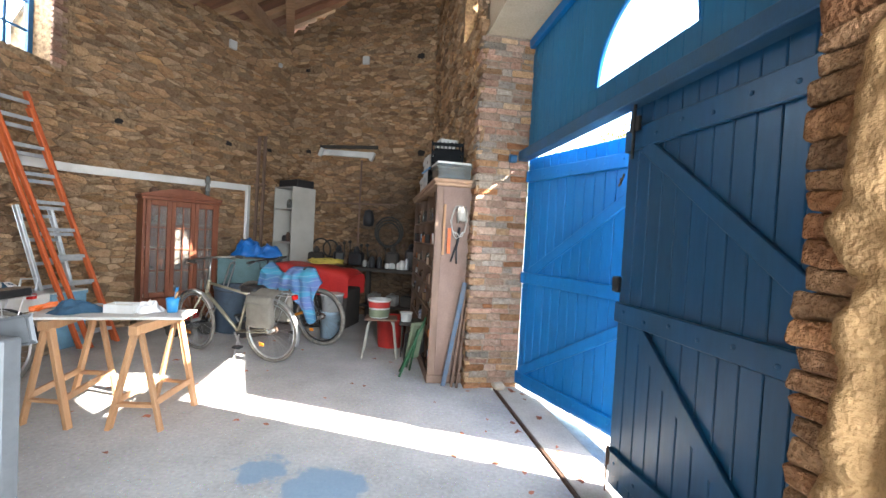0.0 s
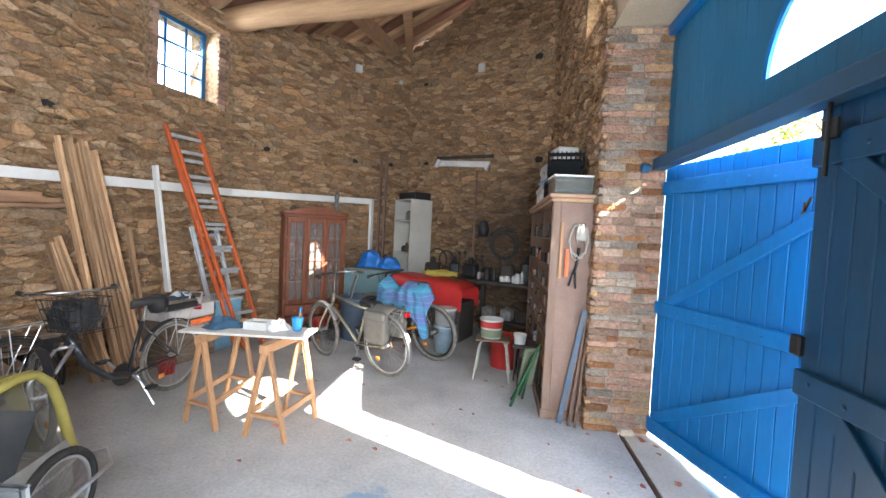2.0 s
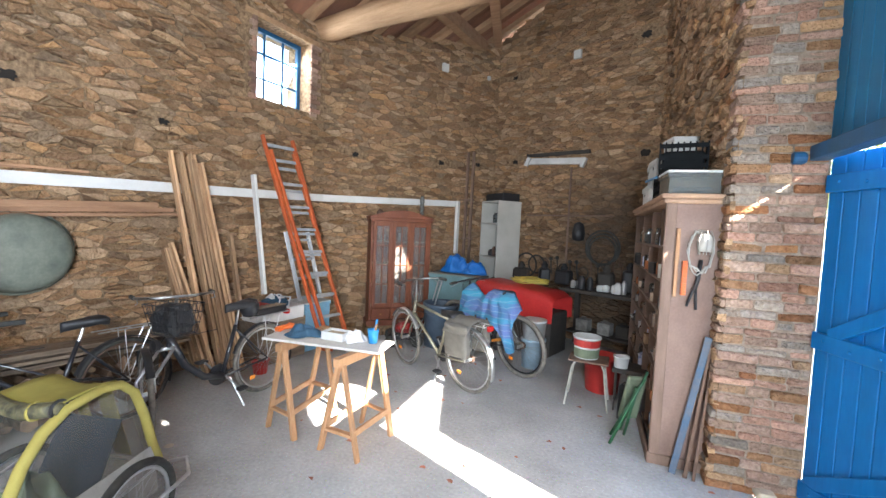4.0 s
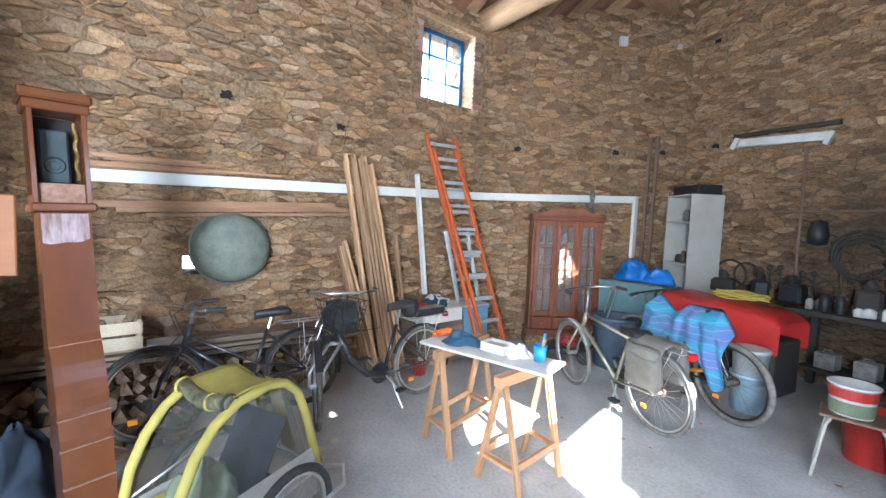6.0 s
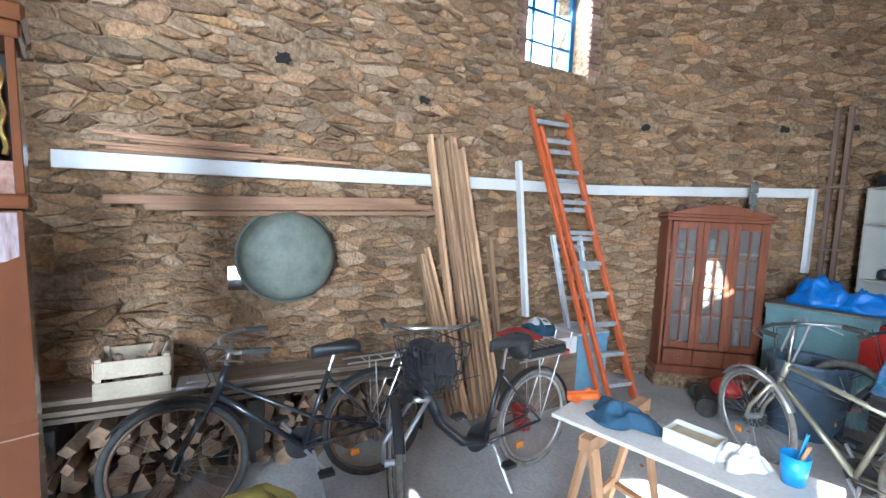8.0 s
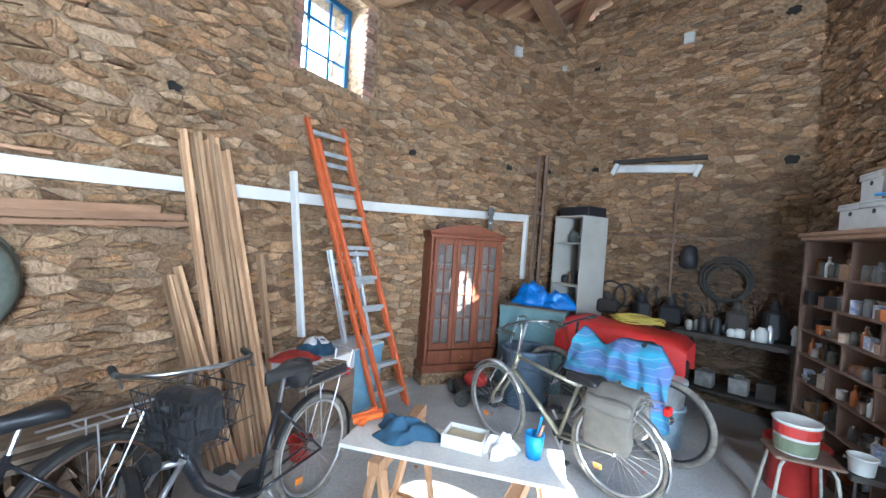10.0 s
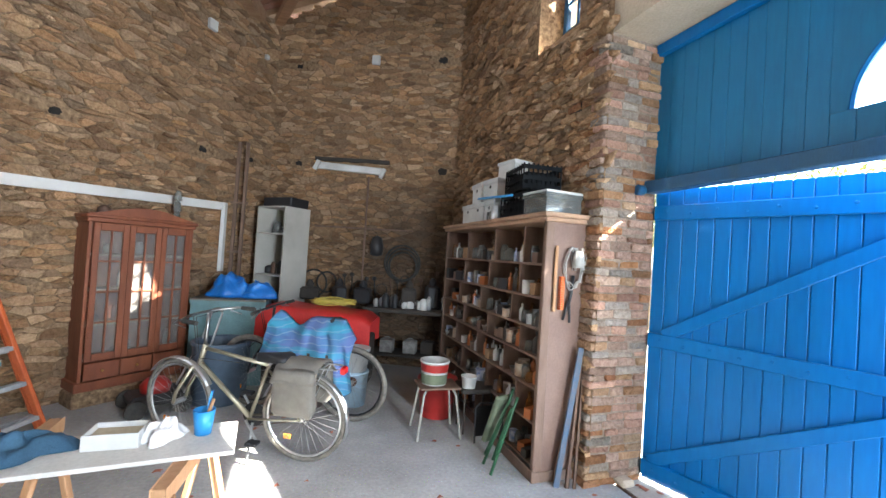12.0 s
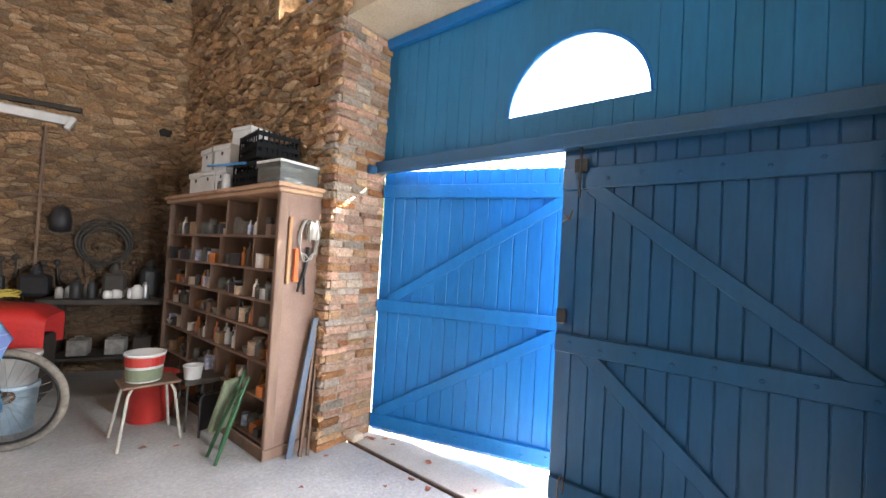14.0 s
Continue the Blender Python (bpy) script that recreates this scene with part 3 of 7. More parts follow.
M_greyfab = material("grey_trailer_fabric", (0.36, 0.34, 0.31), 0.9, fine=220, bump=0.2)
M_navy = material("navy_cloth", (0.018, 0.026, 0.042), 0.95, fine=160, bump=0.3)
M_denim = material("dark_blue_cloth", (0.035, 0.09, 0.15), 0.95, fine=160, bump=0.4)
M_redcloth = material("red_cloth", (0.45, 0.05, 0.04), 0.95, fine=160, bump=0.3)
M_whitecloth = material("white_cloth", (0.72, 0.70, 0.70), 0.95, fine=120, bump=0.3)
M_redcover = material("red_cover", (0.52, 0.03, 0.025), 0.45, color2=(0.42, 0.02, 0.02), scale=3, bump=0.15)
M_redpaint = material("red_plastic", (0.40, 0.03, 0.025), 0.4, bump=0.05)
M_teal = material("grey_teal_plastic", (0.14, 0.24, 0.25), 0.5, color2=(0.11, 0.19, 0.20), bump=0.1)
M_binblue = material("dark_blue_grey_plastic", (0.07, 0.10, 0.14), 0.5, bump=0.1)
M_vat = material("weathered_green_grey_metal", (0.170, 0.185, 0.145), 0.62, 0.0, color2=(0.105, 0.120, 0.098), scale=7, fine=40, bump=0.25)
M_card = material("cardboard", (0.30, 0.19, 0.11), 0.9, bump=0.1)
M_hose = material("yellow_hose", (0.62, 0.50, 0.10), 0.5, bump=0)
M_logend = material("split_firewood", (0.30, 0.19, 0.115), 0.9, color2=(0.12, 0.08, 0.052), scale=10, bump=0.6, vary=0.35)
M_crate = material("pale_crate_wood", (0.50, 0.41, 0.29), 0.8, scale=5, bump=0.15, vary=0.1)
M_orangeplastic = material("orange_plastic", (0.80, 0.16, 0.02), 0.4, bump=0)
M_green = material("green_tube", (0.03, 0.11, 0.05), 0.5, bump=0)
M_sage = material("sage_canvas", (0.17, 0.20, 0.13), 0.9, fine=150, bump=0.2)
M_soot = material("dark_bench", (0.03, 0.027, 0.024), 0.8, color2=(0.055, 0.045, 0.037), bump=0.2)
M_brass = material("old_brass", (0.50, 0.33, 0.10), 0.35, 0.9, bump=0.1)
M_leaf = material("dry_leaf", (0.36, 0.10, 0.07), 0.8, color2=(0.24, 0.14, 0.07), scale=30, vary=0.4, bump=0)
M_reflect = material("orange_reflector", (0.85, 0.28, 0.03), 0.2, bump=0)
M_redlens = material("red_lens", (0.55, 0.02, 0.02), 0.15, bump=0)
M_cable = material("white_cable", (0.40, 0.385, 0.35), 0.5, bump=0)
rnd = random.Random(4)


# ---- roof timbers ----
def rail_pt(y, x):
    return Vector((x, y, roof_z(x)))


tie = thing("tie_beam", "thick rough-hewn oak tie beam resting on the stone wall", "beam")
tagged(tie, kind="structure")
bm = bmesh.new()
pts = [(-5.05 + 0.42 * i, 4.82 + 0.02 * math.sin(i * 1.1), 4.42 + 0.035 * math.sin(i * 0.8)) for i in range(15)]
tube(bm, pts, 0.165, 12, r2=0.14)
part("beam_trunk", bm, M_beam, tie, smooth=True)
rafters = thing("rafters", "brown timber rafters under the roof boards", "rafters")
tagged(rafters, kind="structure")
for k in range(20):
    y = -1.9 + k * 0.50
    bm = bmesh.new()
    bar(bm, rail_pt(y, -5.2) + Vector((0, 0, 0.175)), rail_pt(y, 1.2) + Vector((0, 0, 0.165)), 0.085, 0.13, 0.004, up=(0, 1, 0))
    part("rafter", bm, M_rafter, rafters)
for x in (-3.45, -1.75, -0.1):
    bm = bmesh.new()
    bar(bm, (x, -2.0, roof_z(x) + 0.03), (x, 7.9, roof_z(x) + 0.03), 0.15, 0.18, 0.012)
    part("purlin", bm, M_rafter, rafters)
for (a, b) in (((-3.22, 7.55, 5.03), (-2.1, 4.95, 4.50)),):
    bm = bmesh.new()
    bar(bm, a, b, 0.11, 0.11, 0.008)
    part("strut", bm, M_rafter, rafters)


# ---- windows ----
def wall_frame(W, s):
    a, b = W.at(s - 0.02, 0), W.at(s + 0.02, 0)
    e = (b - a).normalized()
    o = W.at(s, 0)
    n = W.at(s, 0, 1) - o
    return Matrix.Translation(o) @ Matrix((e, -n.normalized(), Vector((0, 0, 1)))).transposed().to_4x4()


def window(name, label, W, hole, depth, cols, rows, t=0.055):
    s0, s1, z0, z1 = hole
    m = wall_frame(W, (s0 + s1) / 2)
    w = (s1 - s0)
    e = thing(name, label, "window", m)
    tagged(e, kind="structure")
    bm = bmesh.new()
    for x in (-w / 2 + t / 2, w / 2 - t / 2):
        bar(bm, (x, depth, z0), (x, depth, z1), t, t)
    for z in (z0 + t / 2, z1 - t / 2):
        bar(bm, (-w / 2 + t, depth, z), (w / 2 - t, depth, z), t, t)
    part("window_frame", bm, M_blue_frame, e)
    for k in range(1, cols):
        x = -w / 2 + w * k / cols
        bm = bmesh.new()
        bar(bm, (x, depth - 0.004, z0 + t), (x, depth - 0.004, z1 - t), 0.022, 0.03)
        part("glazing_bar", bm, M_blue_frame, e)
    for k in range(1, rows):
        z = z0 + (z1 - z0) * k / rows
        bm = bmesh.new()
        bar(bm, (-w / 2 + t, depth - 0.002, z), (w / 2 - t, depth - 0.002, z), 0.022, 0.026)
        part("glazing_bar", bm, M_blue_frame, e)
    for i in range(cols):
        for j in range(rows):
            bm = bmesh.new()
            box(bm, -w / 2 + w * i / cols + 0.015, -w / 2 + w * (i + 1) / cols - 0.015, depth + 0.004, depth + 0.007, z0 + (z1 - z0) * j / rows + 0.015, z0 + (z1 - z0) * (j + 1) / rows - 0.015)
            p = part("pane", bm, M_glass, e)
            p.visible_shadow = False
    return e


window("window_1", "small blue-framed window with nine panes in a brick-edged opening", W_LEFT, WIN, 0.24, 3, 3)
window("window_2", "small high window with glazing bars above the shelves", W_RIGHT, HIGHWIN, 0.30, 3, 3)

# window lintel board
m = wall_frame(W_LEFT, (WIN[0] + WIN[1]) / 2)
bm = bmesh.new()
box(bm, -0.56, 0.56, -0.02, 0.2, WIN[3] + 0.004, WIN[3] + 0.06, 0.006, m)
tagged(part("window_lintel", bm, M_beam), "pale oak lintel board over the small window", "lintel", kind="structure")


# ---- cable tray, laths and props on the long wall ----
tray = thing("cable_tray", "long white painted batten fixed level along the stone wall", "batten")
S_END = 7.30
N = 26
V, F = [], []
for i in range(N + 1):
    s = 0.48 + (S_END - 0.48) * i / N
    z = 1.905 + 0.03 * s
    for d, h in ((0.03, -0.05), (0.075, -0.05), (0.075, 0.05), (0.03, 0.05)):
        V.append(W_LEFT.at(s, z + h, d))
for i in range(N):
    for k in range(4):
        F.append((i * 4 + k, i * 4 + (k + 1) % 4, i * 4 + 4 + (k + 1) % 4, i * 4 + 4 + k))
F += [(0, 1, 2, 3), tuple(N * 4 + k for k in (3, 2, 1, 0))]
mesh_ob("level_run", V, F, M_white, tray)
bm = bmesh.new()
zt = 1.905 + 0.03 * S_END
bar(bm, W_LEFT.at(S_END + 0.04, 1.25, 0.055), W_LEFT.at(S_END + 0.04, zt + 0.05, 0.055), 0.085, 0.05, 0.004)
part("down_run", bm, M_white, tray)


def leaning(name, label, cat, a, b, w, h, mat, up=(0, 0, 1), group=""):
    a, b = Vector(a), Vector(b)
    bm = bmesh.new()
    bar(bm, Vector((0, 0, 0)), b - a, w, h, 0.003, up)
    ob = part(name, bm, mat)
    ob.location = a
    return tagged(ob, label, cat, group)


leaning("white_prop", "white painted upright board propped against the batten", "board", W_LEFT.at(3.90, 0.78, 0.22), W_LEFT.at(3.80, 2.24, 0.10), 0.03, 0.065, M_white, (1, 0, 0))
for k in range(7):
    y0 = 0.52 + 0.30 * rnd.random()
    y1 = 1.3 + 1.0 * rnd.random()
    leaning("wood_lath", "thin brown timber lath laid on top of the white batten", "lath", W_LEFT.at(y0 + 0.1, 1.99 + 0.018 * k, 0.05 + 0.03 * (k % 3)), W_LEFT.at(y1 + 0.1, 2.01 + 0.016 * k, 0.05 + 0.03 * ((k + 1) % 3)), 0.035, 0.014, M_lath, group="laths on the batten")
for k in range(3):
    leaning("wood_board", "long reddish brown board hung level under the white batten", "board", W_LEFT.at(0.72 + 0.2 * k, 1.70 - 0.035 * k, 0.09), W_LEFT.at(2.75 + 0.15 * k, 1.80 - 0.04 * k, 0.09), 0.03, 0.05 - 0.012 * k, M_lath, group="boards under the batten")
for k in range(18):
    yb = 2.93 + 0.025 * k + 0.06 * rnd.random()
    yt = 2.66 + 0.020 * k + 0.06 * rnd.random()
    zt = rnd.choice((2.30, 2.36, 2.28, 2.33, 1.42, 2.2)) if k > 2 else 1.36
    x0 = -4.34 + 0.035 * (k % 3)
    leaning("wood_plank", "tall brown timber plank leaning upright against the stone wall", "plank", (x0, yb, 0.003), (-4.60 + 0.02 * (k % 3), yt, zt), 0.022, 0.042 + 0.035 * rnd.random(), M_plank, (1, 0, 0), group="planks leaning on the wall")
leaning("wood_plank", "short pale timber plank leaning beside the tall bundle", "plank", (-4.42, 3.55, 0.003), (-4.6, 3.42, 1.5), 0.03, 0.06, M_plank, (1, 0, 0), group="planks leaning on the wall")


# ---- ladders ----
M_rung = material("worn_aluminium_rung", (0.42, 0.44, 0.46), 0.5, 0.3, scale=12, bump=0.05)
def ladder(name, label, foot, top, width_vec, rungs, mat, group=""):
    foot, top, wv = Vector(foot), Vector(top), Vector(width_vec)
    e = thing(name, label, "ladder", Matrix.Translation(foot), group)
    d = top - foot
    for k, s in enumerate((0, 1)):
        bm = bmesh.new()
        a = wv * s
        bar(bm, a, a + d, 0.025, 0.043, 0.005, up=wv.normalized().cross(d.normalized()))
        part("stile", bm, mat, e)
    for k in range(rungs):
        bm = bmesh.new()
        p = d * ((k + 0.6) / rungs)
        bar(bm, p, p + wv, 0.028, 0.028, 0.004)
        part("rung", bm, M_rung, e, "grey aluminium rung")
    return e


ladder("extension_ladder", "tall orange fibreglass ladder with aluminium rungs leaning on the wall", (-4.06, 4.41, 0.005), (-4.585, 3.80, 2.74), (0.05, 0.40, 0), 10, M_orange, "ladder sections")
ladder("extension_ladder", "orange ladder section standing in front of the other one", (-3.98, 4.46, 0.005), (-4.50, 3.86, 2.56), (0.04, 0.31, 0), 9, M_orange, "ladder sections")
ladder("step_ladder", "small grey aluminium step ladder folded behind the orange one", (-4.32, 4.40, 0.005), (-4.56, 4.15, 1.55), (0.02, 0.34, 0), 6, M_alu)


# ---- vat, holes, plates ----
vat = thing("metal_vat", "round green-grey metal tub hung bottom outwards on the stone wall", "tub", Matrix.Translation(W_LEFT.at(1.77, 1.35, 0.03)) @ Matrix.Rotation(radians(90), 4, 'Y'))
bm = bmesh.new()
lathe(bm, [(0.335, 0.0), (0.345, 0.01), (0.326, 0.04), (0.318, 0.11), (0.295, 0.155), (0.25, 0.18), (0.14, 0.20), (0.0005, 0.207)], 40)
part("vat_body", bm, M_vat, vat, smooth=True)
bm = bmesh.new()
disc_ring(bm, (0, 0, 0.012), (0, 0, 1), 0.343, 0.012)
part("vat_rim", bm, M_vat, vat, smooth=True)
for s in (-1, 1):
    bm = bmesh.new()
    tube(bm, [(-0.30, 0.06 * s, 0.05), (-0.37, 0.05 * s, 0.05), (-0.37, 0.03 * s, 0.05)], 0.008, 6)
    part("vat_handle", bm, M_steel, vat)

# no hole is cut: near-black blocks on the wall stand for their shade
for wk, s, z, h in HOLES:
    m = wall_frame({"L": W_LEFT, "B": W_BACK, "R": W_RIGHT}[wk], s)
    bm = bmesh.new()
    K = 14
    ring = [(h * (0.46 + 0.26 * noise.noise(Vector((s * 3, k * 1.1, z)))) * (abs(math.cos(a)) ** 7 + abs(math.sin(a)) ** 7) ** -0.143, a) for k, a in enumerate([2 * math.pi * j / K for j in range(K)])]
    vs = [[bm.verts.new(m @ Vector((r * math.cos(a), dd, z + 0.72 * r * math.sin(a)))) for r, a in ring] for dd in (-0.012, 0.05)]
    bm.faces.new(vs[0]), bm.faces.new(vs[1])
    for k in range(K):
        bm.faces.new((vs[0][k], vs[0][(k + 1) % K], vs[1][(k + 1) % K], vs[1][k]))
    tagged(part("putlog_hole", bm, M_dark), "dark block standing for the shade in a square scaffold hole", "wall hole", kind="structure")
for W, s, z, hw in ((W_LEFT, 6.97, 4.40, 0.06), (W_LEFT, 7.88, 4.42, 0.03), (W_BACK, 1.58, 4.50, 0.06)):
    m = wall_frame(W, s)
    bm = bmesh.new()
    box(bm, -hw, hw, -0.085, -0.035, z - hw * 1.1, z + hw * 1.1, 0.006, m)
    tagged(part("junction_box", bm, M_whiteplastic), "small white square box fixed high on the stone wall", "wall box", kind="structure")


# ---- bicycles ----
def wheel(parent, name, c, R, tyre, tyre_mat, rim_mat, turn=0.0, fender=None):
    c = Vector(c)
    ax = Vector((math.sin(turn) * -1, math.cos(turn), 0))
    bm = bmesh.new()
    disc_ring(bm, c, ax, R - tyre, tyre, 40, 8)
    w = part(name, bm, tyre_mat, parent, smooth=True)
    bm = bmesh.new()
    disc_ring(bm, c, ax, R - 2 * tyre - 0.006, 0.010, 40, 6)
    part("rim", bm, rim_mat, w, smooth=True)
    bm = bmesh.new()
    fw = Vector((math.cos(turn), math.sin(turn), 0))
    for k in range(28):
        a = 2 * math.pi * k / 28
        d = fw * math.cos(a) + Vector((0, 0, 1)) * math.sin(a)
        a2 = a + (0.5 if k % 2 else -0.5)
        d2 = fw * math.cos(a2) + Vector((0, 0, 1)) * math.sin(a2)
        o = ax * (0.028 if k % 4 < 2 else -0.028)
        tube(bm, [c + d2 * 0.022 + o, c + d * (R - 2 * tyre - 0.008)], 0.0014, 3)
    part("spokes", bm, M_chrome, w)
    bm = bmesh.new()
    tube(bm, [c - ax * 0.05, c - ax * 0.03, c + ax * 0.03, c + ax * 0.05], 0.02, 8)
    part("hub", bm, M_alu, w)
    bm = bmesh.new()
    d = fw * 0.62 + Vector((0, 0, -0.78))
    p = c + d * (R * 0.62)
    box(bm, -0.03, 0.03, -0.006, 0.006, -0.02, 0.02, 0.004, Matrix.Translation(p) @ Matrix.Rotation(turn, 4, 'Z'))
    part("wheel_reflector", bm, M_reflect, w, "orange wheel reflector")
    return w


def bicycle(name, label, rear, front, frame_mat, R=0.345, tyre=0.02, tyre_mat=None, rim_mat=None, step=False, turn=0.0, fenders=True, carrier=True, lean=0.0, saddle_z=0.92, bar_z=1.05, flat=False, fork_mat=None, group="bicycles"):
    """x runs forward; the rear tyre stands at the origin."""
    rear, front = Vector((*rear, 0)), Vector((*front, 0))
    L = 1.08
    ang = math.atan2((front - rear).y, (front - rear).x)
    e = thing(name, label, "bicycle", Matrix.Translation(rear) @ Matrix.Rotation(ang, 4, 'Z') @ Matrix.Rotation(radians(lean), 4, 'X'), group)
    tyre_mat, rim_mat, fork_mat = tyre_mat or M_rubber, rim_mat or M_alu, fork_mat or frame_mat
    wheel(e, "rear_wheel", (0, 0, R), R, tyre, tyre_mat, rim_mat)
    wheel(e, "front_wheel", (L, 0, R), R, tyre, tyre_mat, rim_mat, turn)
    bb, seat, head, head2 = Vector((0.45, 0, 0.29)), Vector((0.30, 0, 0.72)), Vector((0.86, 0, 0.80)), Vector((0.90, 0, 0.68))
    bm = bmesh.new()
    if step == "mixte":
        tube(bm, [head2, bb], 0.017, 8)
        for o in (-0.012, 0.012):
            tube(bm, [head2 + Vector((-0.01, o, 0.07)), Vector((0.39, o, 0.45)), Vector((0.0, 5 * o, R))], 0.009, 6)
        tube(bm, [bb, seat], 0.016, 8)
    elif step:
        tube(bm, [head2 + Vector((0, 0, 0.06)), Vector((0.78, 0, 0.48)), Vector((0.62, 0, 0.33)), bb], 0.03, 10)
        tube(bm, [bb, seat], 0.018, 8)
    else:
        tube(bm, [bb, head2], 0.019, 8)
        tube(bm, [seat, head], 0.016, 8)
        tube(bm, [bb, seat], 0.016, 8)
    tube(bm, [head2 - (head - head2) * 0.2, head + (head - head2) * 0.25], 0.021, 8)
    for s in (-1, 1):
        tube(bm, [bb + Vector((0, 0.035 * s, 0)), Vector((0, 0.06 * s, R))], 0.009, 6)
        tube(bm, [seat - Vector((0, 0, 0.04)), Vector((0, 0.06 * s, R))], 0.008, 6)
    part("bike_frame", bm, frame_mat, e, smooth=True)
    fw = Vector((math.cos(turn), math.sin(turn), 0))
    sd = Vector((-math.sin(turn), math.cos(turn), 0))
    wc = Vector((L, 0, R))
    bm = bmesh.new()
    cr = head2 - Vector((-0.02, 0, 0.03))
    for s in (-1, 1):
        tube(bm, [cr + sd * 0.05 * s, wc - fw * 0.03 + sd * 0.055 * s + Vector((0, 0, 0.1)), wc + sd * 0.055 * s], 0.013, 6)
    tube(bm, [cr - sd * 0.055, cr + sd * 0.055], 0.017, 6)
    part("fork", bm, fork_mat, e, smooth=True)
    bm = bmesh.new()
    st = Vector((0.83, 0, bar_z))
    tube(bm, [head, st], 0.014, 8)
    if flat:
        tube(bm, [st + sd * 0.32, st + sd * 0.15 + fw * 0.03, st + fw * 0.04, st - sd * 0.15 + fw * 0.03, st - sd * 0.32], 0.011, 8)
    else:
        tube(bm, [st + sd * 0.28 - fw * 0.17, st + sd * 0.27 - fw * 0.03, st + sd * 0.12 + fw * 0.05, st + fw * 0.06, st - sd * 0.12 + fw * 0.05, st - sd * 0.27 - fw * 0.03, st - sd * 0.28 - fw * 0.17], 0.011, 8)
    hb = part("handlebar", bm, M_darkpaint if flat else M_chrome, e, smooth=True)
    for s in (-1, 1):
        bm = bmesh.new()
        if flat:
            tube(bm, [st + sd * 0.22 * s + fw * 0.02, st + sd * 0.335 * s], 0.017, 8)
        else:
            tube(bm, [st + sd * 0.277 * s - fw * 0.06, st + sd * 0.282 * s - fw * 0.19], 0.017, 8)
        part("grip", bm, M_rubber, hb)
        bm = bmesh.new()
        g = st + sd * (0.2 if flat else 0.265) * s
        tube(bm, [g, g + fw * 0.05 - Vector((0, 0, 0.03)), g + (sd * 0.1 * s if flat else -fw * 0.1) - Vector((0, 0, 0.05)) + fw * 0.03], 0.005, 5)
        part("brake_lever", bm, M_chrome, hb)
    bm = bmesh.new()
    tube(bm, [st + sd * 0.2 + fw * 0.02, st + fw * 0.16 - Vector((0, 0, 0.02)), head + Vector((0.07, 0, -0.05)), wc + Vector((0.0, 0.04, 0.25))], 0.0035, 5)
    tube(bm, [st - sd * 0.2 + fw * 0.02, st + fw * 0.13 - Vector((0, 0, 0.05)), head + Vector((0.03, 0.02, -0.08)), seat + Vector((0.2, 0.02, 0.0))], 0.0035, 5)
    part("brake_cable", bm, M_rubber, e)
    bm = bmesh.new()
    tube(bm, [seat, Vector((0.265, 0, saddle_z - 0.03))], 0.013, 8)
    part("seat_post", bm, M_chrome, e)
    bm = bmesh.new()
    prof = [(-0.13, 0.085, 0.0), (-0.09, 0.10, 0.012), (-0.02, 0.075, 0.006), (0.05, 0.035, 0.0), (0.13, 0.020, -0.006), (0.15, 0.008, -0.012)]
    rings = []
    for x, w, z in prof:
        ring = [bm.verts.new(Vector((0.255 + x, w * math.cos(a), saddle_z + z + 0.028 * math.sin(a) - (0.02 if math.sin(a) < 0 else 0)))) for a in [2 * math.pi * k / 10 for k in range(10)]]
        rings.append(ring)
    for A, B in zip(rings, rings[1:]):
        for k in range(10):
            bm.faces.new((A[k], A[(k + 1) % 10], B[(k + 1) % 10], B[k]))
    bm.faces.new(rings[0]), bm.faces.new(rings[-1])
    part("saddle", bm, M_black, e, smooth=True)
    # crankset
    bm = bmesh.new()
    lathe(bm, [(0.03, -0.003), (0.095, -0.003), (0.095, 0.003), (0.03, 0.003)], 24, Matrix.Translation(bb + Vector((0, -0.05, 0))) @ Matrix.Rotation(radians(90), 4, 'X'), caps=True)
    ck = part("chainring", bm, M_black, e)
    for s, a in ((-1, 0.9), (1, 0.9 + math.pi)):
        bm = bmesh.new()
        p = bb + Vector((math.cos(a) * 0.17, 0.075 * s, math.sin(a) * 0.17))
        tube(bm, [bb + Vector((0, 0.055 * s, 0)), p], 0.010, 6)
        part("crank_arm", bm, M_alu, ck)
        bm = bmesh.new()
        box(bm, p.x - 0.045, p.x + 0.045, p.y + 0.01 * s - 0.035 + 0.035 * s, p.y + 0.01 * s + 0.035 + 0.035 * s, p.z - 0.012, p.z + 0.012, 0.004)
        part("pedal", bm, M_black, ck)
    bm = bmesh.new()
    tube(bm, [bb + Vector((0, -0.05, 0.095)), Vector((0, -0.05, R + 0.04))], 0.004, 4)
    tube(bm, [bb + Vector((0, -0.05, -0.095)), Vector((0, -0.05, R - 0.04))], 0.004, 4)
    lathe(bm, [(0.012, -0.012), (0.042, -0.012), (0.038, 0.012), (0.012, 0.012)], 16, Matrix.Translation((0, -0.05, R)) @ Matrix.Rotation(radians(90), 4, 'X'))
    part("chain", bm, M_steel, e)
    if fenders:
        for cx, a0, a1, tr in ((0.0, 20, 200, 0.0), (L, 35, 150, turn)):
            V, F = [], []
            f2 = Vector((math.cos(tr), math.sin(tr), 0))
            s2 = Vector((-math.sin(tr), math.cos(tr), 0))
            K = 16
            for i in range(K + 1):
                a = radians(a0 + (a1 - a0) * i / K)
                d = f2 * math.cos(a) * (1 if cx else 1) + Vector((0, 0, math.sin(a)))
                for o, rr in ((-0.028, 0.008), (-0.016, 0.017), (0.016, 0.017), (0.028, 0.008), (0.0, 0.012)):
                    V.append(Vector((cx, 0, R)) + d * (R + rr) + s2 * o)
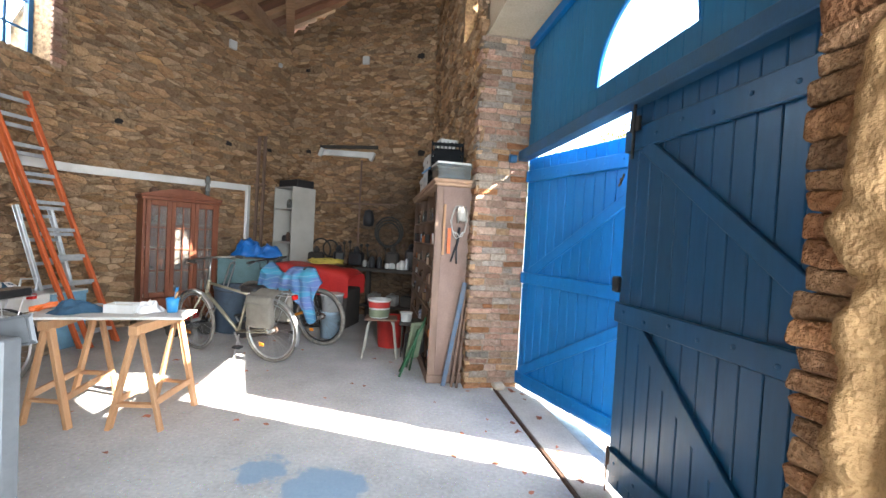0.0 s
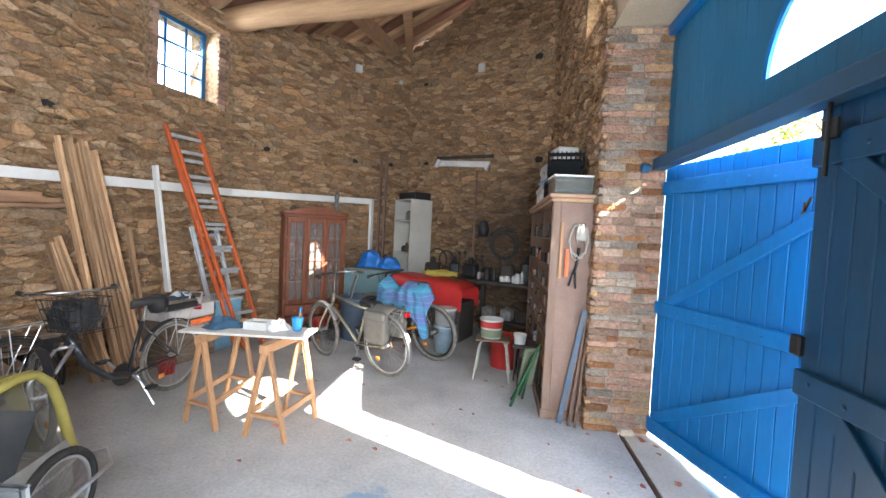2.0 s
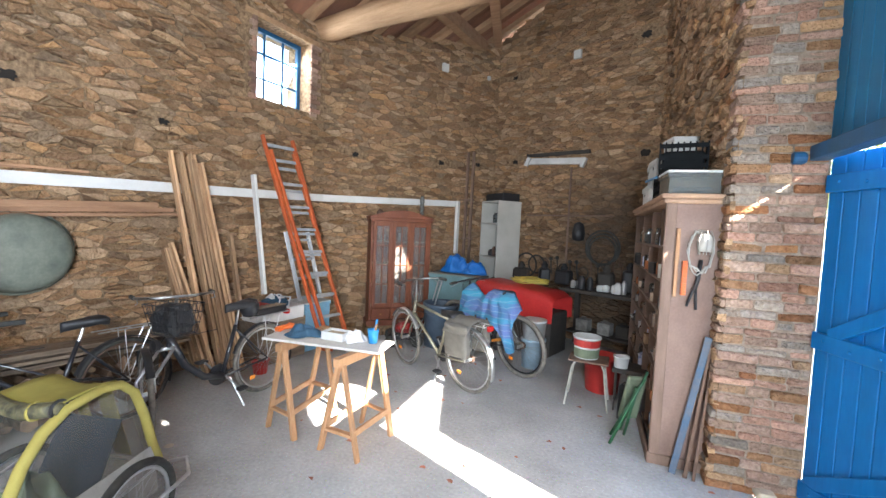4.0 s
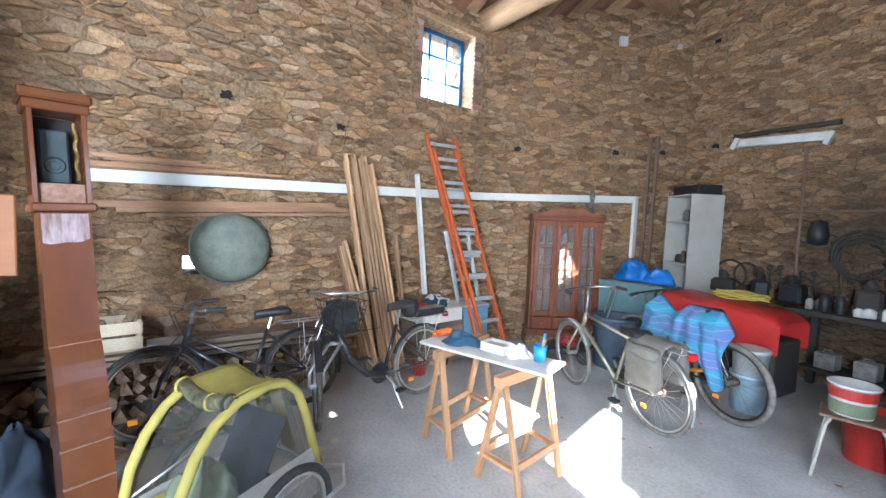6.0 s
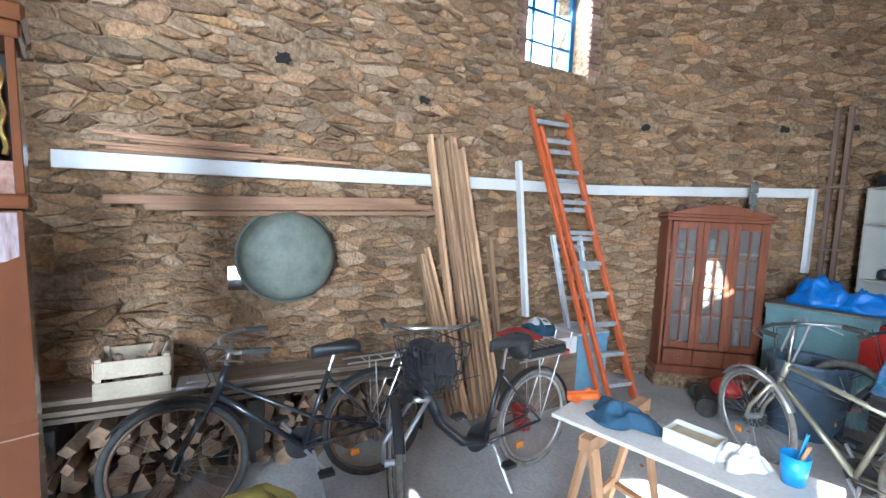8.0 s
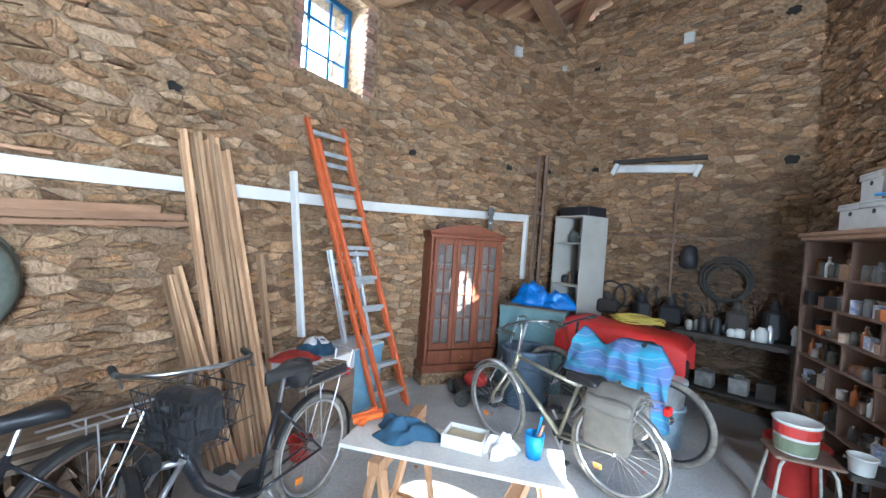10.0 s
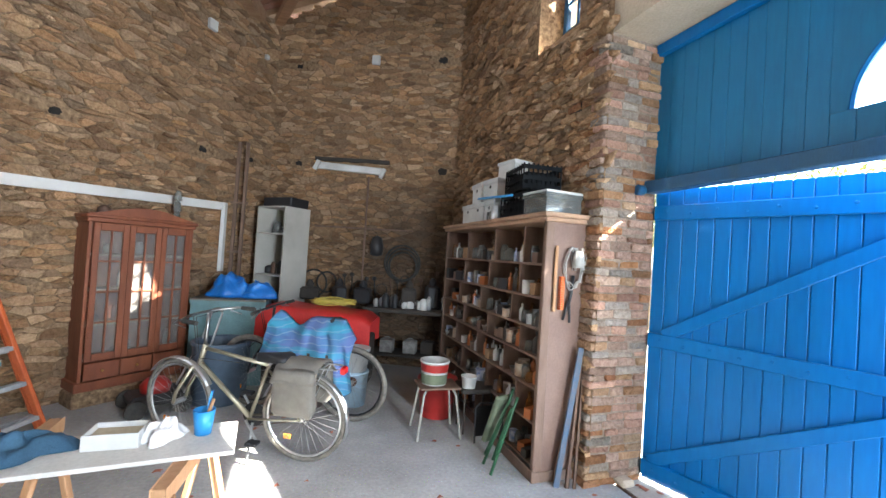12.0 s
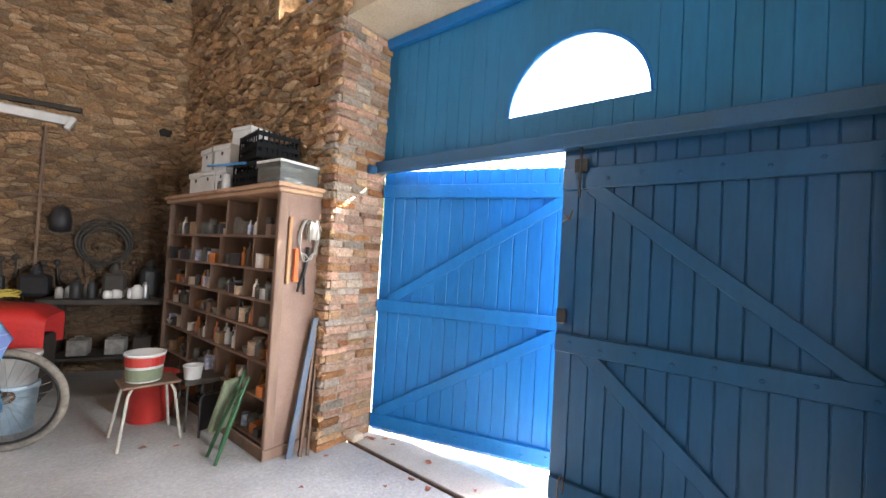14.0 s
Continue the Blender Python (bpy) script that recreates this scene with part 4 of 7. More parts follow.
            for i in range(K):
                for k in range(5):
                    F.append((i * 5 + k, i * 5 + (k + 1) % 5, i * 5 + 5 + (k + 1) % 5, i * 5 + 5 + k))
            mesh_ob("mudguard", V, F, M_alu if frame_mat is M_silverpaint else M_black, e)
    if carrier:
        bm = bmesh.new()
        z = 0.76
        tube(bm, [(0.20, 0.06, z), (-0.28, 0.06, z), (-0.28, -0.06, z), (0.20, -0.06, z)], 0.006, 6)
        for x in (-0.16, -0.04, 0.08):
            tube(bm, [(x, 0.06, z), (x, -0.06, z)], 0.005, 5)
        for s in (-1, 1):
            tube(bm, [(-0.18, 0.06 * s, z), (0.0, 0.065 * s, R + 0.02), (0.02, 0.06 * s, z)], 0.005, 5)
        part("luggage_carrier", bm, M_alu, e)
        bm = bmesh.new()
        box(bm, -0.33, -0.29, -0.035, 0.035, 0.72, 0.77, 0.008)
        part("rear_light", bm, M_redlens, e, "red rear light")
    bm = bmesh.new()
    tube(bm, [bb + Vector((-0.05, 0.04, -0.02)), (0.36, 0.17, 0.012)], 0.010, 6)
    part("kickstand", bm, M_alu, e)
    return e


M_strap = material("brown_strap", (0.10, 0.075, 0.055), 0.8, bump=0.1)
silver = bicycle("bicycle", "dusty champagne-coloured trekking bicycle with grey canvas panniers on its stand", (-1.88, 4.39), (-2.94, 4.70), M_silverpaint, turn=radians(-8), lean=-4, tyre_mat=M_dusty, saddle_z=0.79, bar_z=1.08, flat=False)
for s in (1, -1):
    bm = bmesh.new()
    box(bm, -0.15, 0.17, (0.10 if s > 0 else -0.19), (0.19 if s > 0 else -0.10), 0.42, 0.76, 0.02)
    bmesh.ops.subdivide_edges(bm, edges=list(bm.edges), cuts=3, use_grid_fill=True)
    for v in bm.verts:
        v.co += noise.noise_vector(v.co * 9 + Vector((0, 0, s))) * 0.014
    pn = part("pannier_bag", bm, M_grey_cloth, silver, "faded grey canvas pannier bag", True)
bm = bmesh.new()
box(bm, -0.16, 0.18, -0.20, 0.20, 0.785, 0.803, 0.008)
bmesh.ops.subdivide_edges(bm, edges=list(bm.edges), cuts=3, use_grid_fill=True)
for v in bm.verts:
    v.co += noise.noise_vector(v.co * 11) * 0.012
    v.co.z -= 3.2 * v.co.y ** 2
part("pannier_flap", bm, M_grey_cloth, silver, "sagging grey canvas top flap", True)
for x in (-0.07, 0.09):
    bm = bmesh.new()
    box(bm, x - 0.011, x + 0.011, -0.216, -0.208, 0.45, 0.77, 0.0015)
    part("pannier_strap", bm, M_strap, pn)
bm = bmesh.new()
box(bm, -0.13, 0.15, -0.205, -0.185, 0.44, 0.60, 0.010)
bmesh.ops.subdivide_edges(bm, edges=list(bm.edges), cuts=3, use_grid_fill=True)
for v in bm.verts:
    v.co += noise.noise_vector(v.co * 10) * 0.012
part("front_pocket", bm, M_grey_cloth, pn, "sagging grey canvas front pocket", True)

mtb = bicycle("mountain_bicycle", "black and orange mountain bicycle under a beach towel", (-1.60, 5.16), (-2.66, 5.52), M_darkpaint, R=0.37, tyre=0.027, tyre_mat=M_dusty, rim_mat=M_black, fenders=False, carrier=False, flat=True, lean=-5, saddle_z=0.96, bar_z=1.04, group="bicycles")
bm = bmesh.new()
tube(bm, [(0.0, 0.11, 0.37), (0.12, 0.11, 0.42), (0.17, 0.11, 0.50)], 0.016, 8)
tube(bm, [(0.17, 0.11, 0.44), (0.38, 0.06, 0.36)], 0.018, 8)
part("swing_arm", bm, M_yorange, mtb, "orange-yellow rear arm")

ebike = bicycle("electric_bicycle", "black step-through electric bicycle with a wire front basket, on its stand", (-3.54, 3.16), (-3.42, 2.06), M_darkpaint, R=0.335, tyre=0.021, tyre_mat=M_dusty, step=True, turn=radians(68), lean=3, saddle_z=0.90, bar_z=1.06, fork_mat=M_alu)
bm = bmesh.new()
box(bm, -0.26, 0.12, -0.065, 0.065, 0.765, 0.83, 0.015)
part("battery", bm, M_black, ebike, "flat black carrier battery")
for k in range(6):
    bm = bmesh.new()
    box(bm, -0.24 + 0.06 * k, -0.215 + 0.06 * k, -0.07, 0.07, 0.832, 0.842, 0.002)
    part("rack_slat", bm, M_greywood, ebike)
bm = bmesh.new()
lathe(bm, [(0.0005, -0.10), (0.055, -0.085), (0.085, -0.03), (0.09, 0.02), (0.07, 0.07), (0.0005, 0.09)], 18, Matrix.Translation((0.15, 0.0, 0.86)), caps=False)
part("saddle_bag", bm, M_black, ebike, "round black bag strapped behind the saddle", True)
bm = bmesh.new()
tube(bm, [(-0.27, 0.07, 0.80), (-0.30, 0.07, 0.90), (-0.30, -0.07, 0.90), (-0.27, -0.07, 0.80)], 0.009, 8)
part("rack_hoop", bm, M_alu, ebike, "bright tube hoop at the end of the carrier")
bm = bmesh.new()
for z, w, d in ((0.80, 0.13, 0.09), (0.88, 0.145, 0.105), (0.96, 0.16, 0.12), (1.03, 0.175, 0.13)):
    c = Vector((0.96, 0.17, z))
    tube(bm, [c + Vector((-d, -w, 0)), c + Vector((d, -w, 0)), c + Vector((d, w, 0)), c + Vector((-d, w, 0))], 0.004, 5, closed=True)
for i in range(9):
    t = -1 + 2 * i / 8
    for s in (-1, 1):
        tube(bm, [(0.96 + 0.09 * s, 0.17 + 0.13 * t, 0.80), (0.96 + 0.13 * s, 0.17 + 0.175 * t, 1.03)], 0.0025, 4)
        tube(bm, [(0.96 + 0.09 * t, 0.17 + 0.13 * s, 0.80), (0.96 + 0.13 * t, 0.17 + 0.175 * s, 1.03)], 0.0025, 4)
    tube(bm, [(0.96 - 0.09, 0.17 + 0.13 * t, 0.80), (0.96 + 0.09, 0.17 + 0.13 * t, 0.80)], 0.0025, 4)
part("wire_basket", bm, M_black, ebike, "black wire basket")
bm = bmesh.new()
box(bm, 0.865, 1.06, 0.02, 0.31, 0.81, 1.02, 0.04)
bmesh.ops.subdivide_edges(bm, edges=list(bm.edges), cuts=4, use_grid_fill=True)
for v in bm.verts:
    v.co += noise.noise_vector(v.co * 14) * 0.03
part("basket_liner", bm, M_black, ebike, "crumpled black cover in the basket")
bm = bmesh.new()
lathe(bm, [(0.02, 0), (0.04, 0.01), (0.045, 0.05), (0.0005, 0.06)], 12, Matrix.Translation((0.985, 0.02, 0.70)) @ Matrix.Rotation(radians(90), 4, 'Y'))
part("headlight", bm, M_black, ebike)

old = bicycle("bicycle", "dark old bicycle with rusty fittings standing by the stone wall", (-3.88, 2.13), (-3.83, 1.04), M_darkpaint, R=0.34, tyre=0.019, tyre_mat=M_rubber, rim_mat=M_steel, step="mixte", turn=radians(-6), lean=4, saddle_z=0.86, bar_z=0.96)


# ---- towel over the mountain bicycle ----
def draped(name, label, cat, m, pts_u, pts_v, fn, mat, thick=0.006, parent=None):
    """A cloth from a height function over a grid, given thickness."""
    V, F = [], []
    nu, nv = len(pts_u), len(pts_v)
    for side in (0, 1):
        for u in pts_u:
            for v in pts_v:
                V.append(Vector(fn(u, v)) + Vector((0, 0, -thick * side)))
    def ix(s, i, j):
        return s * nu * nv + i * nv + j
    for i in range(nu - 1):
        for j in range(nv - 1):
            F.append((ix(0, i, j), ix(0, i + 1, j), ix(0, i + 1, j + 1), ix(0, i, j + 1)))
            F.append((ix(1, i, j), ix(1, i, j + 1), ix(1, i + 1, j + 1), ix(1, i + 1, j)))
    for i in range(nu - 1):
        F.append((ix(0, i, 0), ix(1, i, 0), ix(1, i + 1, 0), ix(0, i + 1, 0)))
        F.append((ix(0, i, nv - 1), ix(0, i + 1, nv - 1), ix(1, i + 1, nv - 1), ix(1, i, nv - 1)))
    for j in range(nv - 1):
        F.append((ix(0, 0, j), ix(0, 0, j + 1), ix(1, 0, j + 1), ix(1, 0, j)))
        F.append((ix(0, nu - 1, j), ix(1, nu - 1, j), ix(1, nu - 1, j + 1), ix(0, nu - 1, j + 1)))
    ob = mesh_ob(name, V, F, mat, parent, smooth=True)
    ob.matrix_world = m
    return tagged(ob, label, cat) if cat else ob


def lin(a, b, n):
    return [a + (b - a) * i / (n - 1) for i in range(n)]


def towel_fn(u, v):
    # u: along the bicycle from the tail (0) to the front (1); v: from the top (0) down the near side (1)
    x = -0.06 + 0.80 * u
    top = 1.00 - 0.10 * math.exp(-((u - 0.74) / 0.12) ** 2) + 0.03 * math.exp(-((u - 0.99) / 0.08) ** 2) - 1.3 * max(0.0, 0.14 - u)
    low = 0.64 - 0.30 * math.exp(-((u - 0.08) / 0.17) ** 2) - 0.10 * math.exp(-((u - 0.62) / 0.12) ** 2) + 0.10 * max(0.0, u - 0.8) + 0.012 * math.sin(23 * u)
    z = top + (low - top) * v
    ray = (u - 0.36) * (1.0 - 0.25 * v)
    fold = (0.026 * abs(math.sin(17 * ray + 1.1)) + 0.010 * math.sin(41 * ray + 3 * v) + 0.03 * noise.noise(Vector((u * 5, v * 3.5, 2)))) * min(1, v * 2.0 + 0.15)
    y = 0.02 + 0.15 * min(1, v * 4) ** 0.6 + fold + 0.05 * v
    return (x - 0.14 * (0.36 - u) * v, y, z)


draped("beach_towel", "blue and turquoise striped beach towel draped over the mountain bicycle", "towel", mtb.matrix_world.copy(), lin(0, 1, 90), lin(0, 1, 44), towel_fn, M_towel)


# ---- trestles, board and what lies on it ----
def trestle(a0, a1, b0, b1):
    """Feet of one end (a0, a1) and of the other (b0, b1)."""
    a0, a1, b0, b1 = [Vector((*p, 0)) for p in (a0, a1, b0, b1)]
    o = (a0 + a1 + b0 + b1) / 4
    e = thing("trestle", "varnished pine trestle with splayed legs under the white board", "trestle", Matrix.Translation(o), "trestles")
    up = Vector((0, 0, 0.68))
    ta, tb = (a0 + a1) / 2, (b0 + b1) / 2
    ax = (tb - ta).normalized()
    bm = bmesh.new()
    bar(bm, ta - ax * 0.05 + Vector((0, 0, 0.705)) - o, tb + ax * 0.05 + Vector((0, 0, 0.705)) - o, 0.055, 0.06, 0.004)
    part("top_rail", bm, M_pine, e)
    for t, p, q in ((ta, a0, a1), (tb, b0, b1)):
        for f in (p, q):
            bm = bmesh.new()
            bar(bm, f - o, t + (f - t) * 0.12 + up - o, 0.040, 0.026, 0.003, up=(f - t).normalized())
            part("leg", bm, M_pine, e)
        bm = bmesh.new()
        bar(bm, t.lerp(p, 0.76) + Vector((0, 0, 0.18)) - o, t.lerp(q, 0.76) + Vector((0, 0, 0.18)) - o, 0.04, 0.018, 0.003)
        part("stretcher", bm, M_pine, e)
    for f, g in ((a0, b0), (a1, b1)):
        bm = bmesh.new()
        k = 0.76
        bar(bm, ta.lerp(f, k) + Vector((0, 0, 0.20)) - o, tb.lerp(g, k) + Vector((0, 0, 0.20)) - o, 0.018, 0.04, 0.003)
        part("side_rail", bm, M_pine, e)
    return e


trestle((-2.86, 2.73), (-2.52, 2.72), (-3.02, 3.28), (-2.68, 3.30))
trestle((-2.26, 2.75), (-1.91, 2.78), (-2.30, 3.24), (-1.96, 3.22))
BM = Matrix.Translation((-2.44, 2.98, 0.738)) @ Matrix.Rotation(radians(17), 4, 'Z')
bm = bmesh.new()
box(bm, -0.52, 0.50, -0.16, 0.16, 0, 0.019, 0.002)
board = part("table_board", bm, material("grey_white_board", (0.62, 0.60, 0.56), 0.5, color2=(0.52, 0.50, 0.46), scale=4, bump=0.1))
board.matrix_world = BM
tagged(board, "paint-marked white board laid across two pine trestles", "board")
ZT = 0.0205


def heap(name, label, cat, m, rx, ry, h, mat, seed, n=20, rough=0.35):
    """A crumpled soft heap."""
    r = random.Random(seed)
    bm = bmesh.new()
    V = []
    ph = [r.random() * 6 for _ in range(6)]
    rings = 18
    n *= 2
    top = bm.verts.new((0, 0, h))
    prev = None
    for i in range(1, rings + 1):
        t = i / rings
        ring = []
        for k in range(n):
            a = 2 * math.pi * k / n
            w = 1 + rough * 0.5 * math.sin(3 * a + ph[0]) + rough * 0.3 * math.sin(5 * a + ph[1])
            z = h * max(0.0, math.cos(t * math.pi / 2)) ** 0.7 * (1 + rough * math.sin(4 * a + ph[2] + t * 5) * t + rough * 0.8 * math.sin(9 * t + ph[3] + 2 * a) * (1 - t))
            ring.append(bm.verts.new((rx * t * w * math.cos(a), ry * t * w * math.sin(a), max(0.001, z) if i < rings else 0.0)))
        if prev is None:
            for k in range(n):
                bm.faces.new((top, ring[k], ring[(k + 1) % n]))
        else:
            for k in range(n):
                bm.faces.new((prev[k], ring[k], ring[(k + 1) % n], prev[(k + 1) % n]))
        prev = ring
    bm.faces.new(prev[::-1])
    for v in bm.verts:
        if v.co.z > 0.002:
            q = v.co * (2.2 / (rx + ry)) + Vector((seed, 0, 0))
            v.co += (noise.noise_vector(q * 1.3) * 0.20 + noise.noise_vector(q * 3.1) * 0.10) * min(rx, ry, 2 * h)
            v.co.z = max(0.002, v.co.z)
    ob = part(name, bm, mat, smooth=True)
    ob.matrix_world = m
    return tagged(ob, label, cat)


heap("jacket", "crumpled dark blue jacket lying on the trestle board", "clothing", BM @ pose(-0.26, 0.03, ZT, rz=10), 0.17, 0.10, 0.07, M_denim, 3, 26, 0.45)
tb = thing("paint_tray", "white plastic tub with beige filler on the trestle board", "tub", BM @ pose(0.04, 0.04, ZT, rz=-6))
bm = bmesh.new()
for x0, x1, y0, y1 in ((-0.10, 0.10, -0.07, -0.064), (-0.10, 0.10, 0.064, 0.07), (-0.10, -0.094, -0.064, 0.064), (0.094, 0.10, -0.064, 0.064)):
    box(bm, x0, x1, y0, y1, 0, 0.065, 0.0015)
box(bm, -0.094, 0.094, -0.064, 0.064, 0, 0.006)
part("tub_body", bm, M_whiteplastic, tb)
bm = bmesh.new()
box(bm, -0.092, 0.092, -0.062, 0.062, 0.008, 0.045, 0.004)
part("filler", bm, material("beige_filler", (0.48, 0.40, 0.28), 0.9, bump=0.4), tb)
heap("rag", "crumpled white and lilac rag on the trestle board", "cloth", BM @ pose(0.21, 0.03, ZT, rz=30), 0.09, 0.055, 0.075, M_whitecloth, 8, 22, 0.5)
cup = thing("paint_pot", "blue plastic pot with paint brushes on the trestle board", "pot", BM @ pose(0.36, 0.05, ZT))
bm = bmesh.new()
lathe(bm, [(0.035, 0), (0.047, 0.11), (0.043, 0.11), (0.032, 0.006)], 20)
part("pot_body", bm, M_blueplastic, cup, smooth=True)
for x, y, hh, mm in ((0.015, 0.01, 0.19, M_blueplastic), (0.02, -0.015, 0.16, M_pine)):
    bm = bmesh.new()
    bar(bm, (0, 0, 0.03), (x * 1.8, y, hh), 0.022, 0.010, 0.003)
    part("brush", bm, mm, cup)
bm = bmesh.new()
bar(bm, (0, 0, 0), (0.14, 0.02, 0.03), 0.05, 0.02, 0.006)
bar(bm, (0.04, -0.05, 0.0), (0.10, 0.07, 0.03), 0.02, 0.015, 0.004)
oc = part("orange_clamp", bm, M_orangeplastic)
oc.matrix_world = BM @ pose(-0.55, 0.06, ZT + 0.012, rz=20)
tagged(oc, "orange plastic clamp lying at the end of the trestle board", "clamp")


# ---- glazed cupboard on the slanting wall ----
AM = Matrix.Translation((-4.15, 5.36, 0.14)) @ Matrix.Rotation(radians(53), 4, 'Z')
bm = bmesh.new()
box(bm, -0.04, 1.02, -0.045, 0.26, -0.20, -0.001, 0.02, AM)
tagged(part("wall_foot_slab", bm, M_mortar), "low worn concrete step along the foot of the wall", "step", kind="structure")
arm = thing("glazed_cupboard", "reddish mahogany cupboard with three glazed doors and arched top", "cupboard", AM)
AW, AD, AH = 0.96, 0.28, 1.66
for x0, x1 in ((0, 0.03), (AW - 0.03, AW)):
    bm = bmesh.new()
    box(bm, x0, x1, 0.0, AD, 0.08, AH, 0.003)
    part("side_panel", bm, M_mahog, arm)
bm = bmesh.new()
box(bm, 0.031, AW - 0.031, AD - 0.015, AD, 0.09, AH - 0.001)
part("back_panel", bm, M_mahog, arm)
M_paleshelf = material("pale_shelf_wood", (0.50, 0.42, 0.33), 0.7, scale=5, bump=0.05)
# grey veil in the glass colour stands in for its reflections
M_veiled_glass = material("grey_veiled_glass", (0.34, 0.31, 0.28), 0.16, alpha=0.36, bump=0.03, scale=3)
for z in (0.28, 0.61, 0.95, 1.29, AH - 0.03):
    bm = bmesh.new()
    box(bm, 0.031, AW - 0.031, 0.03, AD - 0.016, z, z + 0.02)
    part("shelf", bm, M_paleshelf, arm)
bm = bmesh.new()
box(bm, -0.03, AW + 0.03, -0.03, AD, 0.0, 0.09, 0.008)
part("plinth", bm, M_mahog, arm)
bm = bmesh.new()
box(bm, -0.035, AW + 0.035, -0.035, AD, AH, AH + 0.035, 0.008)
box(bm, -0.02, AW + 0.02, -0.02, AD, AH - 0.04, AH - 0.001, 0.006)
part("cornice", bm, M_mahog, arm)
bm = bmesh.new()
K = 16
V, F = [], []
for i in range(K + 1):
    x = -0.02 + (AW + 0.04) * i / K
    z = AH + 0.036 + 0.10 * math.sin(math.pi * i / K) ** 1.3
    V += [Vector((x, -0.02, AH + 0.036)), Vector((x, -0.02, z)), Vector((x, 0.02, z)), Vector((x, 0.02, AH + 0.036))]
for i in range(K):
    for k in range(4):
        F.append((i * 4 + k, i * 4 + (k + 1) % 4, i * 4 + 4 + (k + 1) % 4, i * 4 + 4 + k))
bm.free()
mesh_ob("pediment", V, F, M_mahog, arm)
for k in range(3):
    x0, x1 = 0.035 + k * (AW - 0.07) / 3, 0.035 + (k + 1) * (AW - 0.07) / 3
    bm = bmesh.new()
    for a, b in ((x0, x0 + 0.055), (x1 - 0.055, x1)):
        box(bm, a + 0.001, b - 0.001, -0.018, 0.004, 0.28, AH - 0.045, 0.004)
    for z0, z1 in ((0.28, 0.35), (AH - 0.12, AH - 0.045)):
        box(bm, x0 + 0.0555, x1 - 0.0555, -0.018, 0.004, z0, z1, 0.004)
    d = part("cupboard_door", bm, M_mahog, arm)
    bm = bmesh.new()
    xm = (x0 + x1) / 2
    box(bm, xm - 0.009, xm + 0.009, -0.015, 0.0, 0.351, AH - 0.121, 0.002)
    for r in range(1, 4):
        z = 0.35 + (AH - 0.47) * r / 4
        box(bm, x0 + 0.056, x1 - 0.056, -0.013, -0.001, z - 0.008, z + 0.008, 0.002)
    part("glazing_bar", bm, M_mahog, d)
    bm = bmesh.new()
    box(bm, x0 + 0.055, x1 - 0.055, 0.006, 0.009, 0.35, AH - 0.12)
    part("glass", bm, M_veiled_glass, d)
    bm = bmesh.new()
    box(bm, x0 + 0.004, x1 - 0.004, -0.018, 0.004, 0.10, 0.265, 0.006)
    dr = part("drawer", bm, M_mahog, arm)
    bm = bmesh.new()
    lathe(bm, [(0.006, 0), (0.012, 0.012), (0.010, 0.02)], 10, Matrix.Translation((xm, -0.018, 0.18)) @ Matrix.Rotation(radians(90), 4, 'X'))
    part("knob", bm, M_brass, dr)
for k in range(16):
    z = (0.30, 0.63, 0.97, 1.31)[k % 4] + 0.001
    bm = bmesh.new()
    rr = 0.025 + 0.02 * rnd.random()
    hh = 0.06 + 0.12 * rnd.random()
    lathe(bm, [(rr * 0.8, 0), (rr, 0.01), (rr, hh * 0.8), (rr * 0.6, hh)], 10)
    ob = part("glassware", bm, rnd.choice((M_jar, M_whiteplastic, M_steel, M_whiteplastic)), smooth=True)
    ob.matrix_world = AM @ pose(0.10 + 0.77 * rnd.random(), 0.14 + 0.06 * rnd.random(), z)
    tagged(ob, "small glass or china vessel behind the cupboard panes", "glassware", "vessels in the cupboard")
for x, mm in ((0.16, M_steel), (0.55, M_black)):
    bm = bmesh.new()
    lathe(bm, [(0.05, 0), (0.06, 0.02), (0.055, 0.07), (0.02, 0.10)], 14)
    bar(bm, (0, 0, 0.08), (0.06, 0, 0.12), 0.01)
    ob = part("storm_lantern", bm, mm, smooth=True)
    ob.matrix_world = AM @ pose(x, 0.14, AH + 0.036)
    tagged(ob, "small dark metal pot standing on the cupboard", "pot")
bm = bmesh.new()
for z in (0, 0.12, 0.24):
    lathe(bm, [(0.035, z), (0.04, z + 0.02), (0.03, z + 0.10), (0.02, z + 0.118)], 10)
ob = part("glass_chimney", bm, M_jar, smooth=True)
ob.matrix_world = AM @ pose(0.84, 0.14, AH + 0.036)
tagged(ob, "tall clear glass chimney standing on the cupboard", "glass vessel")


# ---- white shelf unit, corner conduit, pelmet ----
SM = Matrix.Translation((-2.87, 7.24, 0)) @ Matrix.Rotation(radians(-33), 4, 'Z')
M_melamine = material("dusty_melamine", (0.50, 0.48, 0.43), 0.6, color2=(0.42, 0.40, 0.35), scale=3, bump=0.05)
sh = thing("white_shelf_unit", "tall white melamine shelf unit with an open front, half empty", "shelf unit", SM)
SW, SD, SH = 0.54, 0.46, 2.19
for x in (-SW / 2, SW / 2 - 0.018):
    bm = bmesh.new()
    box(bm, x, x + 0.018, -SD / 2, SD / 2, 0, SH, 0.001)
    part("side_panel", bm, M_melamine, sh)
for z in (0.06, 0.66, 1.22, 1.80, SH - 0.018):
    bm = bmesh.new()
    box(bm, -SW / 2 + 0.0185, SW / 2 - 0.0185, -SD / 2 + 0.005, SD / 2 - 0.006, z, z + 0.018)
    part("shelf", bm, M_melamine, sh)
bm = bmesh.new()
box(bm, -SW / 2 + 0.019, SW / 2 - 0.019, SD / 2 - 0.006, SD / 2, 0.0, SH - 0.02)
